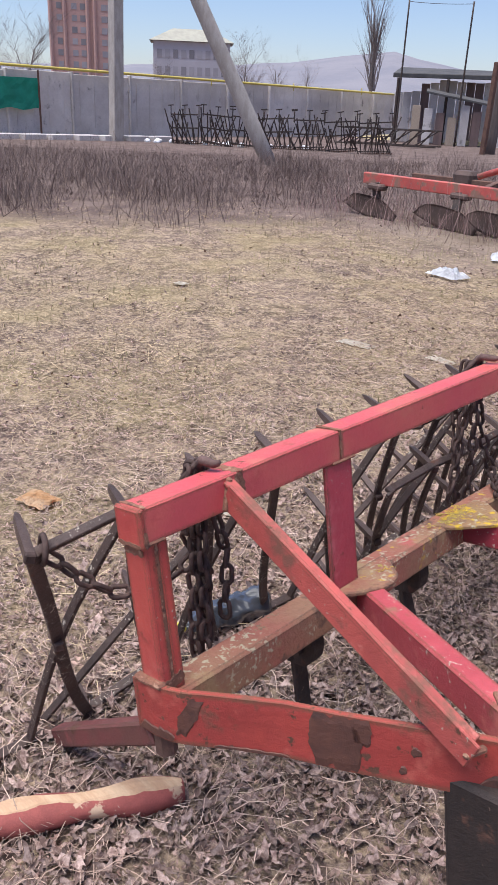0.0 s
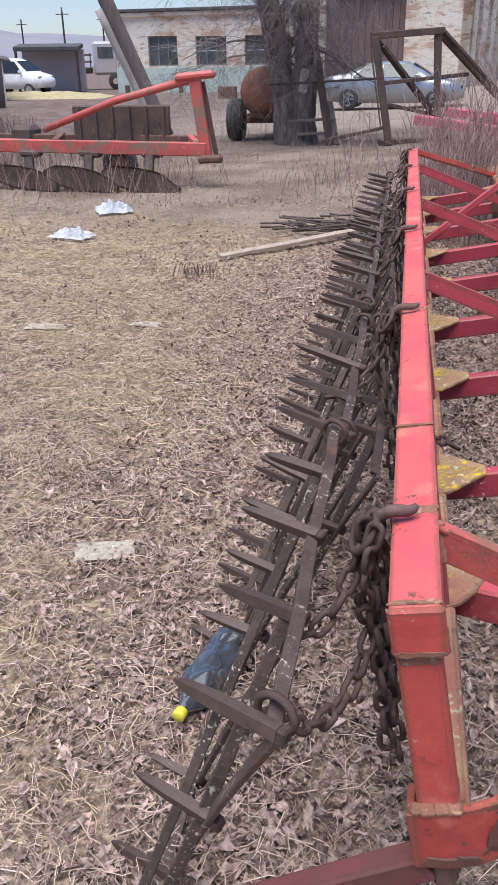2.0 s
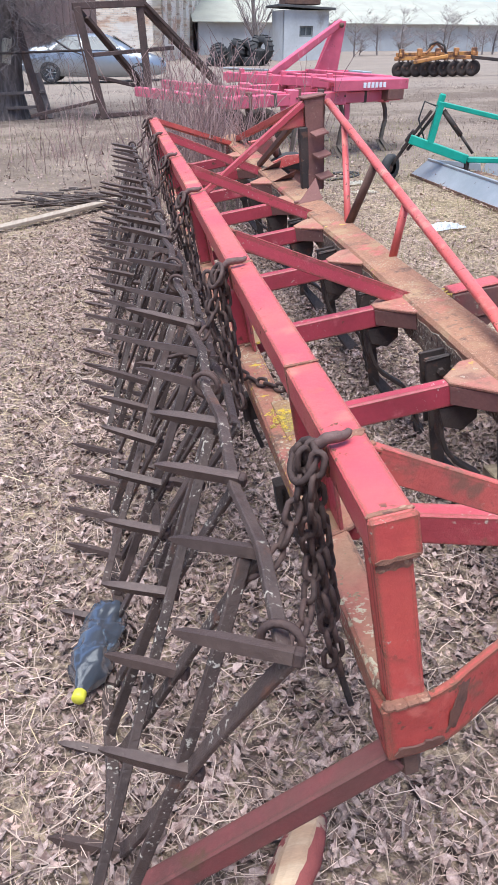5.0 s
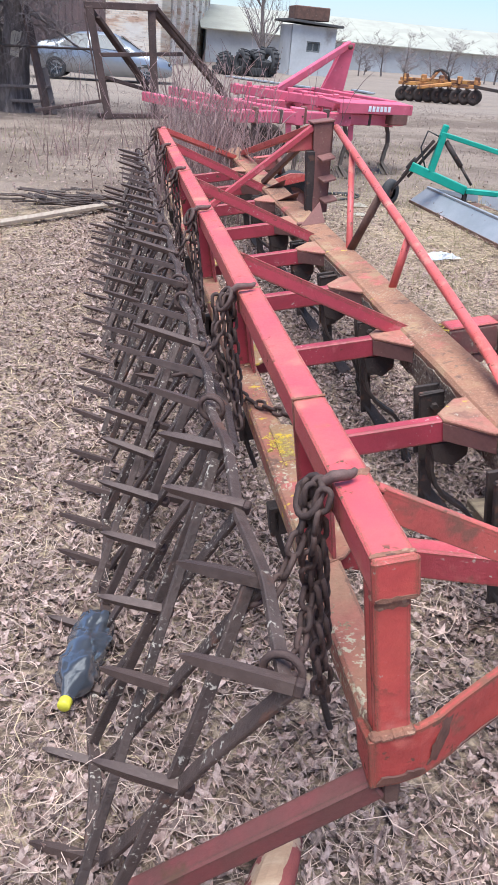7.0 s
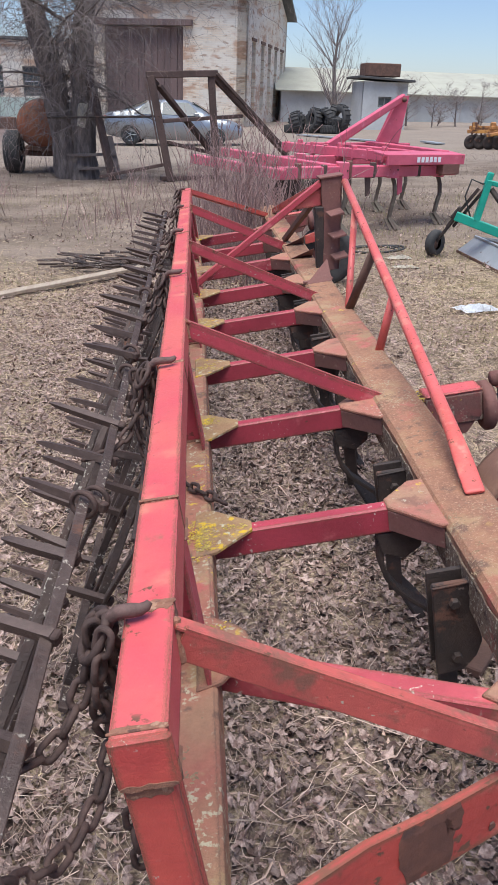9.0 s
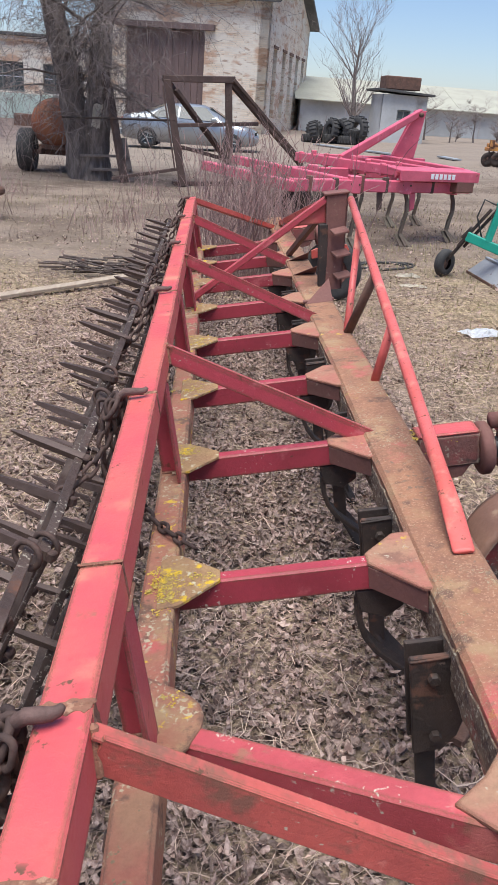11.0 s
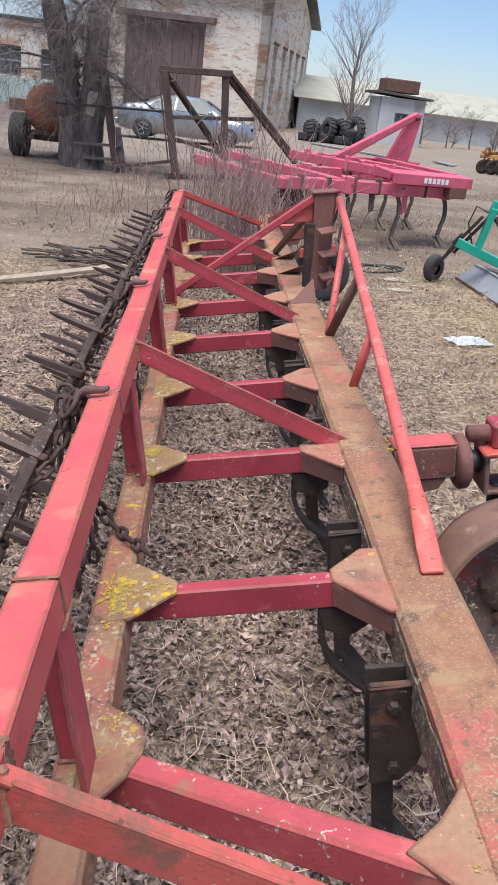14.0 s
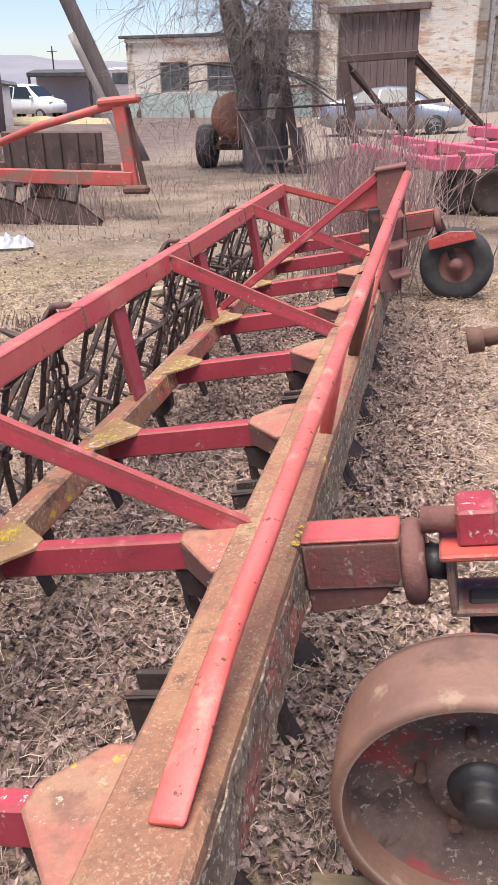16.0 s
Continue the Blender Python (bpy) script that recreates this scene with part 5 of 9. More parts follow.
for k, a_, c_, dz in ((-0.029, 0.024, 0.005, -0.026), (-0.026, 0.026, 0.006, -0.026), (0.0, 0.026, 0.0065, -0.017), (0.018, 0.0255, 0.0085, -0.010), (0.04, 0.0235, 0.013, -0.004), (0.065, 0.021, 0.0175, -0.001), (0.10, 0.0195, 0.0195, 0.0), (0.3, 0.0195, 0.0195, 0.0), (0.5, 0.0195, 0.0195, -0.002), (0.75, 0.0195, 0.0195, 0.0), (1.0, 0.0195, 0.0195, 0.0)):
    p = t0 + (t1 - t0) * k + lift_ * dz
    s.v += [p + side * a_ * math.cos(2 * math.pi * q / 16) + lift_ * c_ * math.sin(2 * math.pi * q / 16) for q in range(16)]
for r in range(10):
    s.f += [(r * 16 + q, r * 16 + (q + 1) % 16, r * 16 + 16 + (q + 1) % 16, r * 16 + 16 + q) for q in range(16)]
s.f += [tuple(range(16)), tuple(160 + q for q in range(16))]
tube = s.part("brace_tube", M_TUBE, cult, "pink-red brace tube with a flattened foot")
for (x, y, frac, mat) in ((0.735, 2.98, 0.84, M_TUBE), (0.735, 2.96, 0.60, M_RUST), (0.732, 2.285, 0.415, M_TUBE)):
    q = t0 + (t1 - t0) * frac
    Soup().tube([(x, y, 0.49), q - Vector((0, 0, 0.01))], 0.017 if mat is M_TUBE else 0.02, 10).part("tube_prop", mat, cult)
for yy, d in ((3.55, 0.10), (4.30, -0.10), (4.75, -0.09)):
    part("triangle_lug", plate([(0.61, yy, 0.50), (0.75, yy, 0.50), (0.75, yy + d, 0.60 if d > 0 else 0.56)], (0, 0.01, 0), ch=0.0015), M_TOWER, cult)
part("far_strut", bar((0.86, TY + 0.08, 0.96), (0.70, TY + 2.4, 0.52), 0.045, 0.045, ch=0.004), M_RED_WORN, cult)
part("far_strut", bar((0.82, TY + 0.08, 0.92), (0.64, TY + 1.0, 0.51), 0.035, 0.035, ch=0.004), M_RUST, cult)
part("beam_band", bar((0.60, 3.60, 0.502), (0.762, 3.60, 0.502), 0.03, 0.012, ch=0.002), M_TOWER, cult)


# spring tines: a clamp plate with a bolt and straight stem, or a curved flat shank under a cross bar
def tine(x, y, top, parent=cult):
    h = floor_m(x, y)
    prof = [(-0.042, 0.0), (0.05, 0.0), (0.05, -0.10), (0.062, -0.13), (0.066, -0.17), (0.052, -0.21), (0.02, -0.245), (-0.042, -0.25)]
    b = bmesh.new()
    for dy in (-0.034, 0.018):
        plate([(x + a, y + dy, top + c) for a, c in prof], (0, 0.013, 0), ch=0.002, bm=b)
    br = part("tine_bracket", b, M_BLACK_IRON, parent, "blackened tine bracket")
    for dz in (-0.05, -0.20):
        Soup().lathe([(0.0, -0.050), (0.011, -0.050), (0.013, -0.045), (0.013, -0.036)], 6, (x + 0.004, y, top + dz)).part("bolt", M_BLACK_IRON, br, smooth=False)
    part("bracket_rim", bar((x - 0.044, y - 0.028, top - 0.008), (x + 0.051, y - 0.028, top - 0.004), 0.018, 0.006, ch=0.002), M_BLACK_IRON, br)
    part("stem", bar((x - 0.012, y - 0.006, top - 0.02), (x - 0.012, y - 0.006, h + 0.10), 0.044, 0.014, up=(0, 1, 0), ch=0.002), M_BLACK_IRON, br)
    share = plate([(x - 0.03, y - 0.012, h + 0.14), (x + 0.0, y + 0.012, h + 0.14), (x + 0.05, y + 0.045, h - 0.01), (x + 0.11, y, h - 0.02), (x + 0.04, y - 0.05, h - 0.01)], (0.006, 0, 0.008), ch=0.001)
    part("share", share, M_BLACK_IRON, br)


def curved_tine(x, y, top, parent=cult):
    h = floor_m(x + 0.14, y)
    k = (top - h) / 0.50
    way = [(0.005, 0.0), (-0.010, 0.05), (-0.012, 0.10), (0.0, 0.15), (0.026, 0.195), (0.062, 0.232), (0.098, 0.265), (0.126, 0.31), (0.142, 0.37), (0.147, 0.44), (0.147, 0.505)]
    sh = part("spring_shank", strip([(x + a, y, top - c * k) for a, c in way], 0.046, 0.014, (1, 0, 0), 0.003), M_BLACK_IRON, parent, "curved flat spring shank")
    part("knuckle", plate([(x - 0.02, y - 0.03, top), (x + 0.10, y - 0.03, top), (x + 0.095, y - 0.03, top - 0.055), (x + 0.05, y - 0.03, top - 0.085), (x - 0.01, y - 0.03, top - 0.06)], (0, 0.06, 0), ch=0.003), M_BLACK_IRON, sh)
    part("share", plate([(x + 0.12, y - 0.025, h + 0.09), (x + 0.135, y + 0.025, h + 0.09), (x + 0.16, y + 0.04, h - 0.01), (x + 0.185, y, h - 0.02), (x + 0.15, y - 0.04, h - 0.01)], (0.006, 0, 0.008), ch=0.001), M_BLACK_IRON, sh)


for k, y in enumerate((0.80, 1.375, 2.10, 2.76, 3.42, 4.1, 4.8, 5.4)):
    tine(0.562, y, 0.450)
for k, y in enumerate((1.09, 1.79, 2.445, 3.12, 3.78, 4.47)):
    curved_tine(0.478, y + 0.015, 0.412)


def stub_tine(y, drop, x=-0.035):
    """A broken-off shank under the rear beam: rounded clamp plate, bolt and a short flat stem."""
    prof = [(-0.030, 0.0), (0.055, 0.0), (0.058, -0.035), (0.050, -0.065), (0.028, -0.088), (-0.030, -0.092)]
    br = part("tine_bracket", plate([(x + a, y - 0.022, 0.411 + c) for a, c in prof], (0, 0.044, 0), ch=0.003), M_BLACK_IRON, cult, "blackened tine bracket")
    part("stem", strip([(x - 0.008, y, 0.40), (x - 0.012, y, 0.34), (x - 0.006, y, 0.41 - drop * 0.6), (x + 0.012, y, 0.41 - drop)], 0.044, 0.015, (1, 0, 0), 0.003), M_BLACK_IRON, br)
    Soup().lathe([(0.0, -0.034), (0.010, -0.034), (0.012, -0.030), (0.012, -0.02)], 6, (x + 0.018, y, 0.37)).part("bolt", M_BLACK_IRON, br, smooth=False)


stub_tine(0.455, 0.36)
for y in (0.90, 1.47, 2.02, 2.52, 3.05, 3.56, 4.2, 4.9):
    stub_tine(y, 0.20)

# depth wheels
def depth_wheel(y, steel, tag):
    g = floor_m(1.06, y - 0.3)
    side = -1
    r = 0.25
    cz = g + 0.05 + r if steel else g + 0.25
    r = r if steel else 0.25
    cy = y - 0.30 if steel else y
    # arm, flange and clamp box
    b = bar((0.76, y, 0.443), (0.955, y, 0.443), 0.085, 0.107, ch=0.006)
    arm = part("wheel_arm", b, M_ARM, cult, "weathered dark wheel arm")
    part("arm_top", bar((0.762, y, 0.5005), (0.953, y, 0.5005), 0.086, 0.008, ch=0.003), M_RED, arm, "faded red arm top")
    part("arm_web", plate([(0.76, y - 0.035, 0.39), (0.93, y - 0.035, 0.39), (0.90, y - 0.035, 0.35), (0.76, y - 0.035, 0.33)], (0, 0.03, 0), ch=0.003), M_TOWER, arm)
    Soup().lathe([(0.0, 0.0), (0.075, 0.0), (0.085, 0.008), (0.085, 0.03), (0.07, 0.042), (0.0, 0.042)], 18, (0.955, y, 0.425), axis="x").part("flange", M_TOWER, arm, "rusty flange")
    if not steel:
        part("wheel_leg", bar((0.98, y, 0.43), (1.07, y - 0.02, cz), 0.05, 0.05, up=(0, 1, 0), ch=0.005), M_BLACK_IRON, arm)
        s = Soup()
        s.lathe([(0.12, -0.05), (0.19, -0.070), (0.235, -0.06), (r, -0.035), (r, 0.035), (0.235, 0.06), (0.19, 0.070), (0.12, 0.05)], 44, (1.07, cy, cz))
        wheel = s.part("wheel", M_RUBBER, cult, "dark rubber-tyred wheel")
        Soup().lathe([(0.125, -0.055), (0.12, -0.03), (0.05, -0.035), (0.045, -0.08), (0.0, -0.085)], 30, (1.07, cy, cz)).part("rim", M_TOWER, wheel, "rusty rim")
        part("guard", plate([(0.90, y - 0.10, cz + 0.14), (1.22, y - 0.10, cz + 0.17), (1.20, y - 0.10, cz + 0.225), (1.05, y - 0.10, cz + 0.245), (0.90, y - 0.10, cz + 0.21)], (0, 0.02, 0), ch=0.004), M_RED_WORN, arm, "faded red bracket plate")
        return wheel
    b = bmesh.new()
    box((1.035, y - 0.06, 0.335), (1.05, y + 0.06, 0.465), 0.004, b)
    box((1.165, y - 0.06, 0.335), (1.18, y + 0.06, 0.465), 0.004, b)
    box((1.035, y - 0.06, 0.452), (1.18, y + 0.06, 0.467), 0.004, b)
    box((1.035, y - 0.06, 0.33), (1.18, y + 0.06, 0.345), 0.004, b)
    part("clamp_box", b, M_ARM, arm, "grimy dark clamp box")
    part("clamp_lip", box((1.025, y - 0.075, 0.462), (1.195, y + 0.065, 0.476), 0.004), M_RED_WORN, arm)
    Soup().tube([(0.995, y, 0.515), (1.235, y, 0.505)], 0.026, 12).part("cross_pin", M_TOWER, arm)
    part("pin_block", box((1.06, y - 0.045, 0.475), (1.135, y + 0.045, 0.55), 0.006), M_DARK_RED, arm)
    Soup().tube([(0.992, y, 0.425), (1.035, y, 0.42)], 0.035, 12).part("pin_end", M_GREASE, arm)
    # screw jack with a bent crank
    s = Soup()
    z0 = 0.49
    pts, rad = [], []
    for i in range(61):
        pts.append((1.19, y, z0 + 0.345 * i / 60))
        rad.append(0.0135 if i % 2 else 0.0165)
    s.tube(pts, rad, 10)
    part_ = s.part("jack_screw", M_TOWER, arm, "rusty threaded jack screw")
    Soup().tube([(1.19, y, 0.825), (1.19, y, 0.885)], 0.024, 12).part("screw_nut", M_RUST, part_)
    Soup().tube([(1.12, y - 0.01, 0.86), (1.19, y, 0.862), (1.34, y + 0.01, 0.858)], 0.015, 10).part("crank_bar", M_RUST, part_)
    Soup().tube([(1.11, y - 0.012, 0.86), (1.135, y - 0.01, 0.86)], 0.022, 10).part("crank_knob", M_RUST, part_)
    part("wheel_leg", bar((1.10, y - 0.01, 0.35), (1.09, y - 0.02, cz), 0.06, 0.05, up=(0, 1, 0), ch=0.005), M_BLACK_IRON, arm)
    # wheel
    s = Soup()
    w = 0.085
    s.lathe([(r - 0.018, -w + 0.004), (r, -w), (r + 0.004, -w + 0.02), (r + 0.006, 0), (r + 0.004, w - 0.02), (r, w), (r - 0.018, w - 0.004), (r - 0.02, 0), (r - 0.018, -w + 0.004)], 56, (1.07, cy, cz))
    wheel = s.part("wheel", M_DRUM, cult, "rusty steel drum wheel")
    Soup().lathe([(r - 0.02, -0.02), (r - 0.04, -0.005), (0.15, 0.012), (0.10, 0.02), (0.09, -0.005), (0.0, -0.005)], 48, (1.07, cy, cz)).part("disc", M_DISC, wheel, "dished wheel disc, dusty with red traces")
    Soup().lathe([(0.060, -0.006), (0.056, -0.022), (0.040, -0.026), (0.034, -0.034), (0.033, -0.058), (0.028, -0.066), (0.0, -0.066)], 30, (1.07, cy, cz)).part("hub", M_GREASE, wheel, "greasy black hub")
    for i in range(5):
        w_ = 2 * math.pi * i / 5 + 0.4
        Soup().lathe([(0.0, -0.012), (0.012, -0.012), (0.012, 0.02)], 6, (1.07 + 0.105 * math.cos(w_), cy, cz + 0.105 * math.sin(w_))).part("bolt", M_RUST, wheel, smooth=False)
    Soup().lathe([(r - 0.03, w), (r - 0.01, w + 0.02), (r - 0.06, w + 0.03), (0.0, w + 0.03)], 40, (1.07, cy, cz)).part("back_disc", M_DISC, wheel)
    return wheel


depth_wheel(1.755, True, "near")
depth_wheel(6.15, False, "far")
# rear drag bar, lying from the corner down to the ground
part("drag_bar", bar((-0.03, 0.02, 0.385), (-0.54, 0.07, floor_m(-0.54, 0.07) + 0.028), 0.045, 0.05, ch=0.005), M_DRAG, cult, "dark brownish-red bar slanting to the ground")
Soup().lathe([(0.0, -0.02), (0.022, -0.02), (0.022, 0.03), (0.0, 0.03)], 6, (-0.01, 0.02, 0.365), axis="z").part("bolt", M_RUST, cult, smooth=False)


# ---- clamps, hooks and chains over the top rail ----
def link_mesh(name, length, width, wire):
    s = Soup()
    pts = []
    h = (length - width) / 2
    for i in range(14):
        w = 2 * math.pi * i / 14
        pts.append(((width / 2 - wire) * math.cos(w), 0, (width / 2 - wire) * math.sin(w) + (h if math.sin(w) >= 0 else -h)))
    s.tube(pts, wire, 6, closed=True)
    return s.mesh(name)


LINK = link_mesh("link", 0.052, 0.034, 0.0055)


def chain(name, paths, label, group="harrow chains"):
    """A chain of links along paths given in the machine's frame; each link turned a quarter against the last."""
    ob = thing(name, LEAN, label, "chain", group)
    n = 0
    for path in paths:
        pts = [Vector(p) for p in path]
        # walk along the path in steps of a link's inner length
        step, total = 0.040, 0.0
        segs = [(a, b, (b - a).length) for a, b in zip(pts, pts[1:])]
        length = sum(s[2] for s in segs)
        k = 0
        while total < length:
            d, rest = total, None
            for a, b, l in segs:
                if d <= l:
                    rest = (a + (b - a) * (d / l), (b - a).normalized())
                    break
                d -= l
            if rest is None:
                break
            p, way = rest
            q = way.to_track_quat("Z", "X").to_matrix().to_4x4()
            jig = noise.noise_vector(p * 9.0)
            m = Matrix.Translation(p + jig * 0.004) @ q @ pose(0, 0, 0, 10 * jig.x, 10 * jig.y, 90 * (k % 2) + 38 + 25 * jig.z)
            o = mesh_part("link", LINK, M_CHAIN, ob, smooth=True)
            if not o.data.polygons[0].use_smooth:
                o.data.polygons.foreach_set("use_smooth", [True] * len(o.data.polygons))
            o.matrix_basis = m
            total += step
            k += 1
            n += 1
    return ob


def sag(a, b, drop, n=9):
    a, b = Vector(a), Vector(b)
    return [tuple(a + (b - a) * (i / n) - Vector((0, 0, 1)) * drop * 4 * (i / n) * (1 - i / n)) for i in range(n + 1)]


for k, y in enumerate((0.228, 1.335, 2.49, 3.57, 4.58, 5.62)):
    part("rail_strap", bar((-0.0365, y + 0.02, 0.8705), (0.0365, y + 0.024, 0.8698), 0.009, 0.005, ch=0.002, cuts=14, wob=0.003), M_WELD, cult, "welded seam round the rail")
    part("rail_strap", bar((-0.0365, y + 0.02, 0.80), (-0.0365, y + 0.02, 0.872), 0.012, 0.006, up=(1, 0, 0), ch=0.002), M_RED_WORN, cult)
    hook = thing("chain_hook", LEAN, "thick rusty iron hook end resting on the red rail", "hook", "rail hooks")
    jx = 0.012 * math.sin(7.3 * k)
    Soup().tube([(-0.05, y + 0.022, 0.80), (-0.06, y + 0.014, 0.83), (-0.061, y + 0.002, 0.858), (-0.052, y - 0.008, 0.879), (-0.036, y - 0.012, 0.890), (-0.018, y - 0.012, 0.889), (-0.008 + jx, y - 0.009, 0.886), (0.001 + jx, y - 0.006, 0.888), (0.006 + jx, y - 0.003, 0.892)], [0.006, 0.0075, 0.0085, 0.0095, 0.0102, 0.010, 0.0088, 0.0072, 0.0045], 12).part("hook", M_HOOK, hook)
    loop = thing("iron_ring", LEAN, "rusty iron ring threaded on the rail hook", "ring", "rail rings")
    Soup().tube([(-0.078 + 0.022 * math.sin(w), y - 0.01 + 0.03 * math.cos(w), 0.858 + 0.026 * math.sin(w + 0.5)) for w in np.linspace(0, 2 * math.pi, 15)[:-1]], 0.0065, 8, closed=True).part("ring", M_CHAIN, loop)

chain("chain", [[(-0.058, 0.225, 0.865), (-0.066, 0.215, 0.7), (-0.07, 0.205, 0.53), (-0.075, 0.20, 0.40)],
                [(-0.075, 0.215, 0.86), (-0.078, 0.205, 0.70), (-0.085, 0.19, 0.54), (-0.09, 0.185, 0.44)],
                [(-0.07, 0.245, 0.855), (-0.055, 0.27, 0.66), (-0.06, 0.25, 0.5)],
                sag((-0.075, 0.22, 0.85), (-0.21, 0.12, 0.735), 0.05), [(-0.08, 0.25, 0.845), (-0.09, 0.235, 0.74), (-0.078, 0.225, 0.62), (-0.08, 0.22, 0.47)], [(-0.06, 0.19, 0.86), (-0.08, 0.18, 0.80), (-0.095, 0.20, 0.72), (-0.085, 0.23, 0.64)],
                sag((-0.095, 0.2, 0.66), (-0.20, -0.05, 0.74), 0.07)], "brown rusty chain bunched at the rail end and hanging down")
chain("chain", [sag((-0.055, 1.335, 0.86), (-0.075, 1.30, 0.45), 0.0),
                sag((-0.08, 1.33, 0.85), (-0.09, 1.22, 0.5), 0.03),
                [(-0.055, 1.33, 0.84), (-0.075, 1.38, 0.66), (-0.06, 1.415, 0.515), (-0.02, 1.36, 0.501), (0.02, 1.295, 0.501), (0.045, 1.26, 0.501), (0.068, 1.235, 0.495)], [(-0.10, 1.34, 0.85), (-0.12, 1.31, 0.72), (-0.10, 1.27, 0.56), (-0.115, 1.25, 0.40)],
                sag((-0.07, 1.32, 0.85), (-0.24, 1.2, 0.70), 0.06)], "rusty chain with a loop thrown across the lower beam")
chain("chain", [sag((-0.055, 2.49, 0.86), (-0.075, 2.45, 0.40), 0.0), sag((-0.075, 2.5, 0.85), (-0.09, 2.40, 0.48), 0.02), sag((-0.06, 2.47, 0.85), (-0.10, 2.2, 0.55), 0.12), sag((-0.06, 2.48, 0.85), (-0.25, 2.3, 0.70), 0.05)], "rusty chain hanging in strands from the rail")
chain("chain", [sag((-0.055, 3.57, 0.86), (-0.08, 3.5, 0.42), 0.0), sag((-0.07, 3.57, 0.85), (-0.10, 3.42, 0.5), 0.02), sag((-0.06, 3.55, 0.85), (-0.25, 3.4, 0.70), 0.05)], "rusty chain hanging in strands from the rail")
chain("chain", [sag((-0.055, 4.58, 0.86), (-0.08, 4.5, 0.5), 0.0), sag((-0.06, 4.55, 0.85), (-0.25, 4.4, 0.70), 0.05)], "rusty chain hanging from the rail")
chain("chain", [sag((-0.055, 5.62, 0.86), (-0.08, 5.55, 0.5), 0.0), sag((-0.06, 5.6, 0.85), (-0.25, 5.45, 0.70), 0.05)], "rusty chain hanging from the rail")


# ---- spike-tooth harrow sections leaning on edge along the rear beam ----
def tooth_mesh(name, length):
    b = bmesh.new()
    rings = []
    for d, r in ((-0.012, 0.0092), (length * 0.55, 0.0092), (length * 0.88, 0.0062), (length, 0.0018)):
        rings.append([b.verts.new((sx * r, sy * r, d)) for sx, sy in ((-1, -1), (1, -1), (1, 1), (-1, 1))])
    for r0, r1 in zip(rings, rings[1:]):
        for j in range(4):
            b.faces.new((r0[j], r0[(j + 1) % 4], r1[(j + 1) % 4], r1[j]))
    b.faces.new(list(reversed(rings[0])))
    b.faces.new(rings[-1])
    bmesh.ops.recalc_face_normals(b, faces=b.faces)
    me = bpy.data.meshes.new(name)
    b.to_mesh(me)
    b.free()
    return me


TOOTH = tooth_mesh("tooth", 0.145)
NUT = bpy.data.meshes.new("nut")
b = box((-0.011, -0.011, -0.026), (0.011, 0.011, -0.012), 0.003)
b.to_mesh(NUT)
b.free()


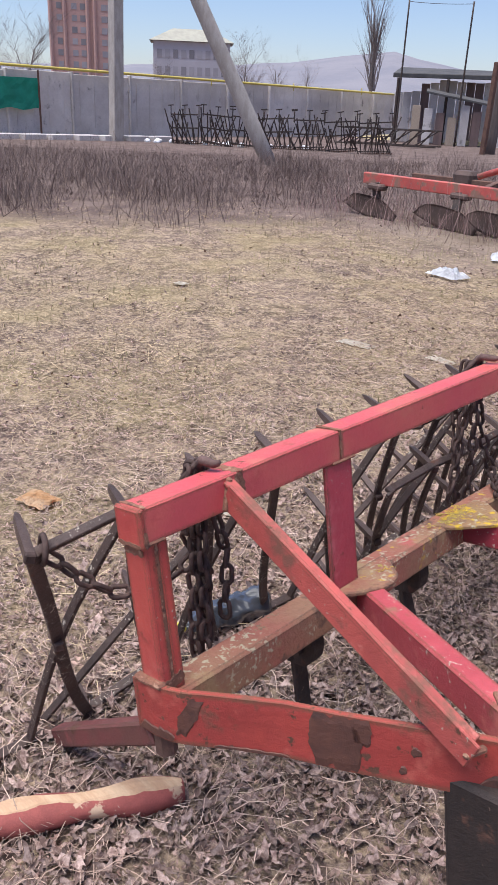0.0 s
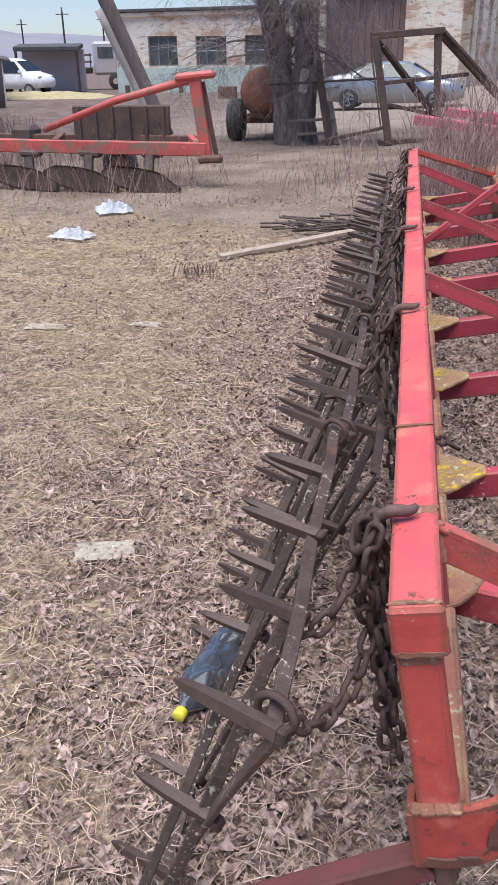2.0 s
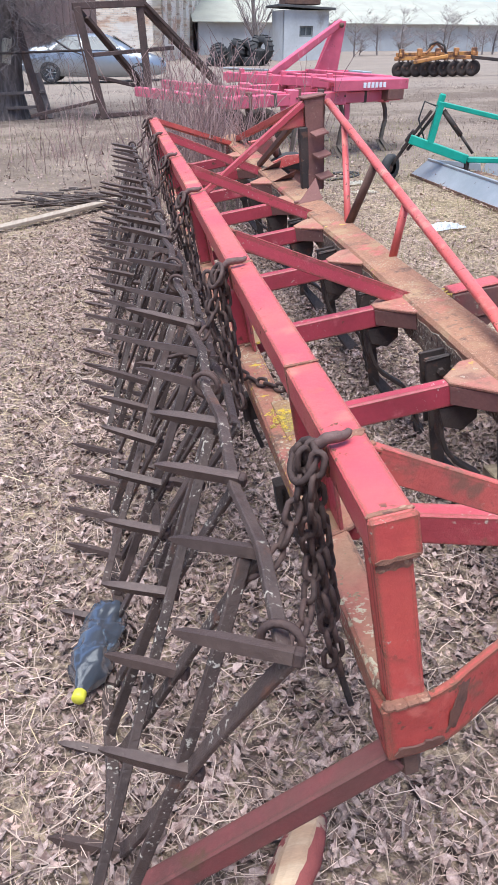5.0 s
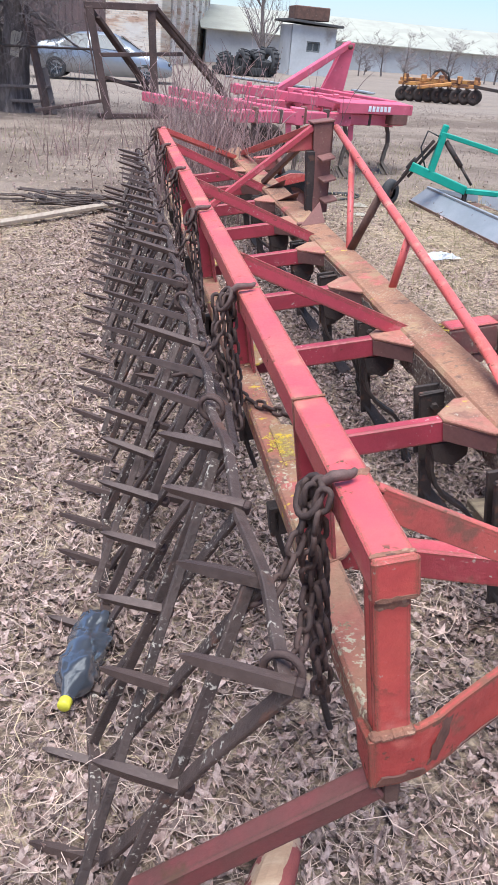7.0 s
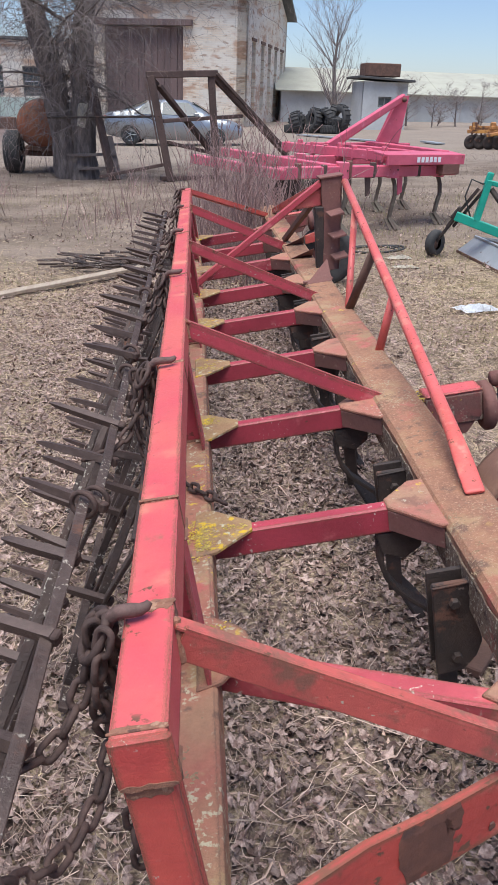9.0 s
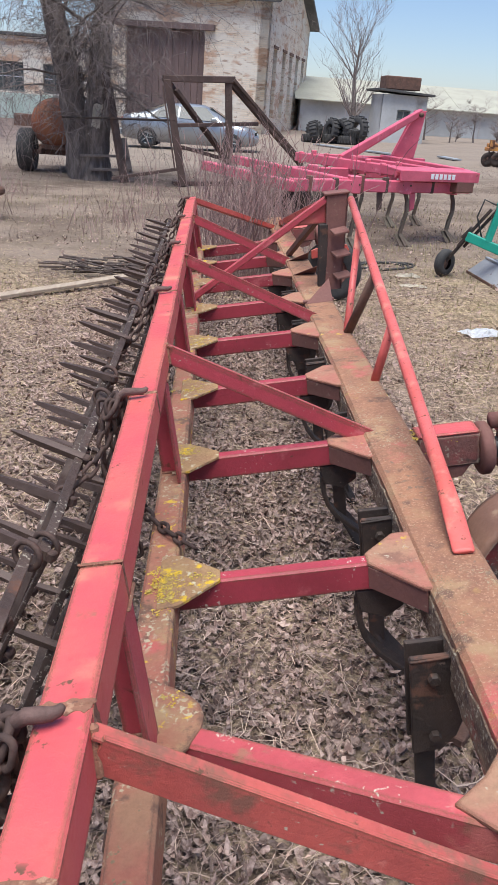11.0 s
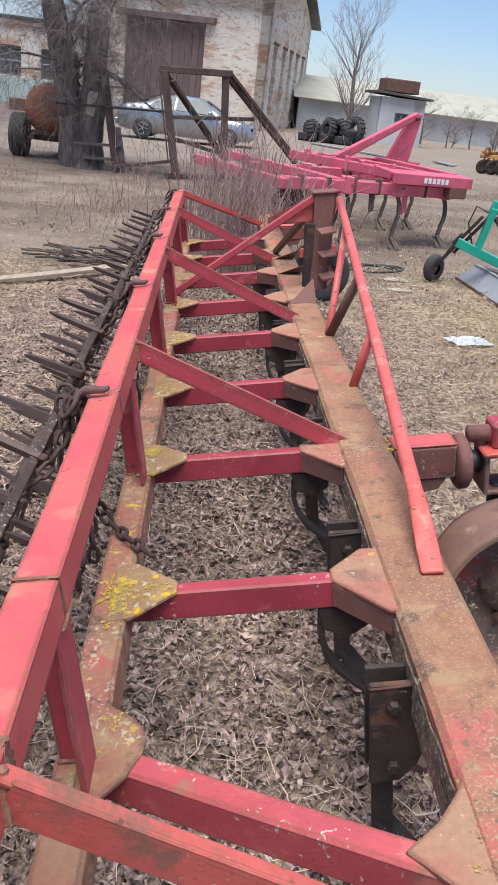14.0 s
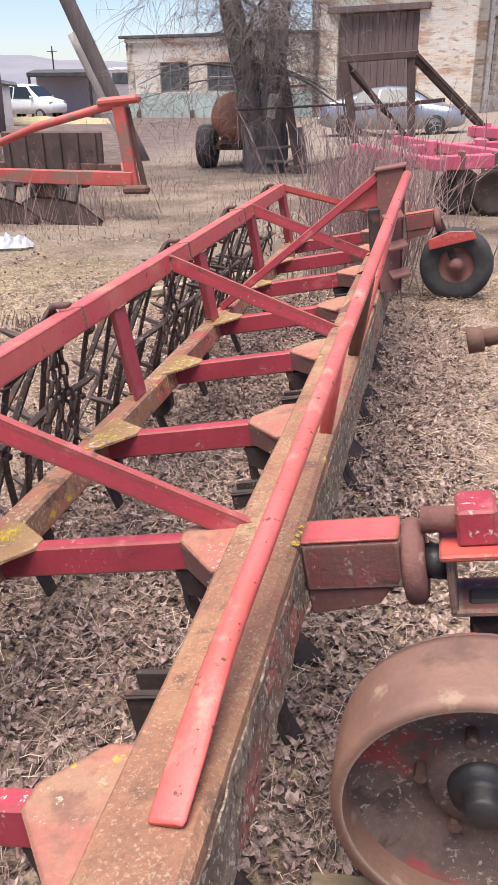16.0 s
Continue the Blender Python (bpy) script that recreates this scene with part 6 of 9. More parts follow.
def harrow_section(y0, top, foot, seed, label, length=0.92, teeth=True, spike=1.0, lift=0.17):
    """One zigzag harrow on edge: a kinked top bar, broad strips slanting down, slim strips crossing them, spikes at the joints.
    top, foot: (x, z) of its upper and lower edge in the machine's frame."""
    rng = random.Random(seed)
    a, c = Vector((top[0], 0, top[1])), Vector((foot[0], 0, foot[1]))
    down = (c - a)
    high = down.length
    down.normalize()
    out = Vector((down.z, 0, -down.x))
    ob = thing("tooth_harrow", LEAN, label, "harrow", "harrow sections")

    def P(u, v, k=0.0):
        return a + Vector((0, y0 + u, 0)) + down * (v * high) + out * k

    n = 4
    gap = length / n
    tops = [gap * i for i in range(n + 1)]

    def slant(u, v):
        return u + 0.19 * v + 0.11 * v * v

    # kinked top bar in short straight lengths
    pts = [P(u + gap * q, (-0.022 if (i + (q > 0)) % 2 else 0.008), 0.0) for i, u in enumerate(tops[:-1]) for q in (0.0, 0.86)] + [P(length + 0.03, 0.0, 0.0)]
    part("top_bar", strip(pts, 0.013, 0.022, out, 0.002), M_HARROW, ob)
    # lower bar resting on the ground
    pts = [P(slant(u, 1.0) - 0.08, 0.985 + (0.03 if i % 2 else -0.02), 0.01) for i, u in enumerate([-0.22] + tops[:-1])]
    part("foot_bar", strip(pts, 0.014, 0.026, out, 0.002), M_HARROW, ob)
    spikes = []
    for i in range(-1, n + 1):
        u0 = gap * i
        vs = [v for v in np.linspace(0, 1.02, 10) if -0.03 <= slant(u0, v) <= length + 0.14]
        if len(vs) < 6:
            continue
        bow = rng.uniform(-0.02, 0.02)
        pts = [P(slant(u0, v) + bow * math.sin(v * 5), v, -0.010 + 0.012 * math.sin(3 * v)) for v in vs]
        part("slant_strip", strip(pts, 0.030, 0.010, out, 0.002), M_HARROW, ob)
        for v in (0.0, 0.46, 0.985):
            if vs[0] - 0.02 <= v <= vs[-1] + 0.02:
                spikes.append((slant(u0, v) + bow * math.sin(v * 5), v))
        # slim bars behind: some nearly upright, the others slanting the opposite way
        u1 = gap * i + 0.01
        if 0 < i:
            if i % 2:
                pts = [P(u1 - 0.10 * math.sin(min(1, v * 1.6) * 1.57) - 0.03 * v, v, 0.012) for v in np.linspace(0.02, 0.98, 7)]
                part("cross_strip", strip(pts, 0.013, 0.022, out, 0.002), M_HARROW, ob)
            top_u = u1 + 0.20 if i % 2 == 0 and teeth else length + 9
            pts = [P(top_u - 0.50 * v, v, 0.014 + 0.03 * v) for v in np.linspace(0.02, 1.0, 6) if top_u - 0.50 * v < length + 0.03]
            if len(pts) > 2:
                part("cross_strip", strip(pts, 0.012, 0.020, out, 0.002), M_HARROW, ob)
    for u, v in spikes:
        if not teeth and rng.random() < 0.5:
            continue
        d = Vector((-0.93, 0.42 + rng.uniform(-0.08, 0.08), lift + 0.05 + rng.uniform(-0.06, 0.06))).normalized()
        o = mesh_part("tooth", TOOTH, M_TOOTH, ob)
        o.matrix_basis = Matrix.Translation(P(u, v, 0.004)) @ d.to_track_quat("Z", "X").to_matrix().to_4x4() @ pose(0, 0, 0, 0, 0, rng.uniform(-20, 20)) @ Matrix.Diagonal((1.0, 1.0, spike * rng.uniform(0.88, 1.06), 1))
        n_ = mesh_part("nut", NUT, M_CHAIN, ob)
        n_.matrix_basis = o.matrix_basis.copy()
    # coupling rings at the upper corners
    for u in (0.03, length - 0.02) if teeth else ():
        s = Soup()
        s.tube([P(u + 0.012 * math.cos(w), 0.026 * math.sin(w) / high + 0.004, 0.026 * math.cos(w)) for w in np.linspace(0, 2 * math.pi, 16)[:-1]], 0.0065, 6, closed=True)
        s.part("ring", M_CHAIN, ob)
    return ob


LABEL = "dark rusty spike-tooth harrow section leaning on edge"
for k, (y0, tx, tz, fx) in enumerate(((-0.106, -0.186, 0.774, -0.575), (0.86, -0.178, 0.735, -0.55), (1.90, -0.175, 0.75, -0.53), (2.93, -0.19, 0.72, -0.54), (3.95, -0.19, 0.71, -0.53), (4.95, -0.20, 0.70, -0.53))):
    harrow_section(y0, (tx, tz), (fx, floor_m(fx, y0 + 0.5) + 0.015), 20 + k, LABEL, spike=1.0 if k == 0 else 1.28, lift=0.17 if k == 0 else 0.27)
    if k == 0:
        continue
    harrow_section(y0 + (0.17, 0.10, -0.08, 0.12, 0.05, 0.1)[k], (tx + 0.05, tz - 0.16), (fx + 0.13, floor_m(fx + 0.13, y0 + 0.5) + 0.02), 60 + k, "dark rusty harrow section stacked behind another one", teeth=False)
# ---- the pink chisel plough beyond the cultivator ----
def pink_plough():
    ob = thing("chisel_plough", Matrix.Identity(4), "bright pink-red chisel plough with curved tines on a heavy frame", "plough")
    g = 0.1
    for p, q, w in (((0.82, 8.5, 0.77), (3.22, 9.85, 0.77), 0.13), ((0.55, 10.0, 0.78), (3.25, 11.5, 0.80), 0.12), ((-0.1, 10.15, 0.79), (0.86, 8.3, 0.77), 0.11),
                    ((0.3, 11.2, 0.82), (1.5, 8.85, 0.80), 0.11), ((1.22, 11.65, 0.90), (2.36, 9.9, 0.90), 0.12), ((1.9, 12.0, 0.90), (2.9, 10.1, 0.90), 0.12), ((1.2, 11.6, 0.90), (3.3, 12.6, 0.90), 0.11), ((2.6, 12.3, 0.92), (3.2, 10.2, 0.92), 0.12)):
        part("frame_beam", bar(p, q, w, w, ch=0.01, cuts=3, wob=0.004), M_PINK, ob)
    part("deck_plate", plate([(2.18, 9.12, 0.965), (3.28, 9.70, 0.965), (3.32, 10.35, 0.965), (2.15, 9.75, 0.965)], (0, 0, -0.03), ch=0.006), M_PINK, ob)
    part("side_plate", bar((2.18, 9.11, 0.905), (3.29, 9.69, 0.905), 0.03, 0.12, ch=0.006), M_PINK, ob, "pink side plate with pale lettering")
    for i in range(6):
        c = Vector((2.58, 9.32, 0.905)) + Vector((0.882, 0.46, 0)) * 0.068 * i + Vector((0.471, -0.882, 0)) * 0.023
        part("letter_bar", bar(c, c + Vector((0.882, 0.46, 0)) * 0.046, 0.006, 0.06, ch=0.001), M_FOIL, ob)
    part("end_block", bar((2.95, 9.58, 0.79), (3.2, 9.72, 0.79), 0.16, 0.13, ch=0.01), M_TOWER, ob)
    # headstock
    tip = Vector((3.13, 12.5, 1.62))
    for a in ((1.75, 11.0, 0.95), (2.0, 11.6, 0.98)):
        part("headstock_stay", bar(a, tip, 0.07, 0.09, ch=0.008), M_PINK, ob)
    b = bmesh.new()
    plate([(2.75, 12.42, 0.96), (3.1, 12.42, 0.96), (3.2, 12.42, 1.64), (3.06, 12.42, 1.64)], (0, 0.03, 0), ch=0.004, bm=b)
    part("headstock_plate", b, M_PINK, ob)
    part("headstock_plate", plate([(2.78, 12.62, 0.96), (3.13, 12.62, 0.96), (3.2, 12.62, 1.64), (3.06, 12.62, 1.64)], (0, 0.03, 0), ch=0.004), M_PINK, ob)
    Soup().tube([(3.12, 12.36, 1.58), (3.12, 12.72, 1.58)], 0.035, 10).part("pin", M_RUST, ob)
    for i, (x, y) in enumerate(((2.3, 9.33), (2.98, 9.74), (2.9, 11.2), (2.48, 11.0), (1.62, 8.95), (1.3, 10.4), (2.0, 10.75), (0.75, 10.1))):
        z1 = 0.74
        h = zg(x, y)
        pts = [(x, y, z1), (x + 0.05, y, z1 - 0.13), (x + 0.06, y - 0.02, z1 - 0.26), (x + 0.035, y - 0.03, (z1 + h) / 2 - 0.04), (x + 0.01, y - 0.04, h + 0.12), (x + 0.09, y - 0.14, h - 0.02)]
        b = bmesh.new()
        for p, q in zip(pts, pts[1:]):
            bar(p, q, 0.04, 0.065, up=(0, 1, 0), ch=0.004, bm=b)
        t = part("tine", b, M_SHANK, ob, "dull steel curved tine")
        part("share", plate([(x - 0.05, y - 0.02, h + 0.10), (x + 0.05, y - 0.02, h + 0.10), (x + 0.16, y - 0.14, h - 0.02), (x + 0.0, y - 0.16, h - 0.02)], (0, 0.004, 0.012), ch=0.001), M_SHANK, t)
        part("tine_clamp", box((x - 0.07, y - 0.09, z1 - 0.05), (x + 0.07, y + 0.09, z1 + 0.14), 0.008), M_PINK, t)
        for s in (-1, 1):
            Soup().tube([(x + 0.05 * s, y - 0.10, z1 + 0.05), (x + 0.05 * s, y + 0.10, z1 + 0.05)], 0.012, 6).part("bolt", M_RUST, t, smooth=False)
    for x, y in ((1.1, 10.4), (1.5, 10.2)):
        h = zg(x, y)
        s = Soup()
        s.lathe([(0.0, 0.05), (0.1, 0.035), (0.2, 0.01), (0.27, -0.02), (0.275, -0.024), (0.2, 0.0), (0.1, 0.025), (0.0, 0.04)], 30, (x, y, h + 0.25))
        d = s.part("disc", M_BLACK_IRON, ob, "dark concave disc")
        part("disc_arm", bar((x, y + 0.06, h + 0.25), (x - 0.1, y + 0.25, 0.75), 0.05, 0.03, ch=0.004), M_PINK, ob)
    for k in range(15):
        f = (k + 0.5) / 15
        c = Vector((0.82, 8.5, 0.80)).lerp(Vector((3.22, 9.85, 0.80)), f) if k % 2 else Vector((1.22, 11.65, 0.92)).lerp(Vector((2.36, 9.9, 0.92)), f)
        part("coupling_lug", box(c + Vector((-0.035, -0.075, -0.10)), c + Vector((0.035, 0.0, 0.055 + 0.02 * (k % 3))), 0.008), (M_PINK, M_TOWER, M_PINK, M_RACK)[k % 4], ob)
    for k in range(4):
        c = Vector((1.05 + 0.45 * k, 8.62 + 0.25 * k, 0.70))
        part("hanging_bracket", plate([c + Vector((-0.03, -0.03, 0.0)), c + Vector((0.05, 0.0, 0.0)), c + Vector((0.06, 0.0, -0.18)), c + Vector((0.0, -0.02, -0.22))], (0.01, 0.05, 0), ch=0.006), (M_RACK, M_PINK)[k % 2], ob)
    return ob


pink_plough()


# ---- red mouldboard plough on the other side of the field ----
def red_plough():
    ob = thing("mouldboard_plough", Matrix.Identity(4), "orange-red mouldboard plough with dark shares, parked in dry weeds", "plough")
    part("main_beam", bar((-7.3, 10.4, 0.47), (-2.85, 10.2, 0.42), 0.12, 0.175, ch=0.012, cuts=10, wob=0.004), M_PLOUGH_RED, ob)
    part("rear_beam", bar((-6.9, 11.2, 0.5), (-3.2, 11.0, 0.48), 0.1, 0.1, ch=0.01), M_RUST, ob)
    part("mast", bar((-2.86, 10.2, 0.33), (-2.98, 10.2, 1.27), 0.15, 0.09, up=(0, 1, 0), ch=0.008), M_PLOUGH_RED, ob)
    part("mast_side", bar((-2.74, 10.27, 0.33), (-2.90, 10.26, 1.25), 0.06, 0.05, up=(0, 1, 0), ch=0.004), M_RUST, ob)
    Soup().tube([(-3.0, 10.2, 1.29), (-4.1, 10.22, 1.03), (-5.2, 10.3, 0.66)], [0.055, 0.048, 0.045], 12).part("stay_tube", M_PLOUGH_RED, ob)
    part("mast_head", bar((-3.24, 10.2, 1.30), (-2.70, 10.2, 1.345), 0.16, 0.10, ch=0.035, cuts=4, wob=0.008), M_PLOUGH_RED, ob, "dark red rounded cap of the mast")
    part("cross_beam", bar((-2.95, 10.2, 0.44), (-3.3, 11.05, 0.5), 0.09, 0.09, ch=0.008), M_PLOUGH_RED, ob)
    part("cross_beam", bar((-5.1, 10.3, 0.47), (-5.3, 11.15, 0.52), 0.09, 0.09, ch=0.008), M_RUST, ob)
    # dark ribbed panel behind the beam, with a lower lump further along
    panel = part("rear_panel", box((-5.05, 11.0, 0.36), (-3.58, 11.07, 0.94), 0.02), M_RACK, ob, "dark grimy upright panel")
    for k in range(6):
        part("rib", bar((-4.95 + 0.255 * k, 10.985, 0.38), (-4.95 + 0.255 * k, 10.985, 0.93), 0.05, 0.03, up=(0, 1, 0), ch=0.008), M_RACK, panel)
    part("rear_box", box((-6.1, 11.05, 0.42), (-5.72, 11.4, 0.66), 0.06), M_RACK, ob, "dark dented box")
    part("drawbar_hook", bar((-2.95, 10.12, 0.30), (-2.62, 10.1, 0.31), 0.12, 0.10, ch=0.03, cuts=4, wob=0.012), M_RUST, ob, "rusty coupling under the mast")
    for i, (x, y) in enumerate(((-6.98, 10.15), (-5.45, 9.95), (-4.55, 9.85), (-3.66, 9.75))):
        h = zg(x, y)
        b = bmesh.new()
        n, rise = 14, 7
        grid = []
        for j in range(rise + 1):
            row = []
            for k in range(n + 1):
                u, v = k / n, j / rise
                low = 0.17 * max(0.0, 1 - u / 0.5) ** 1.3
                top = 0.17 + 0.15 * math.sin(math.pi * min(1.0, 0.30 + 0.72 * u)) ** 0.8 - 0.10 * max(0.0, u - 0.75) / 0.25 - 0.06 * max(0.0, 1 - u / 0.12)
                z = low + (top - low) * v
                bow = 0.13 * (1 - v) ** 2 + 0.05 * math.sin(2.6 * v) * u
                row.append(b.verts.new((x - 0.66 + 1.22 * u + 0.02 * noise.noise(Vector((i, v * 3, u * 5))), y + 0.26 * (1 - u) - bow, h - 0.01 + z)))
            grid.append(row)
        for j in range(rise):
            for k in range(n):
                b.faces.new((grid[j][k], grid[j][k + 1], grid[j + 1][k + 1], grid[j + 1][k]))
        bmesh.ops.solidify(b, geom=list(b.faces), thickness=0.015)
        part("mouldboard", b, M_RACK, ob, "dark rusty curved mouldboard", smooth=True)
        part("plough_leg", bar((x + 0.05, y + 0.14, h + 0.10), (x - 0.02, 10.3, 0.42), 0.13, 0.07, up=(0, 1, 0), ch=0.012), M_BLACK_IRON, ob)
        part("leg_clamp", bar((x - 0.14, 10.3, 0.36), (x + 0.16, 10.3, 0.35), 0.20, 0.10, ch=0.03), M_RACK, ob, "rusty clamp under the beam")
    wheel_at = (-4.25, 10.65, zg(-4.25, 10.65) + 0.26)
    w = Soup().lathe([(0.16, -0.05), (0.22, -0.07), (0.26, -0.04), (0.265, 0), (0.26, 0.04), (0.22, 0.07), (0.16, 0.05)], 28, wheel_at).part("wheel", M_RUBBER, ob, "dark land wheel")
    Soup().lathe([(0.17, 0), (0.05, -0.03), (0.0, -0.05)], 20, wheel_at).part("rim", M_RUST, w)
    return ob


red_plough()


# ---- rusty A-frame rack behind the cultivator ----
def rack():
    ob = thing("rusty_frame_rack", Matrix.Identity(4), "tall brown rusty steel frame of angle iron, standing in weeds", "rack")
    L0, L1 = (-0.55, 15.7, -0.02), (-0.92, 15.7, 1.86)
    R0, R1 = (0.36, 16.1, 0.0), (0.22, 16.1, 1.95)
    for p, q, w in ((L0, L1, 0.14), (R0, R1, 0.14)):
        part("upright", bar(p, q, w, w * 0.8, up=(0, 1, 0), ch=0.01, cuts=4, wob=0.006), M_RACK, ob)
    part("head_beam", bar((-1.0, 15.7, 1.87), (0.34, 16.1, 1.95), 0.11, 0.12, ch=0.012), M_RACK, ob)
    for p, q, w in (((-0.9, 15.75, 1.82), (0.35, 17.2, 0.35), 0.10), ((0.25, 16.1, 1.9), (1.85, 17.0, 0.45), 0.12), ((0.32, 16.05, 1.95), (1.75, 16.6, 0.62), 0.08), ((-0.75, 15.7, 1.7), (0.2, 16.4, 0.6), 0.09), ((-0.7, 15.7, 1.08), (0.85, 16.4, 1.2), 0.10), ((-0.6, 15.7, 0.7), (0.4, 16.6, 0.45), 0.09)):
        part("brace", bar(p, q, w, w * 0.7, ch=0.008), M_RACK, ob)
    part("drawbar", bar((-0.55, 15.7, 0.32), (-1.9, 15.4, 0.06), 0.05, 0.06, ch=0.006), M_RACK, ob)
    part("prop", bar((-1.0, 15.68, 1.75), (-0.72, 15.6, 0.3), 0.03, 0.03, up=(0, 1, 0), ch=0.003), M_RACK, ob)
    part("foot_beam", bar((-0.75, 15.7, 0.03), (0.6, 16.3, 0.06), 0.1, 0.08, ch=0.01), M_RACK, ob)
    Soup().tube([(-2.9, 15.9, 1.07), (-0.75, 15.66, 1.16)], 0.02, 8).part("pipe", M_BLACK_IRON, ob, "dark pipe pushed through the frame")
    return ob


rack()


# ---- green implement, sheet trough, film ----
def green_mower():
    ob = thing("green_implement", Matrix.Identity(4), "teal green folded implement arm on a small wheel", "implement")
    w = Vector((2.33, 7.32, zg(2.33, 7.3) + 0.135))
    s = Soup()
    s.lathe([(0.06, -0.035), (0.11, -0.045), (0.135, -0.02), (0.135, 0.02), (0.11, 0.045), (0.06, 0.035)], 26, (0, 0, 0))
    wheel = s.part("wheel", M_RUBBER, ob, "small black wheel")
    wheel.matrix_basis = Matrix.Translation(w) @ pose(0, 0, 0, 0, 0, 40)
    hub = Soup().lathe([(0.065, 0.0), (0.03, -0.02), (0.0, -0.03)], 18).part("rim", M_RUST, wheel)
    apex = Vector((2.70, 7.05, 0.86))
    part("fork", bar(w, w + Vector((0.16, -0.12, 0.30)), 0.03, 0.03, ch=0.004), M_BLACK_IRON, ob)
    for k in (-0.03, 0.03):
        part("fork_arm", bar(w + Vector((0.1 + k, -0.1, 0.18)), apex + Vector((-0.06 + k, 0.0, -0.06)), 0.016, 0.03, ch=0.004), M_BLACK_IRON, ob)
    part("fork_collar", bar(w + Vector((0.11, -0.1, 0.26)), w + Vector((0.18, -0.13, 0.37)), 0.08, 0.05, ch=0.01), M_BLACK_IRON, ob)
    Soup().tube([apex + Vector((-0.05, 0, -0.02)), apex + Vector((-0.16, 0.03, 0.02)), apex + Vector((-0.20, 0.04, -0.14)), (2.58, 7.08, 0.52)], 0.008, 6).part("hydraulic_hose", M_RUBBER, ob)
    part("green_arm", bar(apex + Vector((0, 0, 0.02)), (2.63, 7.06, 0.50), 0.085, 0.06, ch=0.006), M_GREEN, ob)
    part("pivot_lug", bar(apex + Vector((-0.02, 0.0, -0.03)), apex + Vector((0.01, 0.0, 0.09)), 0.06, 0.05, up=(0, 1, 0), ch=0.012), M_GREEN, ob)
    part("green_arm", bar((2.44, 7.12, 0.535), (2.98, 6.92, 0.36), 0.06, 0.085, ch=0.006), M_GREEN, ob)
    part("green_arm", bar((2.98, 6.92, 0.36), (3.6, 6.75, 0.36), 0.08, 0.05, ch=0.006), M_GREEN, ob)
    part("green_boom", bar(apex, (4.4, 6.55, 0.50), 0.055, 0.045, ch=0.006), M_GREEN, ob)
    Soup().tube([apex + Vector((0.03, 0, -0.06)), (2.90, 6.96, 0.58)], 0.026, 10).part("damper", M_BLACK_IRON, ob, "dark hydraulic ram")
    Soup().tube([(2.90, 6.96, 0.58), (3.02, 6.9, 0.42)], 0.014, 10).part("ram_rod", M_BLACK_IRON, ob)
    part("green_frame", bar((3.6, 6.75, 0.36), (4.3, 6.6, zg(4.3, 6.6) + 0.03), 0.07, 0.06, ch=0.006), M_GREEN, ob)
    part("stand_leg", bar((2.98, 6.92, 0.36), (2.98, 6.92, zg(2.98, 6.92)), 0.04, 0.04, up=(1, 0, 0), ch=0.004), M_BLACK_IRON, ob)
    tr = thing("sheet_metal_trough", Matrix.Identity(4), "pale grey sheet-metal trough lying on the ground", "trough")
    a, c = on(2.63, 7.5), on(2.745, 4.95)
    al = (c - a).normalized()
    out = Vector((-al.y, al.x, 0))
    up = Vector((0, 0, 1))
    slope = out * 0.13 + up * 0.19 + al * 0.12
    part("side", plate([a + up * 0.03, c + up * 0.03, c + slope, a + slope], out * 0.006 - up * 0.008, ch=0.002), M_SHEET, tr, "sloping pale sheet side")
    part("lip", plate([a - out * 0.01, c - out * 0.01, c - out * 0.01 + up * 0.035, a - out * 0.01 + up * 0.035], out * 0.012, ch=0.002), M_RUST, tr, "dark folded lower edge")
    part("rim", bar(a + slope, c + slope, 0.03, 0.02, ch=0.003), M_SHEET, tr)
    part("floor", plate([a + out * 0.02 + up * 0.01, c + out * 0.02 + up * 0.01, c + out * 0.8 + up * 0.035, a + out * 0.8 + up * 0.035], (0, 0, 0.006), ch=0.001), M_RUST, tr)
    part("side", plate([a + out * 0.8 + up * 0.01, c + out * 0.8 + up * 0.01, c + out * 0.86 + up * 0.15, a + out * 0.86 + up * 0.15], out * 0.012, ch=0.002), M_SHEET, tr)
    part("end", plate([a + up * 0.03, a + out * 0.8 + up * 0.03, a + out * 0.78 + up * 0.12, a + slope], al * 0.012, ch=0.002), M_SHEET, tr)
    hose = thing("black_hose", Matrix.Identity(4), "black hose lying in loops on the ground", "hose")
    s = Soup()
    s.tube([on(1.75 + 0.28 * math.cos(w_) + 0.06 * w_ / 6, 7.75 + 0.2 * math.sin(w_ * 1.03), 0.012) for w_ in np.linspace(0, 14, 60)], 0.012, 6)
    s.part("hose", M_RUBBER, hose)


green_mower()


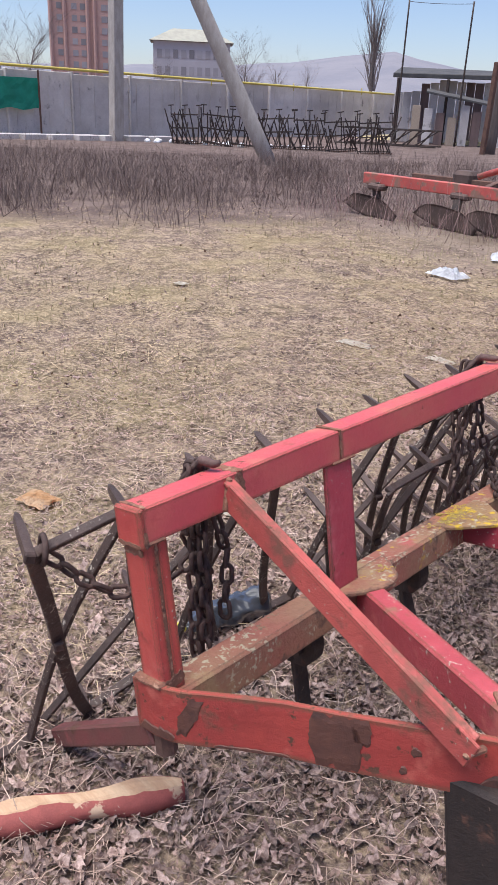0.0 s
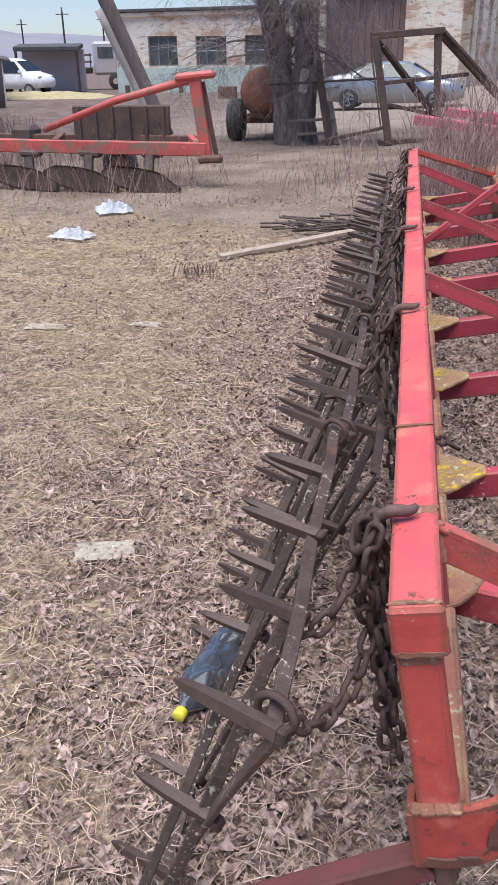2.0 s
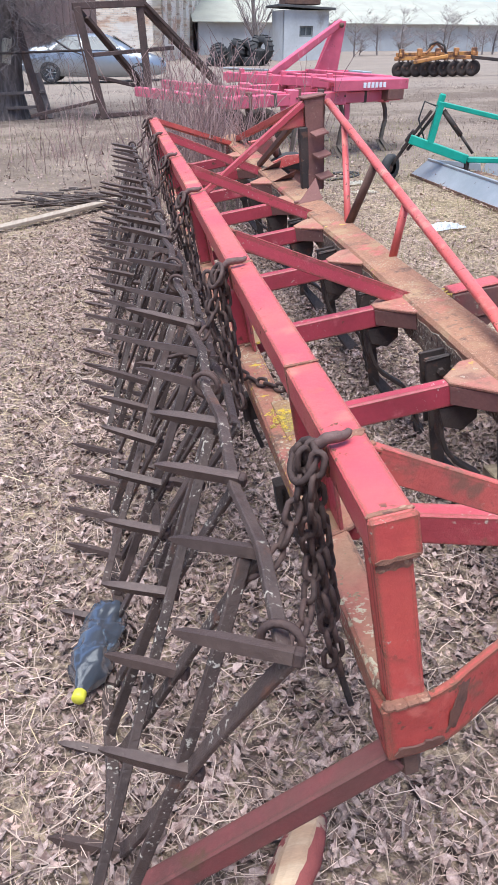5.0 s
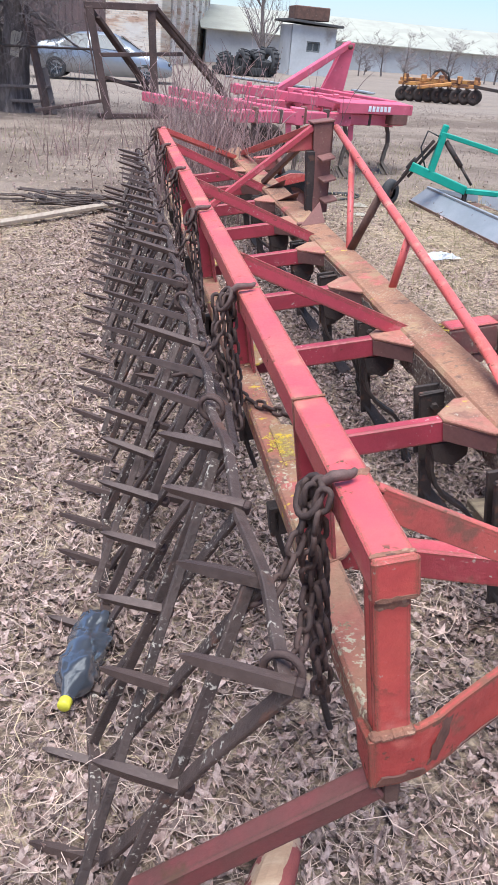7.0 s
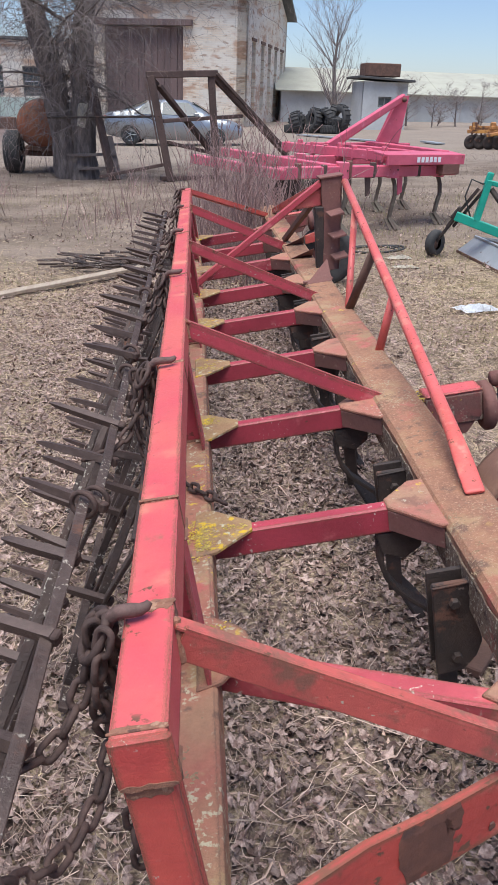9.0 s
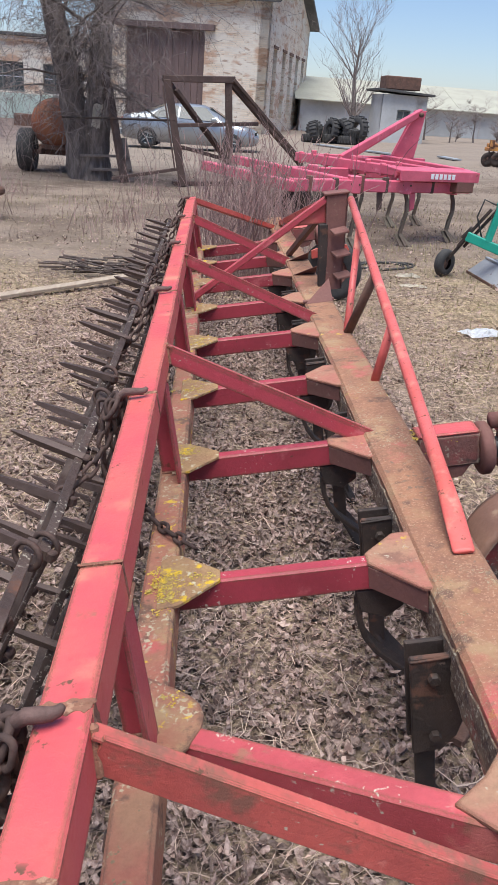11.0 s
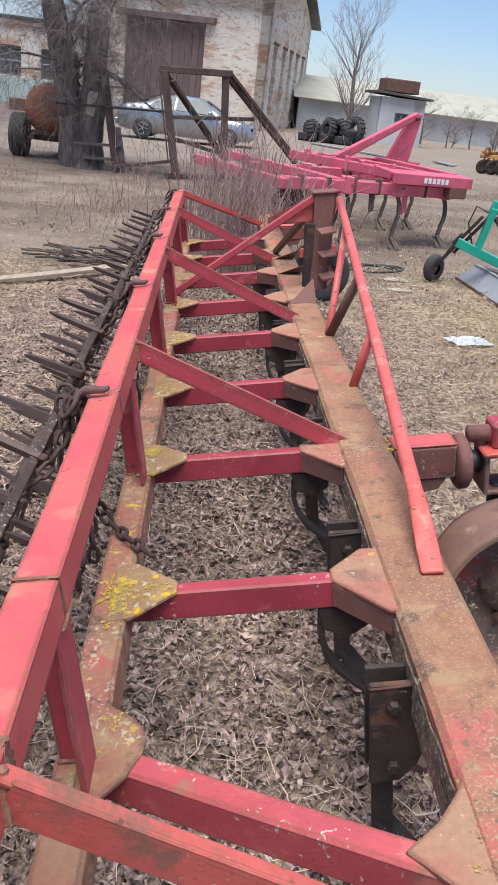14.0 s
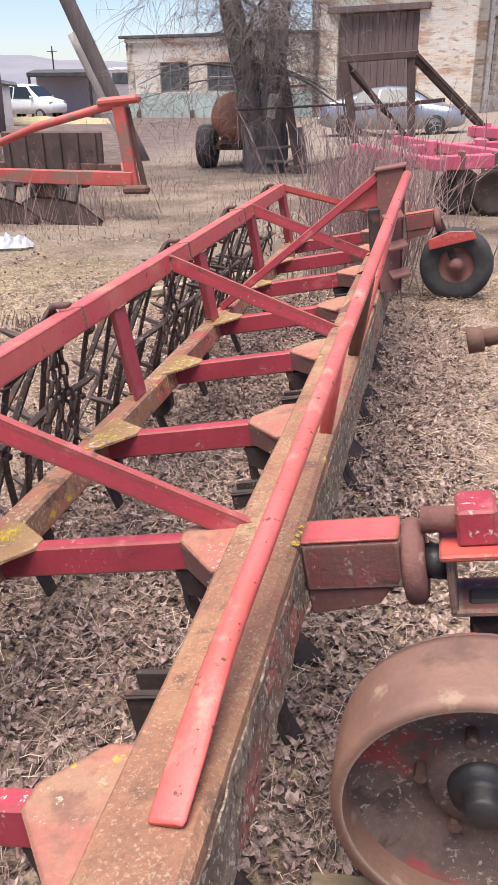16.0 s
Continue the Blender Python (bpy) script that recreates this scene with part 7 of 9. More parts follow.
def crumpled(name, x, y, sx, sy, h, mat, label, category, rot=0, seed=1, n=14, kind_="sheet"):
    """A crumpled sheet or bag lying on the ground."""
    b = bmesh.new()
    rng = random.Random(seed)
    ph = Vector((rng.uniform(0, 50), rng.uniform(0, 50), rng.uniform(0, 9)))
    rows = []
    for j in range(n + 1):
        row = []
        for i in range(n + 1):
            u, v = i / n * 2 - 1, j / n * 2 - 1
            edge = 1 + 0.22 * noise.noise(ph + Vector((u * 2, v * 2, 0)))
            px_, py = u * sx / 2 * edge, v * sy / 2 * edge
            dome = max(0.0, 1 - max(abs(u), abs(v)) ** 2.5)
            z = 0.004 + h * dome * (0.30 + 1.1 * abs(noise.noise(ph + Vector((u * 2.6, v * 2.6, 4)))) + 0.14 * noise.noise(ph + Vector((u * 6, v * 6, 9))))
            row.append(b.verts.new((px_, py, z)))
        rows.append(row)
    for j in range(n):
        for i in range(n):
            b.faces.new((rows[j][i], rows[j][i + 1], rows[j + 1][i + 1], rows[j + 1][i]))
    bmesh.ops.solidify(b, geom=list(b.faces), thickness=0.003)
    ob = part(name, b, mat, None)
    ob.matrix_world = Matrix.Translation(on(x, y, 0.012)) @ pose(0, 0, 0, 0, 0, rot)
    return tagged(ob, label, category)


crumpled("plastic_film", 2.05, 5.12, 0.34, 0.18, 0.05, M_FOIL, "crumpled white plastic film on the straw", "film", 20, 3)
crumpled("plastic_bag", -3.43, 6.72, 0.42, 0.26, 0.13, M_FOIL, "crumpled white plastic bag lying on straw", "bag", -12, 5)
crumpled("plastic_bag", -3.5, 8.2, 0.42, 0.30, 0.14, M_FOIL, "dull crumpled plastic bag on the bare soil", "bag", 30, 6)
crumpled("cardboard_scrap", -1.13, 1.31, 0.20, 0.115, 0.012, M_PAPER, "torn pale cardboard scrap on straw", "cardboard", 15, 7)
crumpled("orange_scrap", -1.80, 0.78, 0.16, 0.12, 0.03, M_CARD, "torn orange-brown scrap on straw", "scrap", 10, 8)
crumpled("paper_scrap", -2.42, 3.8, 0.28, 0.12, 0.015, M_PAPER, "flat dirty paper scrap on straw", "paper", 5, 9)
crumpled("paper_scrap", -1.78, 3.9, 0.22, 0.10, 0.012, M_PAPER, "flat dirty paper scrap on straw", "paper", -8, 10)
crumpled("paper_scrap", -4.8, 4.2, 0.13, 0.10, 0.02, M_PAPER, "small pale paper scrap on the grass", "paper", 0, 11)
crumpled("bone_scrap", 1.95, 7.2, 0.25, 0.08, 0.04, M_PAPER, "pale scrap lying on the straw", "scrap", 5, 12)
crumpled("paper_scrap", 1.9, 6.75, 0.24, 0.1, 0.02, M_PAPER, "flat dirty paper scrap on straw", "paper", 5, 13)


# ---- planks, rods, split log, bottle ----
def plank(name, p, q, w, h, mat, label, cat="plank"):
    p, q = Vector(p), Vector(q)
    o = (p + q) / 2
    ob = part(name, bar(p - o, q - o, w, h, ch=0.004, cuts=6, wob=0.004), mat)
    ob.matrix_world = Matrix.Translation(o)
    return tagged(ob, label, cat)


plank("wooden_plank", on(-1.72, 5.84, 0.02), on(-0.42, 7.0, 0.05), 0.10, 0.03, M_WOOD, "long weathered plank lying on the straw")
plank("wheel_board", on(0.74, 1.37, 0.022), on(1.5, 1.41, 0.022), 0.14, 0.04, M_BOARD, "thick old mouldy board under the steel wheel", "board")
plank("sheet_strip", on(4.35, 35.0, 0.03), on(6.4, 28.9, 0.03), 0.35, 0.05, M_SHEET, "long pale sheet-metal strip lying in the yard", "strip")
plank("sheet_strip", on(7.9, 28.4, 0.03), on(8.05, 26.9, 0.03), 0.3, 0.05, M_SHEET, "short pale sheet-metal strip lying in the yard", "strip")
plank("short_board", on(0.66, 1.08, 0.02), on(0.80, 1.26, 0.02), 0.12, 0.03, M_RUST, "dark short board on the leaves", "board")

rods = thing("rod_heap", Matrix.Translation(on(-0.95, 7.0)), "heap of thin rusty rods and spare harrow teeth on the ground", "rods")
rng = random.Random(12)
for i in range(46):
    a = rng.uniform(-0.9, 0.9)
    p = Vector((rng.uniform(-0.5, 0.45), rng.uniform(-0.22, 0.30), 0.02 + 0.10 * rng.random()))
    d = Vector((math.cos(a), math.sin(a) * 0.6, rng.uniform(-0.08, 0.08))) * rng.uniform(0.08, 0.26)
    Soup().tube([p - d, p + d], 0.010, 5).part("rod", M_HARROW, rods, smooth=False)
clod = thing("stubble_clump", Matrix.Translation(on(-1.75, 5.2)), "dark clump of dry stubble", "clump")
s = Soup()
for i in range(60):
    x, y = rng.gauss(0, 0.11), rng.gauss(0, 0.06)
    s.tube([(x, y, -0.01), (x + rng.uniform(-0.05, 0.05), y + rng.uniform(-0.05, 0.05), rng.uniform(0.03, 0.12))], [0.004, 0.002], 3, caps=False)
tagged(s.part("stubble", M_WEED, clod), kind="stuff")


def split_log():
    a, c = on(-0.585, -0.47, 0.045), on(-0.185, 0.165, 0.04)
    ob = thing("split_log", Matrix.Identity(4), "length of red-barked split wood with a pale torn side", "log")
    n = 16
    d = (c - a).normalized()
    s_ = d.cross(Vector((0, 0, 1))).normalized()
    u = s_.cross(d)
    v, f = [], []
    m_ = 12
    for i in range(n + 1):
        t = i / n
        r = 0.045 * (0.85 + 0.25 * noise.noise(Vector((t * 5, 1, 2)))) * (1.0 if t < 0.85 else 1.0 - 2.2 * (t - 0.85))
        for j in range(m_):
            w = 2 * math.pi * j / m_
            k = 1 + 0.15 * noise.noise(Vector((t * 7, math.cos(w) * 1.5, math.sin(w) * 1.5)))
            v.append(a + (c - a) * t + (s_ * math.cos(w) * 1.1 + u * math.sin(w) * 0.85) * r * k)
    for i in range(n):
        for j in range(m_):
            f.append((i * m_ + j, i * m_ + (j + 1) % m_, (i + 1) * m_ + (j + 1) % m_, (i + 1) * m_ + j))
    f.append(tuple(range(m_)))
    f.append(tuple(n * m_ + j for j in range(m_)))
    me = bpy.data.meshes.new("log")
    me.from_pydata([tuple(x) for x in v], [], f)
    mesh_part("log", me, M_RED_WOOD, ob, smooth=True)
    # one long torn face along the top, with a ragged border
    b = bmesh.new()
    rows = []
    for i in range(41):
        t = 0.01 + 0.985 * i / 40
        r = 0.045 * (0.85 + 0.25 * noise.noise(Vector((t * 5, 1, 2)))) * (1.0 if t < 0.85 else 1.0 - 2.2 * (t - 0.85))
        mid = math.radians(98 + 10 * noise.noise(Vector((t * 4, 3, 1))))
        half = math.radians(30 + 22 * noise.noise(Vector((t * 9, 7, 4))) + 12 * noise.noise(Vector((t * 40, 2, 9))) + 14 * t)
        row = []
        for k in range(5):
            w = mid + half * (k - 2) / 2
            q = r * (1.075 if k in (1, 2, 3) else 1.0) + (0.0012 * noise.noise(Vector((t * 60, k, 1))) if k in (1, 2, 3) else -0.002)
            row.append(b.verts.new(a + (c - a) * t + (s_ * math.cos(w) * 1.1 + u * math.sin(w) * 0.85) * q))
        rows.append(row)
    for r0, r1 in zip(rows, rows[1:]):
        for k in range(4):
            b.faces.new((r0[k], r0[k + 1], r1[k + 1], r1[k]))
    bmesh.ops.recalc_face_normals(b, faces=b.faces)
    part("torn_face", b, M_SPLIT_WOOD, ob, "pale torn wood face")


split_log()


def bottle():
    m = bpy.data.materials.new("dull_blue_plastic")
    m.use_nodes = True
    p = m.node_tree.nodes["Principled BSDF"]
    p.inputs["Base Color"].default_value = (0.06, 0.064, 0.076, 1)
    p.inputs["Roughness"].default_value = 0.2
    p.inputs["Transmission Weight"].default_value = 0.25
    p.inputs["IOR"].default_value = 1.35
    a, c = Vector((-0.585, 0.865, 0)), Vector((-0.665, 0.555, 0))
    d = (c - a).normalized()
    ob = thing("plastic_bottle", Matrix.Translation(on(a.x, a.y, 0.052)) @ d.to_track_quat("Z", "Y").to_matrix().to_4x4(), "crumpled dark blue plastic bottle with a yellow cap", "bottle")
    s = Soup()
    prof = [(0.0, 0.0), (0.04, 0.0), (0.047, 0.012), (0.046, 0.05), (0.043, 0.065), (0.047, 0.08), (0.046, 0.14), (0.042, 0.155), (0.047, 0.17), (0.046, 0.20), (0.036, 0.24), (0.018, 0.275), (0.0135, 0.283), (0.0135, 0.30)]
    fine = []
    for (r0, z0), (r1, z1) in zip(prof, prof[1:]):
        n = max(1, int((z1 - z0) / 0.009))
        fine += [(r0 + (r1 - r0) * k / n, z0 + (z1 - z0) * k / n) for k in range(n)]
    fine.append(prof[-1])
    s.lathe([(r * 1.18, z) for r, z in fine], 34, axis="z")
    for i, v in enumerate(s.v):
        s.v[i] = Vector(v) + Vector((1, 1, 0)) * 0.014 * noise.noise(Vector(v) * 20) - Vector((v[0], v[1], 0)) * 0.55 * max(0.0, 0.42 - abs(noise.noise(Vector(v) * 38)) * 2.2)
    s.part("bottle_body", m, ob)
    Soup().lathe([(0.0, 0.315), (0.014, 0.315), (0.0165, 0.312), (0.0165, 0.292), (0.015, 0.29)], 20, axis="z").part("cap", M_CAP, ob, "yellow screw cap")


bottle()


# ---- the double-trunked tree, the tank cart behind it, the car ----
def branchy(seed, trunks, levels, twig_r, droop, s_trunk, s_twig, spread=0.9, kids=(6, 5, 5), fine=(0.35, 0.9)):
    """Grows limbs from given trunks: (points, radii, tip lengths)."""
    rng = random.Random(seed)

    def grow(p, d, length, r, level):
        n = 6
        pts, rad = [Vector(p)], [r]
        d = Vector(d).normalized()
        for i in range(n):
            d = (d + Vector((rng.gauss(0, 0.16), rng.gauss(0, 0.16), rng.gauss(0, 0.13) - droop[min(level, len(droop) - 1)]))).normalized()
            pts.append(pts[-1] + d * length / n)
            rad.append(r * (1 - 0.72 * (i + 1) / n))
        (s_trunk if level == 0 else s_twig).tube(pts, rad, 6 if level == 0 else (4 if level == 1 else 3), caps=False)
        if level < levels:
            for k in range(kids[min(level, len(kids) - 1)]):
                i = rng.randint(1, n)
                side = Vector((rng.gauss(0, 1), rng.gauss(0, 1), rng.gauss(0.1, 0.7))).normalized()
                grow(pts[i], (d * 0.4 + side * spread), length * rng.uniform(0.45, 0.75), max(twig_r, rad[i] * rng.uniform(0.22, 0.42)), level + 1)

    for pts, rad, limbs in trunks:
        k0 = len(s_trunk.v)
        fine_pts, fine_rad = [], []
        for i in range(len(pts) - 1):
            for q in range(4):
                fine_pts.append(pts[i].lerp(pts[i + 1], q / 4))
                fine_rad.append(rad[i] + (rad[i + 1] - rad[i]) * q / 4)
        s_trunk.tube(fine_pts, fine_rad, 28)
        for i in range(k0, len(s_trunk.v)):
            p = s_trunk.v[i]
            axis = fine_pts[min(len(fine_pts) - 1, (i - k0) // 28)]
            out = (p - axis) * Vector((1, 1, 0))
            s_trunk.v[i] = p + out * (0.30 * noise.noise(Vector((p.x * 6, p.y * 6, p.z * 1.1))) + 0.22 * noise.noise(Vector((p.x * 16, p.y * 16, p.z * 4))))
        for k in range(limbs):
            i = rng.randint(len(pts) // 3, len(pts) - 1)
            side = Vector((rng.gauss(0, 1), rng.gauss(0, 0.8), rng.uniform(-0.1, 0.8))).normalized()
            grow(pts[i], side, rng.uniform(1.0, 2.7), rad[i] * rng.uniform(0.12, 0.28), 0)


def big_tree():
    ob = thing("old_tree", Matrix.Identity(4), "old bare tree with two dark trunks and drooping tangled twigs", "tree")
    st, tw = Soup(), Soup()
    b0 = on(-2.55, 16.5)

    def trunk(x, y, leanx, h, r, seed):
        rng = random.Random(seed)
        pts, rad = [], []
        for i in range(15):
            t = i / 14
            pts.append(Vector((x + leanx * t + 0.10 * math.sin(t * 5 + seed), y + 0.08 * math.cos(t * 4 + seed), b0.z - 0.1 + h * t)))
            rad.append(r * (1.28 - 0.55 * t if t > 0.1 else 1.75 - 4 * t) * (1 + 0.08 * math.sin(i * 2.1 + seed)))
        return pts, rad

    p1, r1 = trunk(-2.66, 16.6, -0.75, 5.5, 0.205, 1)
    p2, r2 = trunk(-2.42, 16.5, 0.62, 5.5, 0.185, 2)
    p3, r3 = trunk(-2.55, 16.7, -0.30, 2.2, 0.13, 3)
    branchy(5, [(p1, r1, 22), (p2, r2, 24), (p3, r3, 9)], 2, 0.0042, (0.03, 0.09, 0.16), st, tw, kids=(12, 12, 5))
    st.part("trunk", M_BARK, ob, "dark rough bark")
    tagged(tw.part("crown", M_TWIG, ob, "tangle of bare drooping twigs", smooth=False), kind="stuff")
    pr = plank("leaning_plank", on(-1.72, 16.0, 0.0), (-2.12, 16.2, 1.95), 0.20, 0.06, M_RACK, "dark heavy plank leaning against the tree")
    pr2 = plank("leaning_plank", on(-1.6, 16.1, 0.0), (-1.78, 16.25, 0.75), 0.14, 0.06, M_DARK_POLE, "short dark plank leaning against the tree")
    for z, x0, x1 in ((0.45, -2.6, -1.65), (0.2, -2.4, -1.6)):
        plank("wood_rail", (x0, 16.15, z + b0.z), (x1, 16.12, z + b0.z + 0.05), 0.07, 0.05, M_DARK_POLE, "dark rail nailed across the tree foot", "rail")
    cap = crumpled("hanging_rag", -2.30, 16.1, 0.16, 0.42, 0.03, M_PAPER, "pale torn rag hanging on the tree", "rag", 0, 41)
    cap.matrix_world = Matrix.Translation((-2.28, 16.17, 1.12)) @ pose(0, 0, 0, 90, 8, 0)


big_tree()


def tank_cart():
    ob = thing("tank_cart", Matrix.Identity(4), "orange rusty tank on a two-wheeled cart behind the tree", "tank cart")
    h = zg(-3.4, 17.6)
    s = Soup()
    c = Vector((-3.30, 17.5, h + 0.97))
    s.lathe([(0.0, -0.42), (0.25, -0.40), (0.42, -0.30), (0.48, -0.2), (0.48, 1.4), (0.42, 1.5), (0.2, 1.6), (0.0, 1.62)], 32, c)
    s.part("tank", M_TANK, ob, "orange rusty tank")
    for k in (0.0, 1.2):
        Soup().lathe([(0.482, -0.03), (0.495, -0.025), (0.495, 0.025), (0.482, 0.03)], 32, c + Vector((0, k, 0))).part("band", M_RUST, ob)
    for x in (-3.88, -2.40):
        s = Soup()
        s.lathe([(0.22, -0.13), (0.32, -0.165), (0.39, -0.155), (0.42, -0.11), (0.428, 0.0), (0.42, 0.11), (0.39, 0.155), (0.32, 0.165), (0.22, 0.13)], 34, (x, 17.35, h + 0.425), axis="x")
        w = s.part("wheel", M_RUBBER, ob, "worn black tyre")
        Soup().lathe([(0.23, 0.08), (0.19, 0.05), (0.06, 0.07), (0.0, 0.10)], 24, (x, 17.35, h + 0.425), axis="x").part("rim", M_RUST, w)
    part("axle", bar((-3.75, 17.35, h + 0.40), (-2.5, 17.35, h + 0.40), 0.09, 0.09, ch=0.01), M_RUST, ob)
    for x in (-3.55, -3.0):
        part("chassis_beam", bar((x, 16.95, h + 0.44), (x, 19.0, h + 0.44), 0.07, 0.10, ch=0.008), M_RUST, ob)
    part("cradle", box((-3.62, 17.2, h + 0.45), (-2.95, 17.5, h + 0.56), 0.02), M_RUST, ob)
    box_ = part("tool_box", box((-9.15, 39.0, zg(-8.7, 39.2) - 0.02), (-8.27, 39.35, zg(-8.7, 39.2) + 0.53), 0.03), M_RUST)
    tagged(box_, "dark rusty box on the ground by the wall", "box")


tank_cart()


def car():
    m = Matrix.Translation((-0.75, 28.7, zg(-0.75, 28.7))) @ pose(0, 0, 0, 0, 0, -4)
    ob = thing("silver_car", m, "parked silver saloon car with tinted windows", "car")
    # stations along the car: x, half width, sill, belt, roof, roof half width
    st = [(-2.32, 0.62, 0.42, 0.80, 0.80, 0.5), (-2.24, 0.76, 0.30, 0.96, 0.97, 0.62), (-1.9, 0.86, 0.24, 1.02, 1.04, 0.66), (-1.35, 0.90, 0.22, 0.99, 1.16, 0.62), (-0.8, 0.91, 0.20, 0.97, 1.38, 0.58), (-0.2, 0.92, 0.19, 0.95, 1.44, 0.60), (0.4, 0.92, 0.19, 0.93, 1.42, 0.60), (0.9, 0.91, 0.20, 0.92, 1.22, 0.60), (1.3, 0.91, 0.22, 0.90, 0.98, 0.66), (1.8, 0.88, 0.24, 0.84, 0.86, 0.62), (2.15, 0.78, 0.28, 0.72, 0.74, 0.55), (2.3, 0.60, 0.36, 0.60, 0.61, 0.45)]
    b = bmesh.new()
    rows = []
    for x, hw, sill, belt, roof, rw in st:
        ring = [(-hw * 0.92, sill), (-hw, (sill + belt) / 2), (-hw * 0.985, belt), (-rw, roof - 0.02), (-rw * 0.6, roof + 0.015), (rw * 0.6, roof + 0.015), (rw, roof - 0.02), (hw * 0.985, belt), (hw, (sill + belt) / 2), (hw * 0.92, sill)]
        rows.append([b.verts.new((x, y, z)) for y, z in ring])
    for r0, r1 in zip(rows, rows[1:]):
        for j in range(9):
            b.faces.new((r0[j], r0[j + 1], r1[j + 1], r1[j]))
        b.faces.new((r0[9], r0[0], r1[0], r1[9]))
    b.faces.new(rows[0])
    b.faces.new(list(reversed(rows[-1])))
    bmesh.ops.recalc_face_normals(b, faces=b.faces)
    part("body", b, M_CAR, ob, "silver metallic body", smooth=True)
    for s in (-1, 1):
        for x0, x1, t0, t1 in ((-1.30, -0.42, -0.85, -0.40), (-0.36, 0.95, -0.33, 0.50)):
            lo, hi = 0.985, 1.36
            p = [(x0, s * 0.895, lo), (x1, s * 0.90, lo - 0.03), (t1, s * 0.645, hi), (t0, s * 0.635, hi)]
            part("side_window", plate(p, (0, s * 0.012, 0.004), ch=0.002), M_CAR_GLASS, ob)
        for x in (-1.42, 1.42):
            w = Soup().lathe([(0.2, -0.1), (0.29, -0.11), (0.325, -0.08), (0.325, 0.08), (0.29, 0.11), (0.2, 0.1)], 30, (x, s * 0.80, 0.325)).part("wheel", M_RUBBER, ob, "black tyre")
            Soup().lathe([(0.215, s * 0.10), (0.19, s * 0.06), (0.08, s * 0.07), (0.0, s * 0.09)], 24, (x, s * 0.80, 0.325)).part("rim", M_GLASS_DARK, w, "dark alloy rim")
            for k in range(5):
                a = 2 * math.pi * k / 5
                part("spoke", bar((x, s * 0.895, 0.325), (x + 0.2 * math.cos(a), s * 0.895, 0.325 + 0.2 * math.sin(a)), 0.02, 0.035, up=(0, 1, 0), ch=0.003), M_SHEET, w)
        part("tail_lamp", box((-2.30, s * 0.60 - 0.14, 0.78), (-2.16, s * 0.60 + 0.14, 0.90), 0.02), M_LAMP_RED, ob, "red tail lamp")
        part("headlamp", box((2.0, s * 0.62 - 0.13, 0.62), (2.24, s * 0.62 + 0.13, 0.73), 0.02), M_CAR_GLASS, ob)
        part("door_mirror", box((0.72, s * 0.98 - 0.08, 0.95), (0.86, s * 0.98 + 0.08, 1.06), 0.02), M_CAR, ob)
    part("windscreen", plate([(1.22, -0.60, 1.03), (1.22, 0.60, 1.03), (0.62, 0.54, 1.38), (0.62, -0.54, 1.38)], (0.012, 0, 0.02), ch=0.002), M_CAR_GLASS, ob)
    part("rear_window", plate([(-1.62, -0.58, 1.10), (-1.62, 0.58, 1.10), (-0.92, 0.52, 1.38), (-0.92, -0.52, 1.38)], (-0.012, 0, 0.02), ch=0.002), M_CAR_GLASS, ob)
    part("bumper", box((-2.38, -0.72, 0.34), (-2.26, 0.72, 0.55), 0.03), M_CAR, ob)


car()


# ---- tyres, orange disc harrow, far tree ----
heap = thing("tyre_heap", Matrix.Translation(on(5.5, 37.0)), "heap of worn black tractor tyres", "tyres")


def tyre(x, y, z, r, tilt, turn):
    ob = Soup().lathe([(r * 0.55, -0.13), (r * 0.85, -0.17), (r * 0.97, -0.12), (r, 0.0), (r * 0.97, 0.12), (r * 0.85, 0.17), (r * 0.55, 0.13), (r * 0.52, 0.0), (r * 0.55, -0.13)], 30).part("tyre", M_RUBBER, heap)
    ob.matrix_basis = Matrix.Translation((x - 5.5, y - 37.0, z - zg(5.5, 37.0))) @ pose(0, 0, 0, tilt, 0, turn)
    for i in range(18):
        a = 2 * math.pi * i / 18
        o = part("lug", box((-0.03, -0.15, -0.02), (0.03, 0.15, 0.03), 0.008), M_RUBBER, ob)
        o.matrix_basis = Matrix.Translation((r * math.cos(a), 0, r * math.sin(a))) @ pose(0, 0, 0, 0, 90 - math.degrees(a), 0)


rng = random.Random(77)
for i in range(10):
    x, y = 4.3 + 0.22 * i + rng.uniform(-0.2, 0.2), 37.0 + rng.uniform(-0.7, 0.8)
    r = rng.choice((0.38, 0.45, 0.52, 0.58))
    if i % 3 == 1:
        tyre(x, y, zg(x, y) + 0.17, r, rng.uniform(82, 98), rng.uniform(-40, 40))
        tyre(x + 0.15, y, zg(x, y) + 0.52, r * 0.9, rng.uniform(60, 105), rng.uniform(-40, 40))
    else:
        tyre(x, y, zg(x, y) + r, r, rng.uniform(-25, 25), rng.uniform(-85, 85))


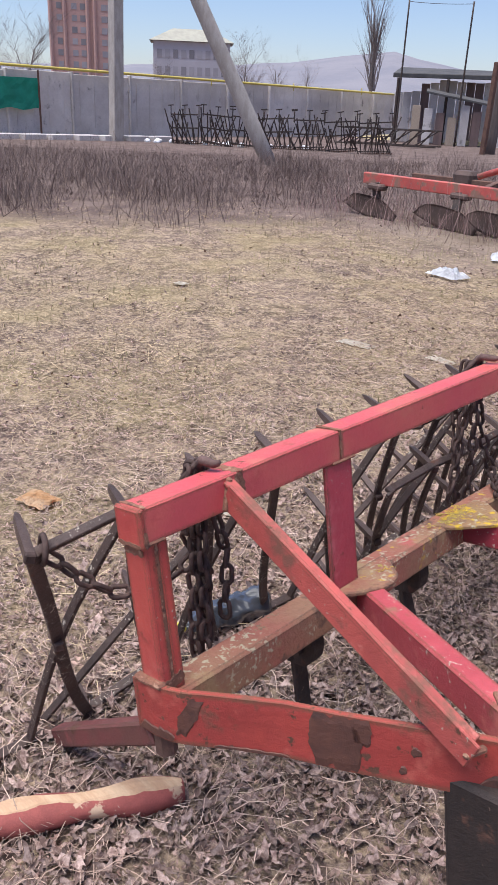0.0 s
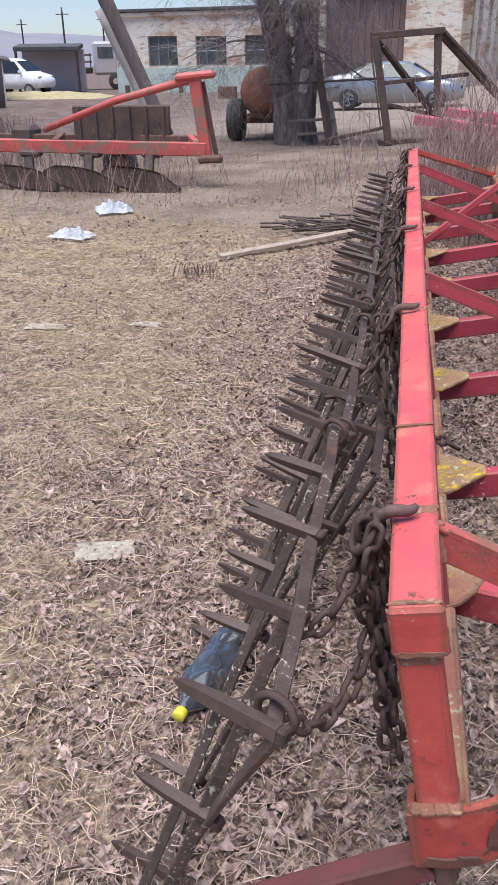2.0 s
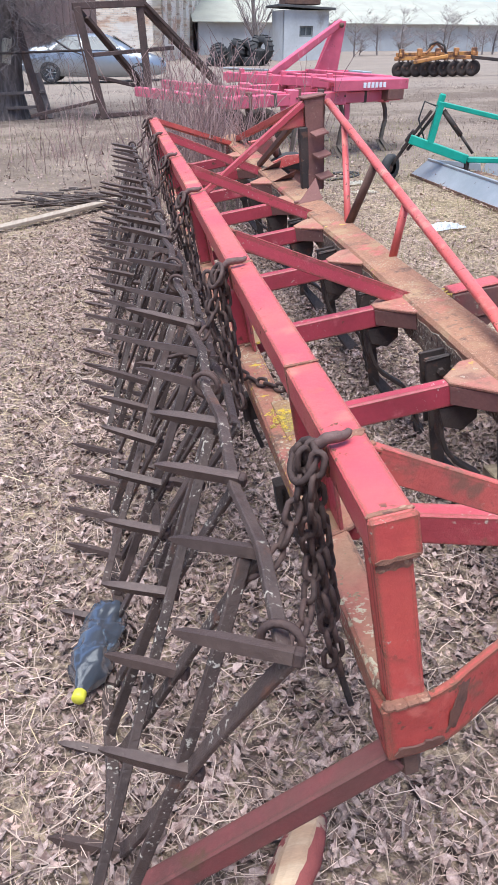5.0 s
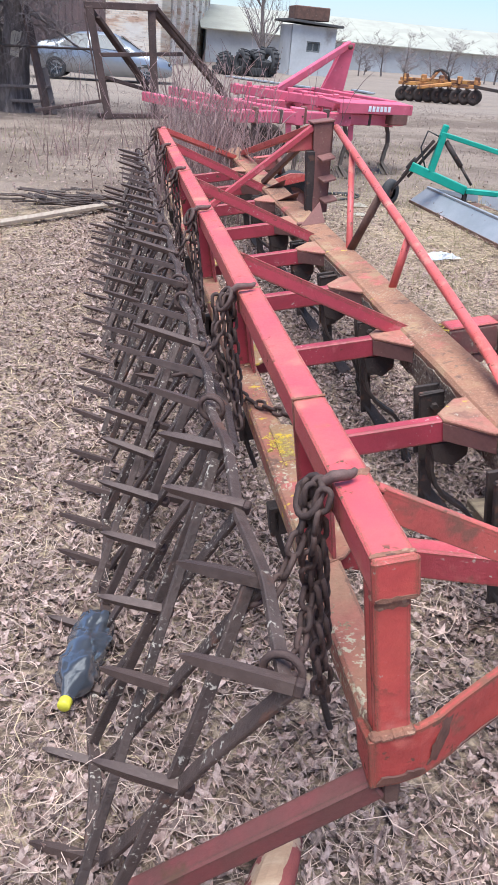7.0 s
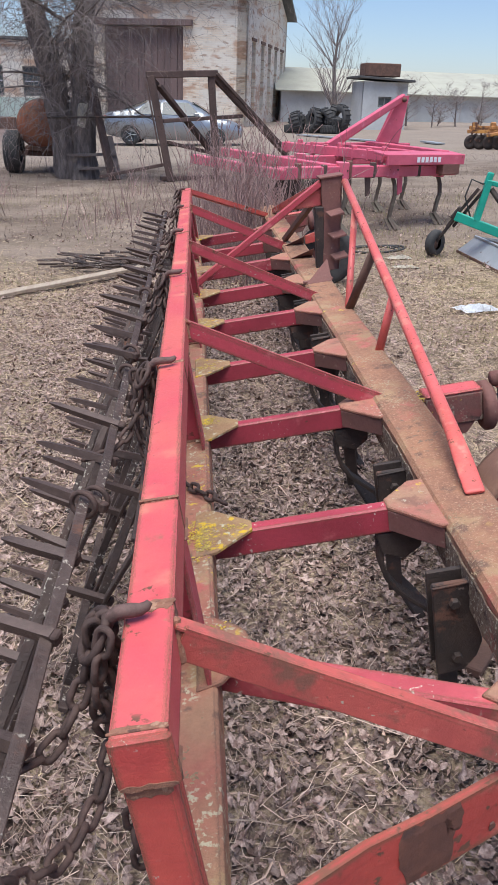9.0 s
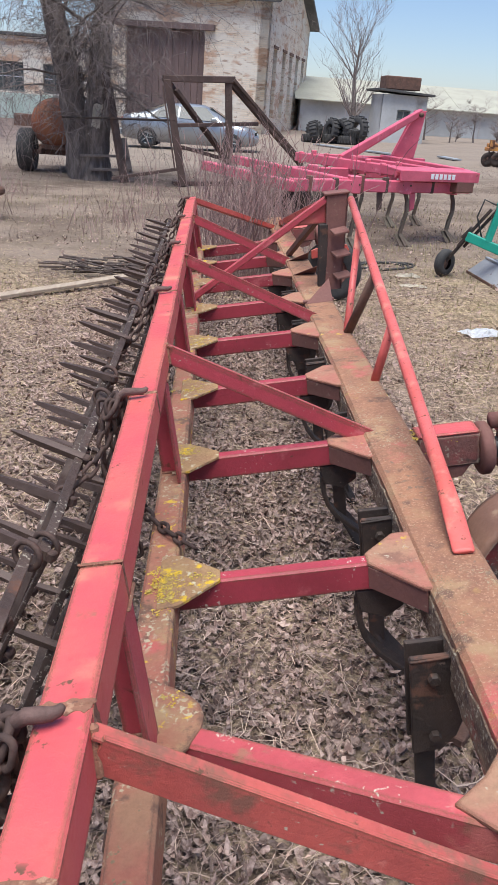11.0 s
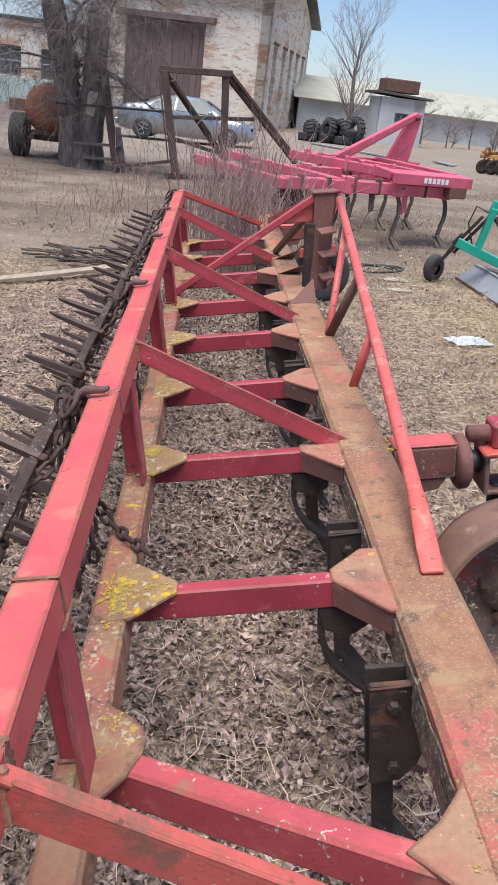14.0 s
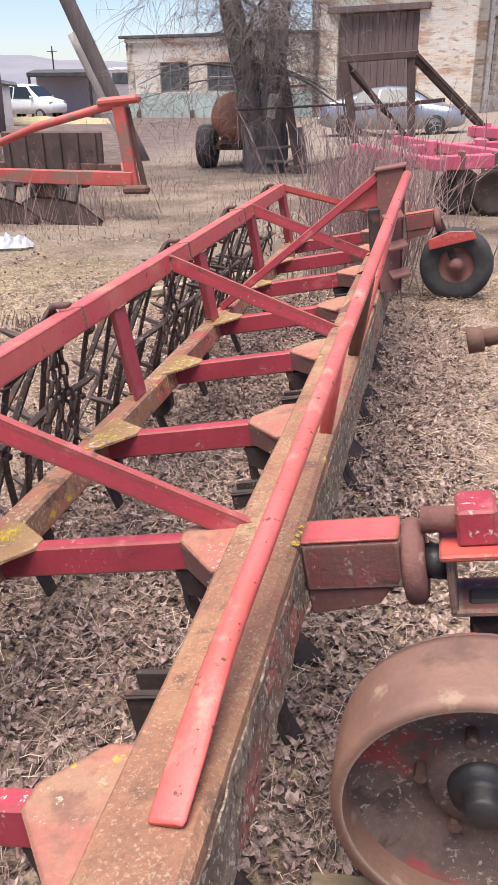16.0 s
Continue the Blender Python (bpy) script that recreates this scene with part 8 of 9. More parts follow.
def disc_harrow():
    ob = thing("orange_disc_harrow", Matrix.Identity(4), "orange-yellow disc harrow standing far across the yard", "disc harrow")
    a, c = on(8.05, 24.3), on(10.25, 23.35)
    d = (c - a).normalized()
    back = Vector((-d.y, d.x, 0))
    for k, h in ((0.0, 0.50), (0.45, 0.60), (0.9, 0.55)):
        part("frame_beam", bar(a + back * k + Vector((0, 0, h)), c + back * k + Vector((0, 0, h)), 0.10, 0.10, ch=0.01), M_ORANGE, ob)
    for gang, k in ((0, 0.0), (1, 0.8)):
        for i in range(9):
            p = a + (c - a) * (i + 0.5 + 0.2 * gang) / 9 + back * k
            Soup().lathe([(0.0, 0.05), (0.10, 0.03), (0.205, -0.015), (0.21, -0.025), (0.10, 0.02), (0.0, 0.04)], 20, p + Vector((0, 0, 0.20))).part("disc", M_BLACK_IRON, ob, "dark disc")
            part("disc_hanger", bar(p + Vector((0, 0.04, 0.2)), p + Vector((0.05, 0.08, 0.5)), 0.05, 0.04, up=(1, 0, 0), ch=0.004), M_RUST, ob)
    for i in (0.08, 0.3, 0.52, 0.74, 0.95):
        p = a + (c - a) * i
        part("long_beam", bar(p + Vector((0, 0, 0.60)) - back * 0.1, p + back * 1.0 + Vector((0, 0, 0.64)), 0.09, 0.09, ch=0.01), M_ORANGE, ob)
        part("spring_box", box(p + Vector((-0.07, -0.07, 0.56)), p + Vector((0.07, 0.07, 0.76)), 0.02), M_ORANGE, ob)
    part("tool_bar", bar(a + d * 0.5 + Vector((0, -0.2, 0.40)), a + d * 1.5 + Vector((0, -0.15, 0.55)), 0.09, 0.10, ch=0.02), M_ORANGE, ob)
    Soup().tube([a + d * 0.95 + Vector((0, 0, 0.66)), a + d * 1.02 + Vector((0, 0, 0.86)), a + d * 1.2 + Vector((0, 0, 0.92)), a + d * 1.42 + Vector((0, 0, 0.82)), a + d * 1.48 + Vector((0, 0, 0.62))], 0.03, 8).part("hydraulic_hose", M_RUBBER, ob)
    m_ = (a + c) / 2
    part("headstock", bar(m_ + Vector((-0.30, 0, 0.6)), m_ + Vector((0.0, 0.1, 0.92)), 0.07, 0.07, ch=0.006), M_ORANGE, ob)
    part("headstock", bar(m_ + Vector((0.35, 0, 0.6)), m_ + Vector((0.0, 0.1, 0.92)), 0.07, 0.07, ch=0.006), M_RUST, ob)
    part("drawbar", bar(c + Vector((-0.2, 0, 0.5)), c + Vector((1.6, -0.3, 0.35)), 0.09, 0.09, ch=0.008), M_BLACK_IRON, ob)
    part("stand", bar(c + Vector((1.5, -0.28, 0.36)), on(c.x + 1.5, c.y - 0.28), 0.05, 0.05, up=(1, 0, 0), ch=0.004), M_BLACK_IRON, ob)


disc_harrow()


def far_tree(name, x, y, h, spread, seed, label, limbs=14, mat=None):
    ob = thing(name, Matrix.Identity(4), label, "tree")
    st, tw = Soup(), Soup()
    base = on(x, y)
    rng = random.Random(seed)

    def grow(p, d, length, r, level):
        n = 5
        pts, rad = [Vector(p)], [r]
        d = Vector(d).normalized()
        for i in range(n):
            d = (d + Vector((rng.gauss(0, 0.09), rng.gauss(0, 0.09), 0.06))).normalized()
            pts.append(pts[-1] + d * length / n)
            rad.append(r * (1 - 0.8 * (i + 1) / n))
        (st if level == 0 else tw).tube(pts, rad, 6 if level == 0 else 3, caps=False)
        if level < 3:
            for k in range((limbs, 7, 5)[level]):
                i = rng.randint(1, n)
                side = Vector((rng.gauss(0, 1), rng.gauss(0, 1), 0)).normalized()
                grow(pts[i], d + side * spread, length * rng.uniform(0.35, 0.6), max(0.006, rad[i] * 0.45), level + 1)

    grow(base - Vector((0, 0, 0.1)), (0.02, 0, 1), h * 0.82, 0.16 * h / 6, 0)
    st.part("trunk", M_BARK, ob)
    tagged(tw.part("crown", mat or M_TWIG, ob, "fan of fine bare twigs", smooth=False), kind="stuff")


far_tree("bare_tree", 6.9, 42.0, 5.9, 0.75, 3, "bare young tree with upswept twigs beside the shed", 26)
for k in range(16):
    far_tree("bare_bush", 10.6 + 0.85 * k, 44.5 + 1.2 * math.sin(2.3 * k), 1.75 + 0.5 * math.sin(1.7 * k), 1.7, 40 + k, "low brown leafless bush before the white barn", 15)
for k, (az, r_, h_) in enumerate(((-60.5, 120, 9.0), (-50.2, 130, 6.5), (-44.6, 140, 7.5), (-42.4, 150, 8.5), (-40.6, 145, 8.0), (-63.0, 110, 8.0))):
    far_tree("bare_tree", math.sin(radians(az)) * r_, math.cos(radians(az)) * r_, h_, 0.9, 70 + k, "hazy bare tree beyond the fence", 15)
far_tree("bare_poplar", -75.0, 103.0, 17.0, 0.28, 6, "tall slim bare poplar in the distance", 34)
far_tree("bare_tree", -62.0, 63.0, 6.5, 0.9, 7, "round bare tree behind the fence", 26)
far_tree("bare_tree", -56.0, 33.0, 6.0, 0.9, 8, "round bare tree behind the fence", 26)
far_tree("bare_tree", -60.0, 30.0, 5.5, 0.9, 10, "round bare tree behind the fence", 26)


# ---- poles, far implements, sheds along the fence ----
def pole(name, p, q, r, mat, label, square=False):
    ob = thing(name, Matrix.Identity(4), label, "pole")
    if square:
        part("shaft", bar(p, q, r * 2, r * 1.7, up=(1, 0, 0), ch=0.02), mat, ob)
    else:
        p, q = Vector(p), Vector(q)
        Soup().tube([p + (q - p) * i / 8 for i in range(9)], [r * (1 - 0.025 * i) for i in range(9)], 14).part("shaft", mat, ob)
    return ob


pole("concrete_pole", (-26.7, 19.95, -0.4), (-26.6, 20.1, 9.0), 0.23, M_POLE, "upright square concrete pole", True)
pole("concrete_pole", (-15.35, 16.95, -0.3), (-18.6, 13.7, 8.6), 0.22, M_POLE, "slanting concrete prop pole", False)
pole("dark_pole", (-16.8, 32.0, -0.4), (-16.55, 32.1, 8.0), 0.27, M_DARK_POLE, "dark upright pole with a reddish top", False)
pole("dark_post", (-16.75, 31.4, -0.3), (-16.6, 31.3, 3.4), 0.11, M_RUST, "dark steel post beside the pole", True)
pole("leaning_pole", (-5.95, 19.2, -0.3), (-7.9, 18.5, 4.7), 0.19, M_DARK_POLE, "leaning tarred pole propped on a stub", False)
pole("leaning_pole", (-6.05, 19.15, -0.3), (-7.30, 18.75, 2.60), 0.15, M_POLE, "leaning grey concrete stub", False)
pole("mast", (-24.5, 36.2, -0.2), (-24.6, 36.4, 6.5), 0.05, M_BLACK_IRON, "thin dark steel mast by the shelter")
pole("mast", (-21.3, 36.8, -0.2), (-21.3, 36.9, 6.3), 0.05, M_BLACK_IRON, "thin dark steel mast by the shelter")
for az, r in ((-22.5, 120), (-20.0, 135), (-25.0, 150)):
    x, y = math.sin(radians(az)) * r, math.cos(radians(az)) * r
    ob = pole("power_pole", (x, y, -0.3), (x, y, 8.2), 0.14, M_BLACK_IRON, "distant power pole with a cross arm")
    part("cross_arm", bar((x - 0.9, y, 7.4), (x + 0.9, y, 7.4), 0.1, 0.1), M_BLACK_IRON, ob)


def wire(points, label="thin dark overhead wire"):
    ob = thing("overhead_wire", Matrix.Identity(4), label, "wire", "overhead wires")
    s = Soup()
    s.tube(points, 0.015, 4)
    s.part("strand", M_BLACK_IRON, ob)


wire(sag((-24.58, 36.4, 6.4), (-21.3, 36.9, 6.2), 0.05))
wire(sag((-16.5, 32.1, 7.8), (-7.9, 18.5, 4.6), 0.3))
wire(sag((-16.5, 32.1, 6.0), (-6.0, 48.0, 6.0), 0.4))


def fence_harrows():
    rng = random.Random(9)
    for k in range(7):
        t = k / 6
        x, y = -24.4 + 6.6 * t, 21.6 + 3.6 * t
        ob = thing("stacked_harrow", Matrix.Translation(on(x, y)) @ pose(0, 0, 0, rng.uniform(-8, 8), rng.uniform(-6, 6), 29 + rng.uniform(-12, 12)), "dark rusty harrow rack standing by the fence", "harrow", "harrows by the fence")
        w = 0.62
        for z in (0.12, 0.6, 1.1):
            part("rail", bar((-w, rng.uniform(-0.1, 0.1), z), (w, rng.uniform(-0.1, 0.1), z + rng.uniform(-0.05, 0.05)), 0.04, 0.05, ch=0.005), M_BLACK_IRON, ob)
        for i in range(15):
            u = -w + 2 * w * i / 14
            part("tooth", bar((u, 0.05, rng.uniform(0.0, 0.06)), (u + rng.uniform(-0.45, 0.45), -0.05 + rng.uniform(-0.5, 0.5), 0.75 + rng.uniform(0, 0.6)), 0.04, 0.04, up=(0, 1, 0), ch=0.003), M_BLACK_IRON, ob)
        for i in range(3):
            u = -w + w * i
            part("cross_head", bar((u - 0.12, 0, 1.42), (u + 0.12, 0, 1.44), 0.03, 0.04, ch=0.003), M_BLACK_IRON, ob)
            part("stem", bar((u, 0, 1.0), (u, 0, 1.44), 0.03, 0.03, up=(0, 1, 0), ch=0.003), M_BLACK_IRON, ob)
        part("skid", bar((-w, 0.3, 0.04), (w, 0.3, 0.04), 0.06, 0.05, ch=0.005), M_RUST, ob)
    for k in range(16):
        x, y = -26.0 + 5.6 * k / 15 + rng.uniform(-0.2, 0.2), 21.0 + 3.6 * k / 15 + rng.uniform(-0.3, 0.3)
        b = bmesh.new()
        bmesh.ops.create_icosphere(b, subdivisions=2, radius=rng.uniform(0.10, 0.19))
        for v in b.verts:
            v.co *= 1 + 0.35 * noise.noise(v.co * 6 + Vector((k, 0, 0)))
            v.co.z *= 0.75
        o = part("white_stone", b, M_FOIL, None)
        o.location = on(x, y, 0.05)
        tagged(o, "whitewashed stone in the weeds before the harrows", "stone", "white stones")
    ob = thing("folded_harrow", Matrix.Translation(on(-22.0, 32.0)) @ pose(0, 0, 0, 0, 0, 20), "low dark lattice harrow frame on the ground", "harrow")
    for i in range(7):
        part("lattice_bar", bar((-2.2 + 0.6 * i, -0.6, 0.1), (-1.4 + 0.6 * i, 0.6, 0.75), 0.05, 0.05, ch=0.004), M_BLACK_IRON, ob)
        part("lattice_bar", bar((-1.4 + 0.6 * i, -0.6, 0.75), (-2.2 + 0.6 * i, 0.6, 0.1), 0.05, 0.05, ch=0.004), M_BLACK_IRON, ob)
    for y in (-0.6, 0.6):
        for z in (0.08, 0.75):
            part("long_rail", bar((-2.3, y, z), (2.4, y, z), 0.06, 0.06, ch=0.005), M_BLACK_IRON, ob)


fence_harrows()


def far_sheds():
    ob = thing("open_shelter", Matrix.Identity(4), "open shelter with a sagging dark roof over pale boards", "shed")
    b = [(-24.95, 36.5), (-20.7, 39.1)]
    along = (Vector((*b[1], 0)) - Vector((*b[0], 0))).normalized()
    inw = Vector((-along.y, along.x, 0))
    o = Vector((*b[0], 0))
    part("roof", plate([o + Vector((0, 0, 3.0)) - along * 0.2, o + along * 5.2 + Vector((0, 0, 3.02)), o + along * 5.2 + inw * 3 + Vector((0, 0, 3.35)), o + inw * 3 + Vector((0, 0, 3.4))], (0, 0, 0.22), ch=0.03), M_ROOF_DARK, ob, "dark sagging roof")
    rng = random.Random(3)
    for i in range(11):
        p = o + inw * 1.5 + along * (0.1 + 0.46 * i)
        h = 2.9 if i > 2 else 2.4
        part("wall_panel", bar(p + Vector((0, 0, -0.1)), p + Vector((0, 0, h + rng.uniform(-0.1, 0.1))), 0.44, 0.08, up=inw, ch=0.01), M_CONCRETE if rng.random() < 0.7 else M_GATE, ob)
    for s in (0.1, 2.6, 5.0):
        p = o + along * s
        part("post", bar(p + Vector((0, 0, -0.1)), p + Vector((0, 0, 3.0)), 0.12, 0.12, up=(1, 0, 0), ch=0.01), M_BLACK_IRON, ob)
    part("lean_roof", plate([o + along * 1.6 - inw * 1.5 + Vector((0, 0, 2.3)), o + along * 6.0 - inw * 1.2 + Vector((0, 0, 1.6)), o + along * 6.0 + Vector((0, 0, 1.75)), o + along * 1.6 + Vector((0, 0, 2.45))], (0, 0, 0.1), ch=0.01), M_ROOF_DARK, ob)
    for i in range(8):
        p = o + along * (1.2 + 0.6 * i) - inw * 1.1
        part("board", bar(p + Vector((0, 0, -0.1)), p + Vector((0, 0, rng.uniform(1.2, 1.9))), 0.42, 0.05, up=inw, ch=0.008), (M_WOOD, M_CONCRETE, M_GATE)[i % 3], ob)
    s2 = thing("low_shelter", Matrix.Identity(4), "low dark roofed shelter with a brown shed behind it", "shed")
    p = Vector((-23.5, 48.0, 0))
    part("roof", plate([p + Vector((0, 0, 2.2)), p + Vector((3.6, 1.4, 2.2)), p + Vector((3.0, 3.6, 2.4)), p + Vector((-0.6, 2.2, 2.4))], (0, 0, 0.25), ch=0.03), M_ROOF_DARK, s2)
    part("wall", plate([p + Vector((-0.4, 2.0, -0.1)), p + Vector((3.1, 3.4, -0.1)), p + Vector((3.1, 3.4, 2.3)), p + Vector((-0.4, 2.0, 2.3))], (-0.05, 0.15, 0), ch=0.01), M_FAR_PALE, s2)
    for k in range(2):
        q = p + Vector((0.1 + 3.3 * k, 0.1 + 1.3 * k, 0))
        part("post", bar(q + Vector((0, 0, -0.1)), q + Vector((0, 0, 2.25)), 0.12, 0.12, up=(1, 0, 0)), M_BLACK_IRON, s2)
    # white car nosing out behind the bank
    m = Matrix.Translation((-22.6, 46.2, 0.0)) @ pose(0, 0, 0, 0, 0, -12)
    wc = thing("white_car", m, "white hatchback car parked behind a grassy bank", "car")
    b = bmesh.new()
    rows = []
    for x, hw, sill, belt, roof, rw in ((-2.0, 0.72, 0.4, 0.95, 1.0, 0.6), (-1.85, 0.82, 0.3, 1.0, 1.5, 0.62), (-1.2, 0.86, 0.25, 1.0, 1.78, 0.66), (0.0, 0.87, 0.25, 1.0, 1.82, 0.66), (0.5, 0.87, 0.25, 1.0, 1.70, 0.64), (1.25, 0.86, 0.25, 1.02, 1.12, 0.7), (1.9, 0.80, 0.28, 0.92, 0.98, 0.66), (2.15, 0.68, 0.36, 0.72, 0.78, 0.55)):
        ring = [(-hw * 0.92, sill), (-hw, (sill + belt) / 2), (-hw * 0.985, belt), (-rw, roof - 0.03), (-rw * 0.6, roof), (rw * 0.6, roof), (rw, roof - 0.03), (hw * 0.985, belt), (hw, (sill + belt) / 2), (hw * 0.92, sill)]
        rows.append([b.verts.new((x, y, z)) for y, z in ring])
    for r0, r1 in zip(rows, rows[1:]):
        for k in range(10):
            b.faces.new((r0[k], r0[(k + 1) % 10], r1[(k + 1) % 10], r1[k]))
    b.faces.new(rows[0])
    b.faces.new(list(reversed(rows[-1])))
    bmesh.ops.recalc_face_normals(b, faces=b.faces)
    part("body", b, M_FOIL, wc, "white painted body", smooth=True)
    part("windscreen", plate([(1.20, -0.66, 1.16), (1.20, 0.66, 1.16), (0.56, 0.58, 1.68), (0.56, -0.58, 1.68)], (0.014, 0, 0.02), ch=0.002), M_CAR_GLASS, wc)
    for side in (-1, 1):
        for x0, x1, t0, t1 in ((-1.7, -0.5, -1.5, -0.45), (-0.4, 1.05, -0.35, 0.48)):
            part("side_window", plate([(x0, side * 0.862, 1.06), (x1, side * 0.862, 1.06), (t1, side * 0.69, 1.66), (t0, side * 0.69, 1.68)], (0, side * 0.014, 0.006), ch=0.002), M_CAR_GLASS, wc)
        part("door_mirror", box((0.86, side * 0.95 - 0.08, 1.05), (1.0, side * 0.95 + 0.08, 1.2), 0.03), M_FOIL, wc)
        part("headlamp", box((1.86, side * 0.6 - 0.14, 0.74), (2.08, side * 0.6 + 0.14, 0.90), 0.03), M_SHEET, wc)
        for x in (-1.3, 1.35):
            w = Soup().lathe([(0.2, -0.09), (0.29, -0.1), (0.315, -0.07), (0.315, 0.07), (0.29, 0.1), (0.2, 0.09)], 24, (x, side * 0.76, 0.22)).part("wheel", M_RUBBER, wc, "black tyre")
            Soup().lathe([(0.21, side * 0.09), (0.08, side * 0.06), (0.0, side * 0.08)], 20, (x, side * 0.76, 0.22)).part("rim", M_SHEET, w)
    st = thing("grass_bank", Matrix.Identity(4), "long low bank of pale yellow dry grass", "grass bank", kind="stuff")
    b = bmesh.new()
    rows = []
    for j in range(9):
        row = []
        for i in range(41):
            u, v = i / 40, j / 8 * 2 - 1
            p = Vector((-29.0, 40.2, 0)).lerp(Vector((-15.6, 42.5, 0)), u) + Vector((-0.4, 2.2, 0)) * v
            row.append(b.verts.new((p.x, p.y, -0.13 + 0.5 * (1 - v * v) * (0.6 + 0.5 * abs(noise.noise(Vector((u * 14, v * 2, 1))))) * math.sin(math.pi * min(1, max(0.02, u * 1.02))) ** 0.25)))
        rows.append(row)
    for j in range(8):
        for i in range(40):
            b.faces.new((rows[j][i], rows[j][i + 1], rows[j + 1][i + 1], rows[j + 1][i]))
    part("heap", b, M_BANK, st, smooth=True)
    # lorry
    m = Matrix.Translation((-21.8, 55.0, -0.1)) @ pose(0, 0, 0, 0, 0, 20)
    lo = thing("old_lorry", m, "old grey-blue lorry with a dark flatbed", "lorry")
    part("cab", box((0.6, -1.1, 0.9), (2.2, 1.1, 2.9), 0.15), M_FAR_PALE, lo)
    part("cab_window", box((0.9, -1.13, 1.9), (1.9, -1.09, 2.6), 0.02), M_GLASS_DARK, lo)
    part("bonnet", box((2.2, -0.8, 0.9), (3.2, 0.8, 1.7), 0.12), M_FAR_PALE, lo)
    part("flatbed", box((-3.2, -1.2, 1.0), (0.5, 1.2, 1.35), 0.04), M_BLACK_IRON, lo)
    for i in range(6):
        part("stake", bar((-3.1 + 0.7 * i, -1.2, 1.3), (-3.1 + 0.7 * i, -1.2, 2.2), 0.07, 0.07, up=(1, 0, 0)), M_BLACK_IRON, lo)
    for z in (1.7, 2.1):
        part("side_rail", bar((-3.2, -1.2, z), (0.5, -1.2, z), 0.05, 0.12), M_GATE, lo)
    for x in (-2.4, -1.2, 2.0):
        for y in (-1.0, 1.0):
            Soup().lathe([(0.22, -0.14), (0.45, -0.15), (0.5, -0.1), (0.5, 0.1), (0.45, 0.15), (0.22, 0.14)], 24, (x, y, 0.5)).part("wheel", M_RUBBER, lo)


far_sheds()

# ---- the thicket of dry stems beside the far end of the machine ----
def thicket():
    rng = random.Random(14)
    s = Soup()
    for i in range(380):
        x, y = rng.gauss(0.30, 0.26), rng.uniform(6.1, 8.4)
        p = on(x, y, -0.02)
        h = rng.uniform(0.5, 1.25)
        d = Vector((rng.gauss(0, 0.16), rng.gauss(0, 0.16), 1)).normalized()
        pts, rad = [p], [rng.uniform(0.004, 0.0075)]
        for k in range(6):
            d = (d + Vector((rng.gauss(0, 0.07), rng.gauss(0, 0.07), 0.02))).normalized()
            pts.append(pts[-1] + d * h / 6)
            rad.append(rad[0] * (1 - 0.13 * (k + 1)))
        s.tube(pts, rad, 4, caps=False)
        for k in range(rng.randint(2, 6)):
            j = rng.randint(2, 6)
            e = (d + Vector((rng.gauss(0, 0.55), rng.gauss(0, 0.55), rng.uniform(-0.1, 0.5)))).normalized()
            q = pts[j]
            l = rng.uniform(0.12, 0.36)
            s.tube([q, q + e * l * 0.5 + Vector((0, 0, 0.02)), q + e * l], [0.003, 0.0025, 0.0015], 3, caps=False)
    tagged(s.part("dry_thicket", M_PALE_TWIG, None, smooth=False), "thicket of pale leafless stems growing through the machine", "bush", kind="stuff")


thicket()


# ---- litter: leaves, straw, grass, weeds ----
def scatter(name, count, place, shape, material_, label, seed, category):
    """count copies of small flat shapes, laid by place(rng, n) -> x, y, lift; joined into one mesh."""
    rng = np.random.default_rng(seed)
    base, tris = shape(rng)            # (variants, v, 3), (t, 3)
    x, y, lift = place(rng, count)
    n = len(x)
    z = np.array([zg(a, b) + 0.035 * min(1.0, math.hypot(a, b - 3.0) / 3.0) * noise.noise(Vector((a * 0.35, b * 0.35, 2.0))) + 0.012 * noise.noise(Vector((a * 1.7, b * 1.7, 5.0))) for a, b in zip(x, y)]) + lift
    pick = rng.integers(0, len(base), n)
    v = base[pick].copy()
    size = rng.uniform(0.65, 1.25, n)[:, None, None]
    v *= size
    yaw, tx, ty = rng.uniform(0, 2 * np.pi, n), rng.normal(0, 0.26, n), rng.normal(0, 0.26, n)
    c, s = np.cos(yaw), np.sin(yaw)
    vx = v[..., 0] * c[:, None] - v[..., 1] * s[:, None]
    vy = v[..., 0] * s[:, None] + v[..., 1] * c[:, None]
    vz = v[..., 2] + vx * tx[:, None] + vy * ty[:, None]
    low = vz.min(axis=1)
    vz = vz - np.minimum(low, 0)[:, None] * 0.8
    out = np.stack([vx + x[:, None], vy + y[:, None], vz + z[:, None]], axis=-1).reshape(-1, 3)
    k = base.shape[1]
    t = (tris[None] + (np.arange(n) * k)[:, None, None]).reshape(-1, 3)
    return tagged(raw_mesh(name, out, t, material_), label, category, kind="stuff")


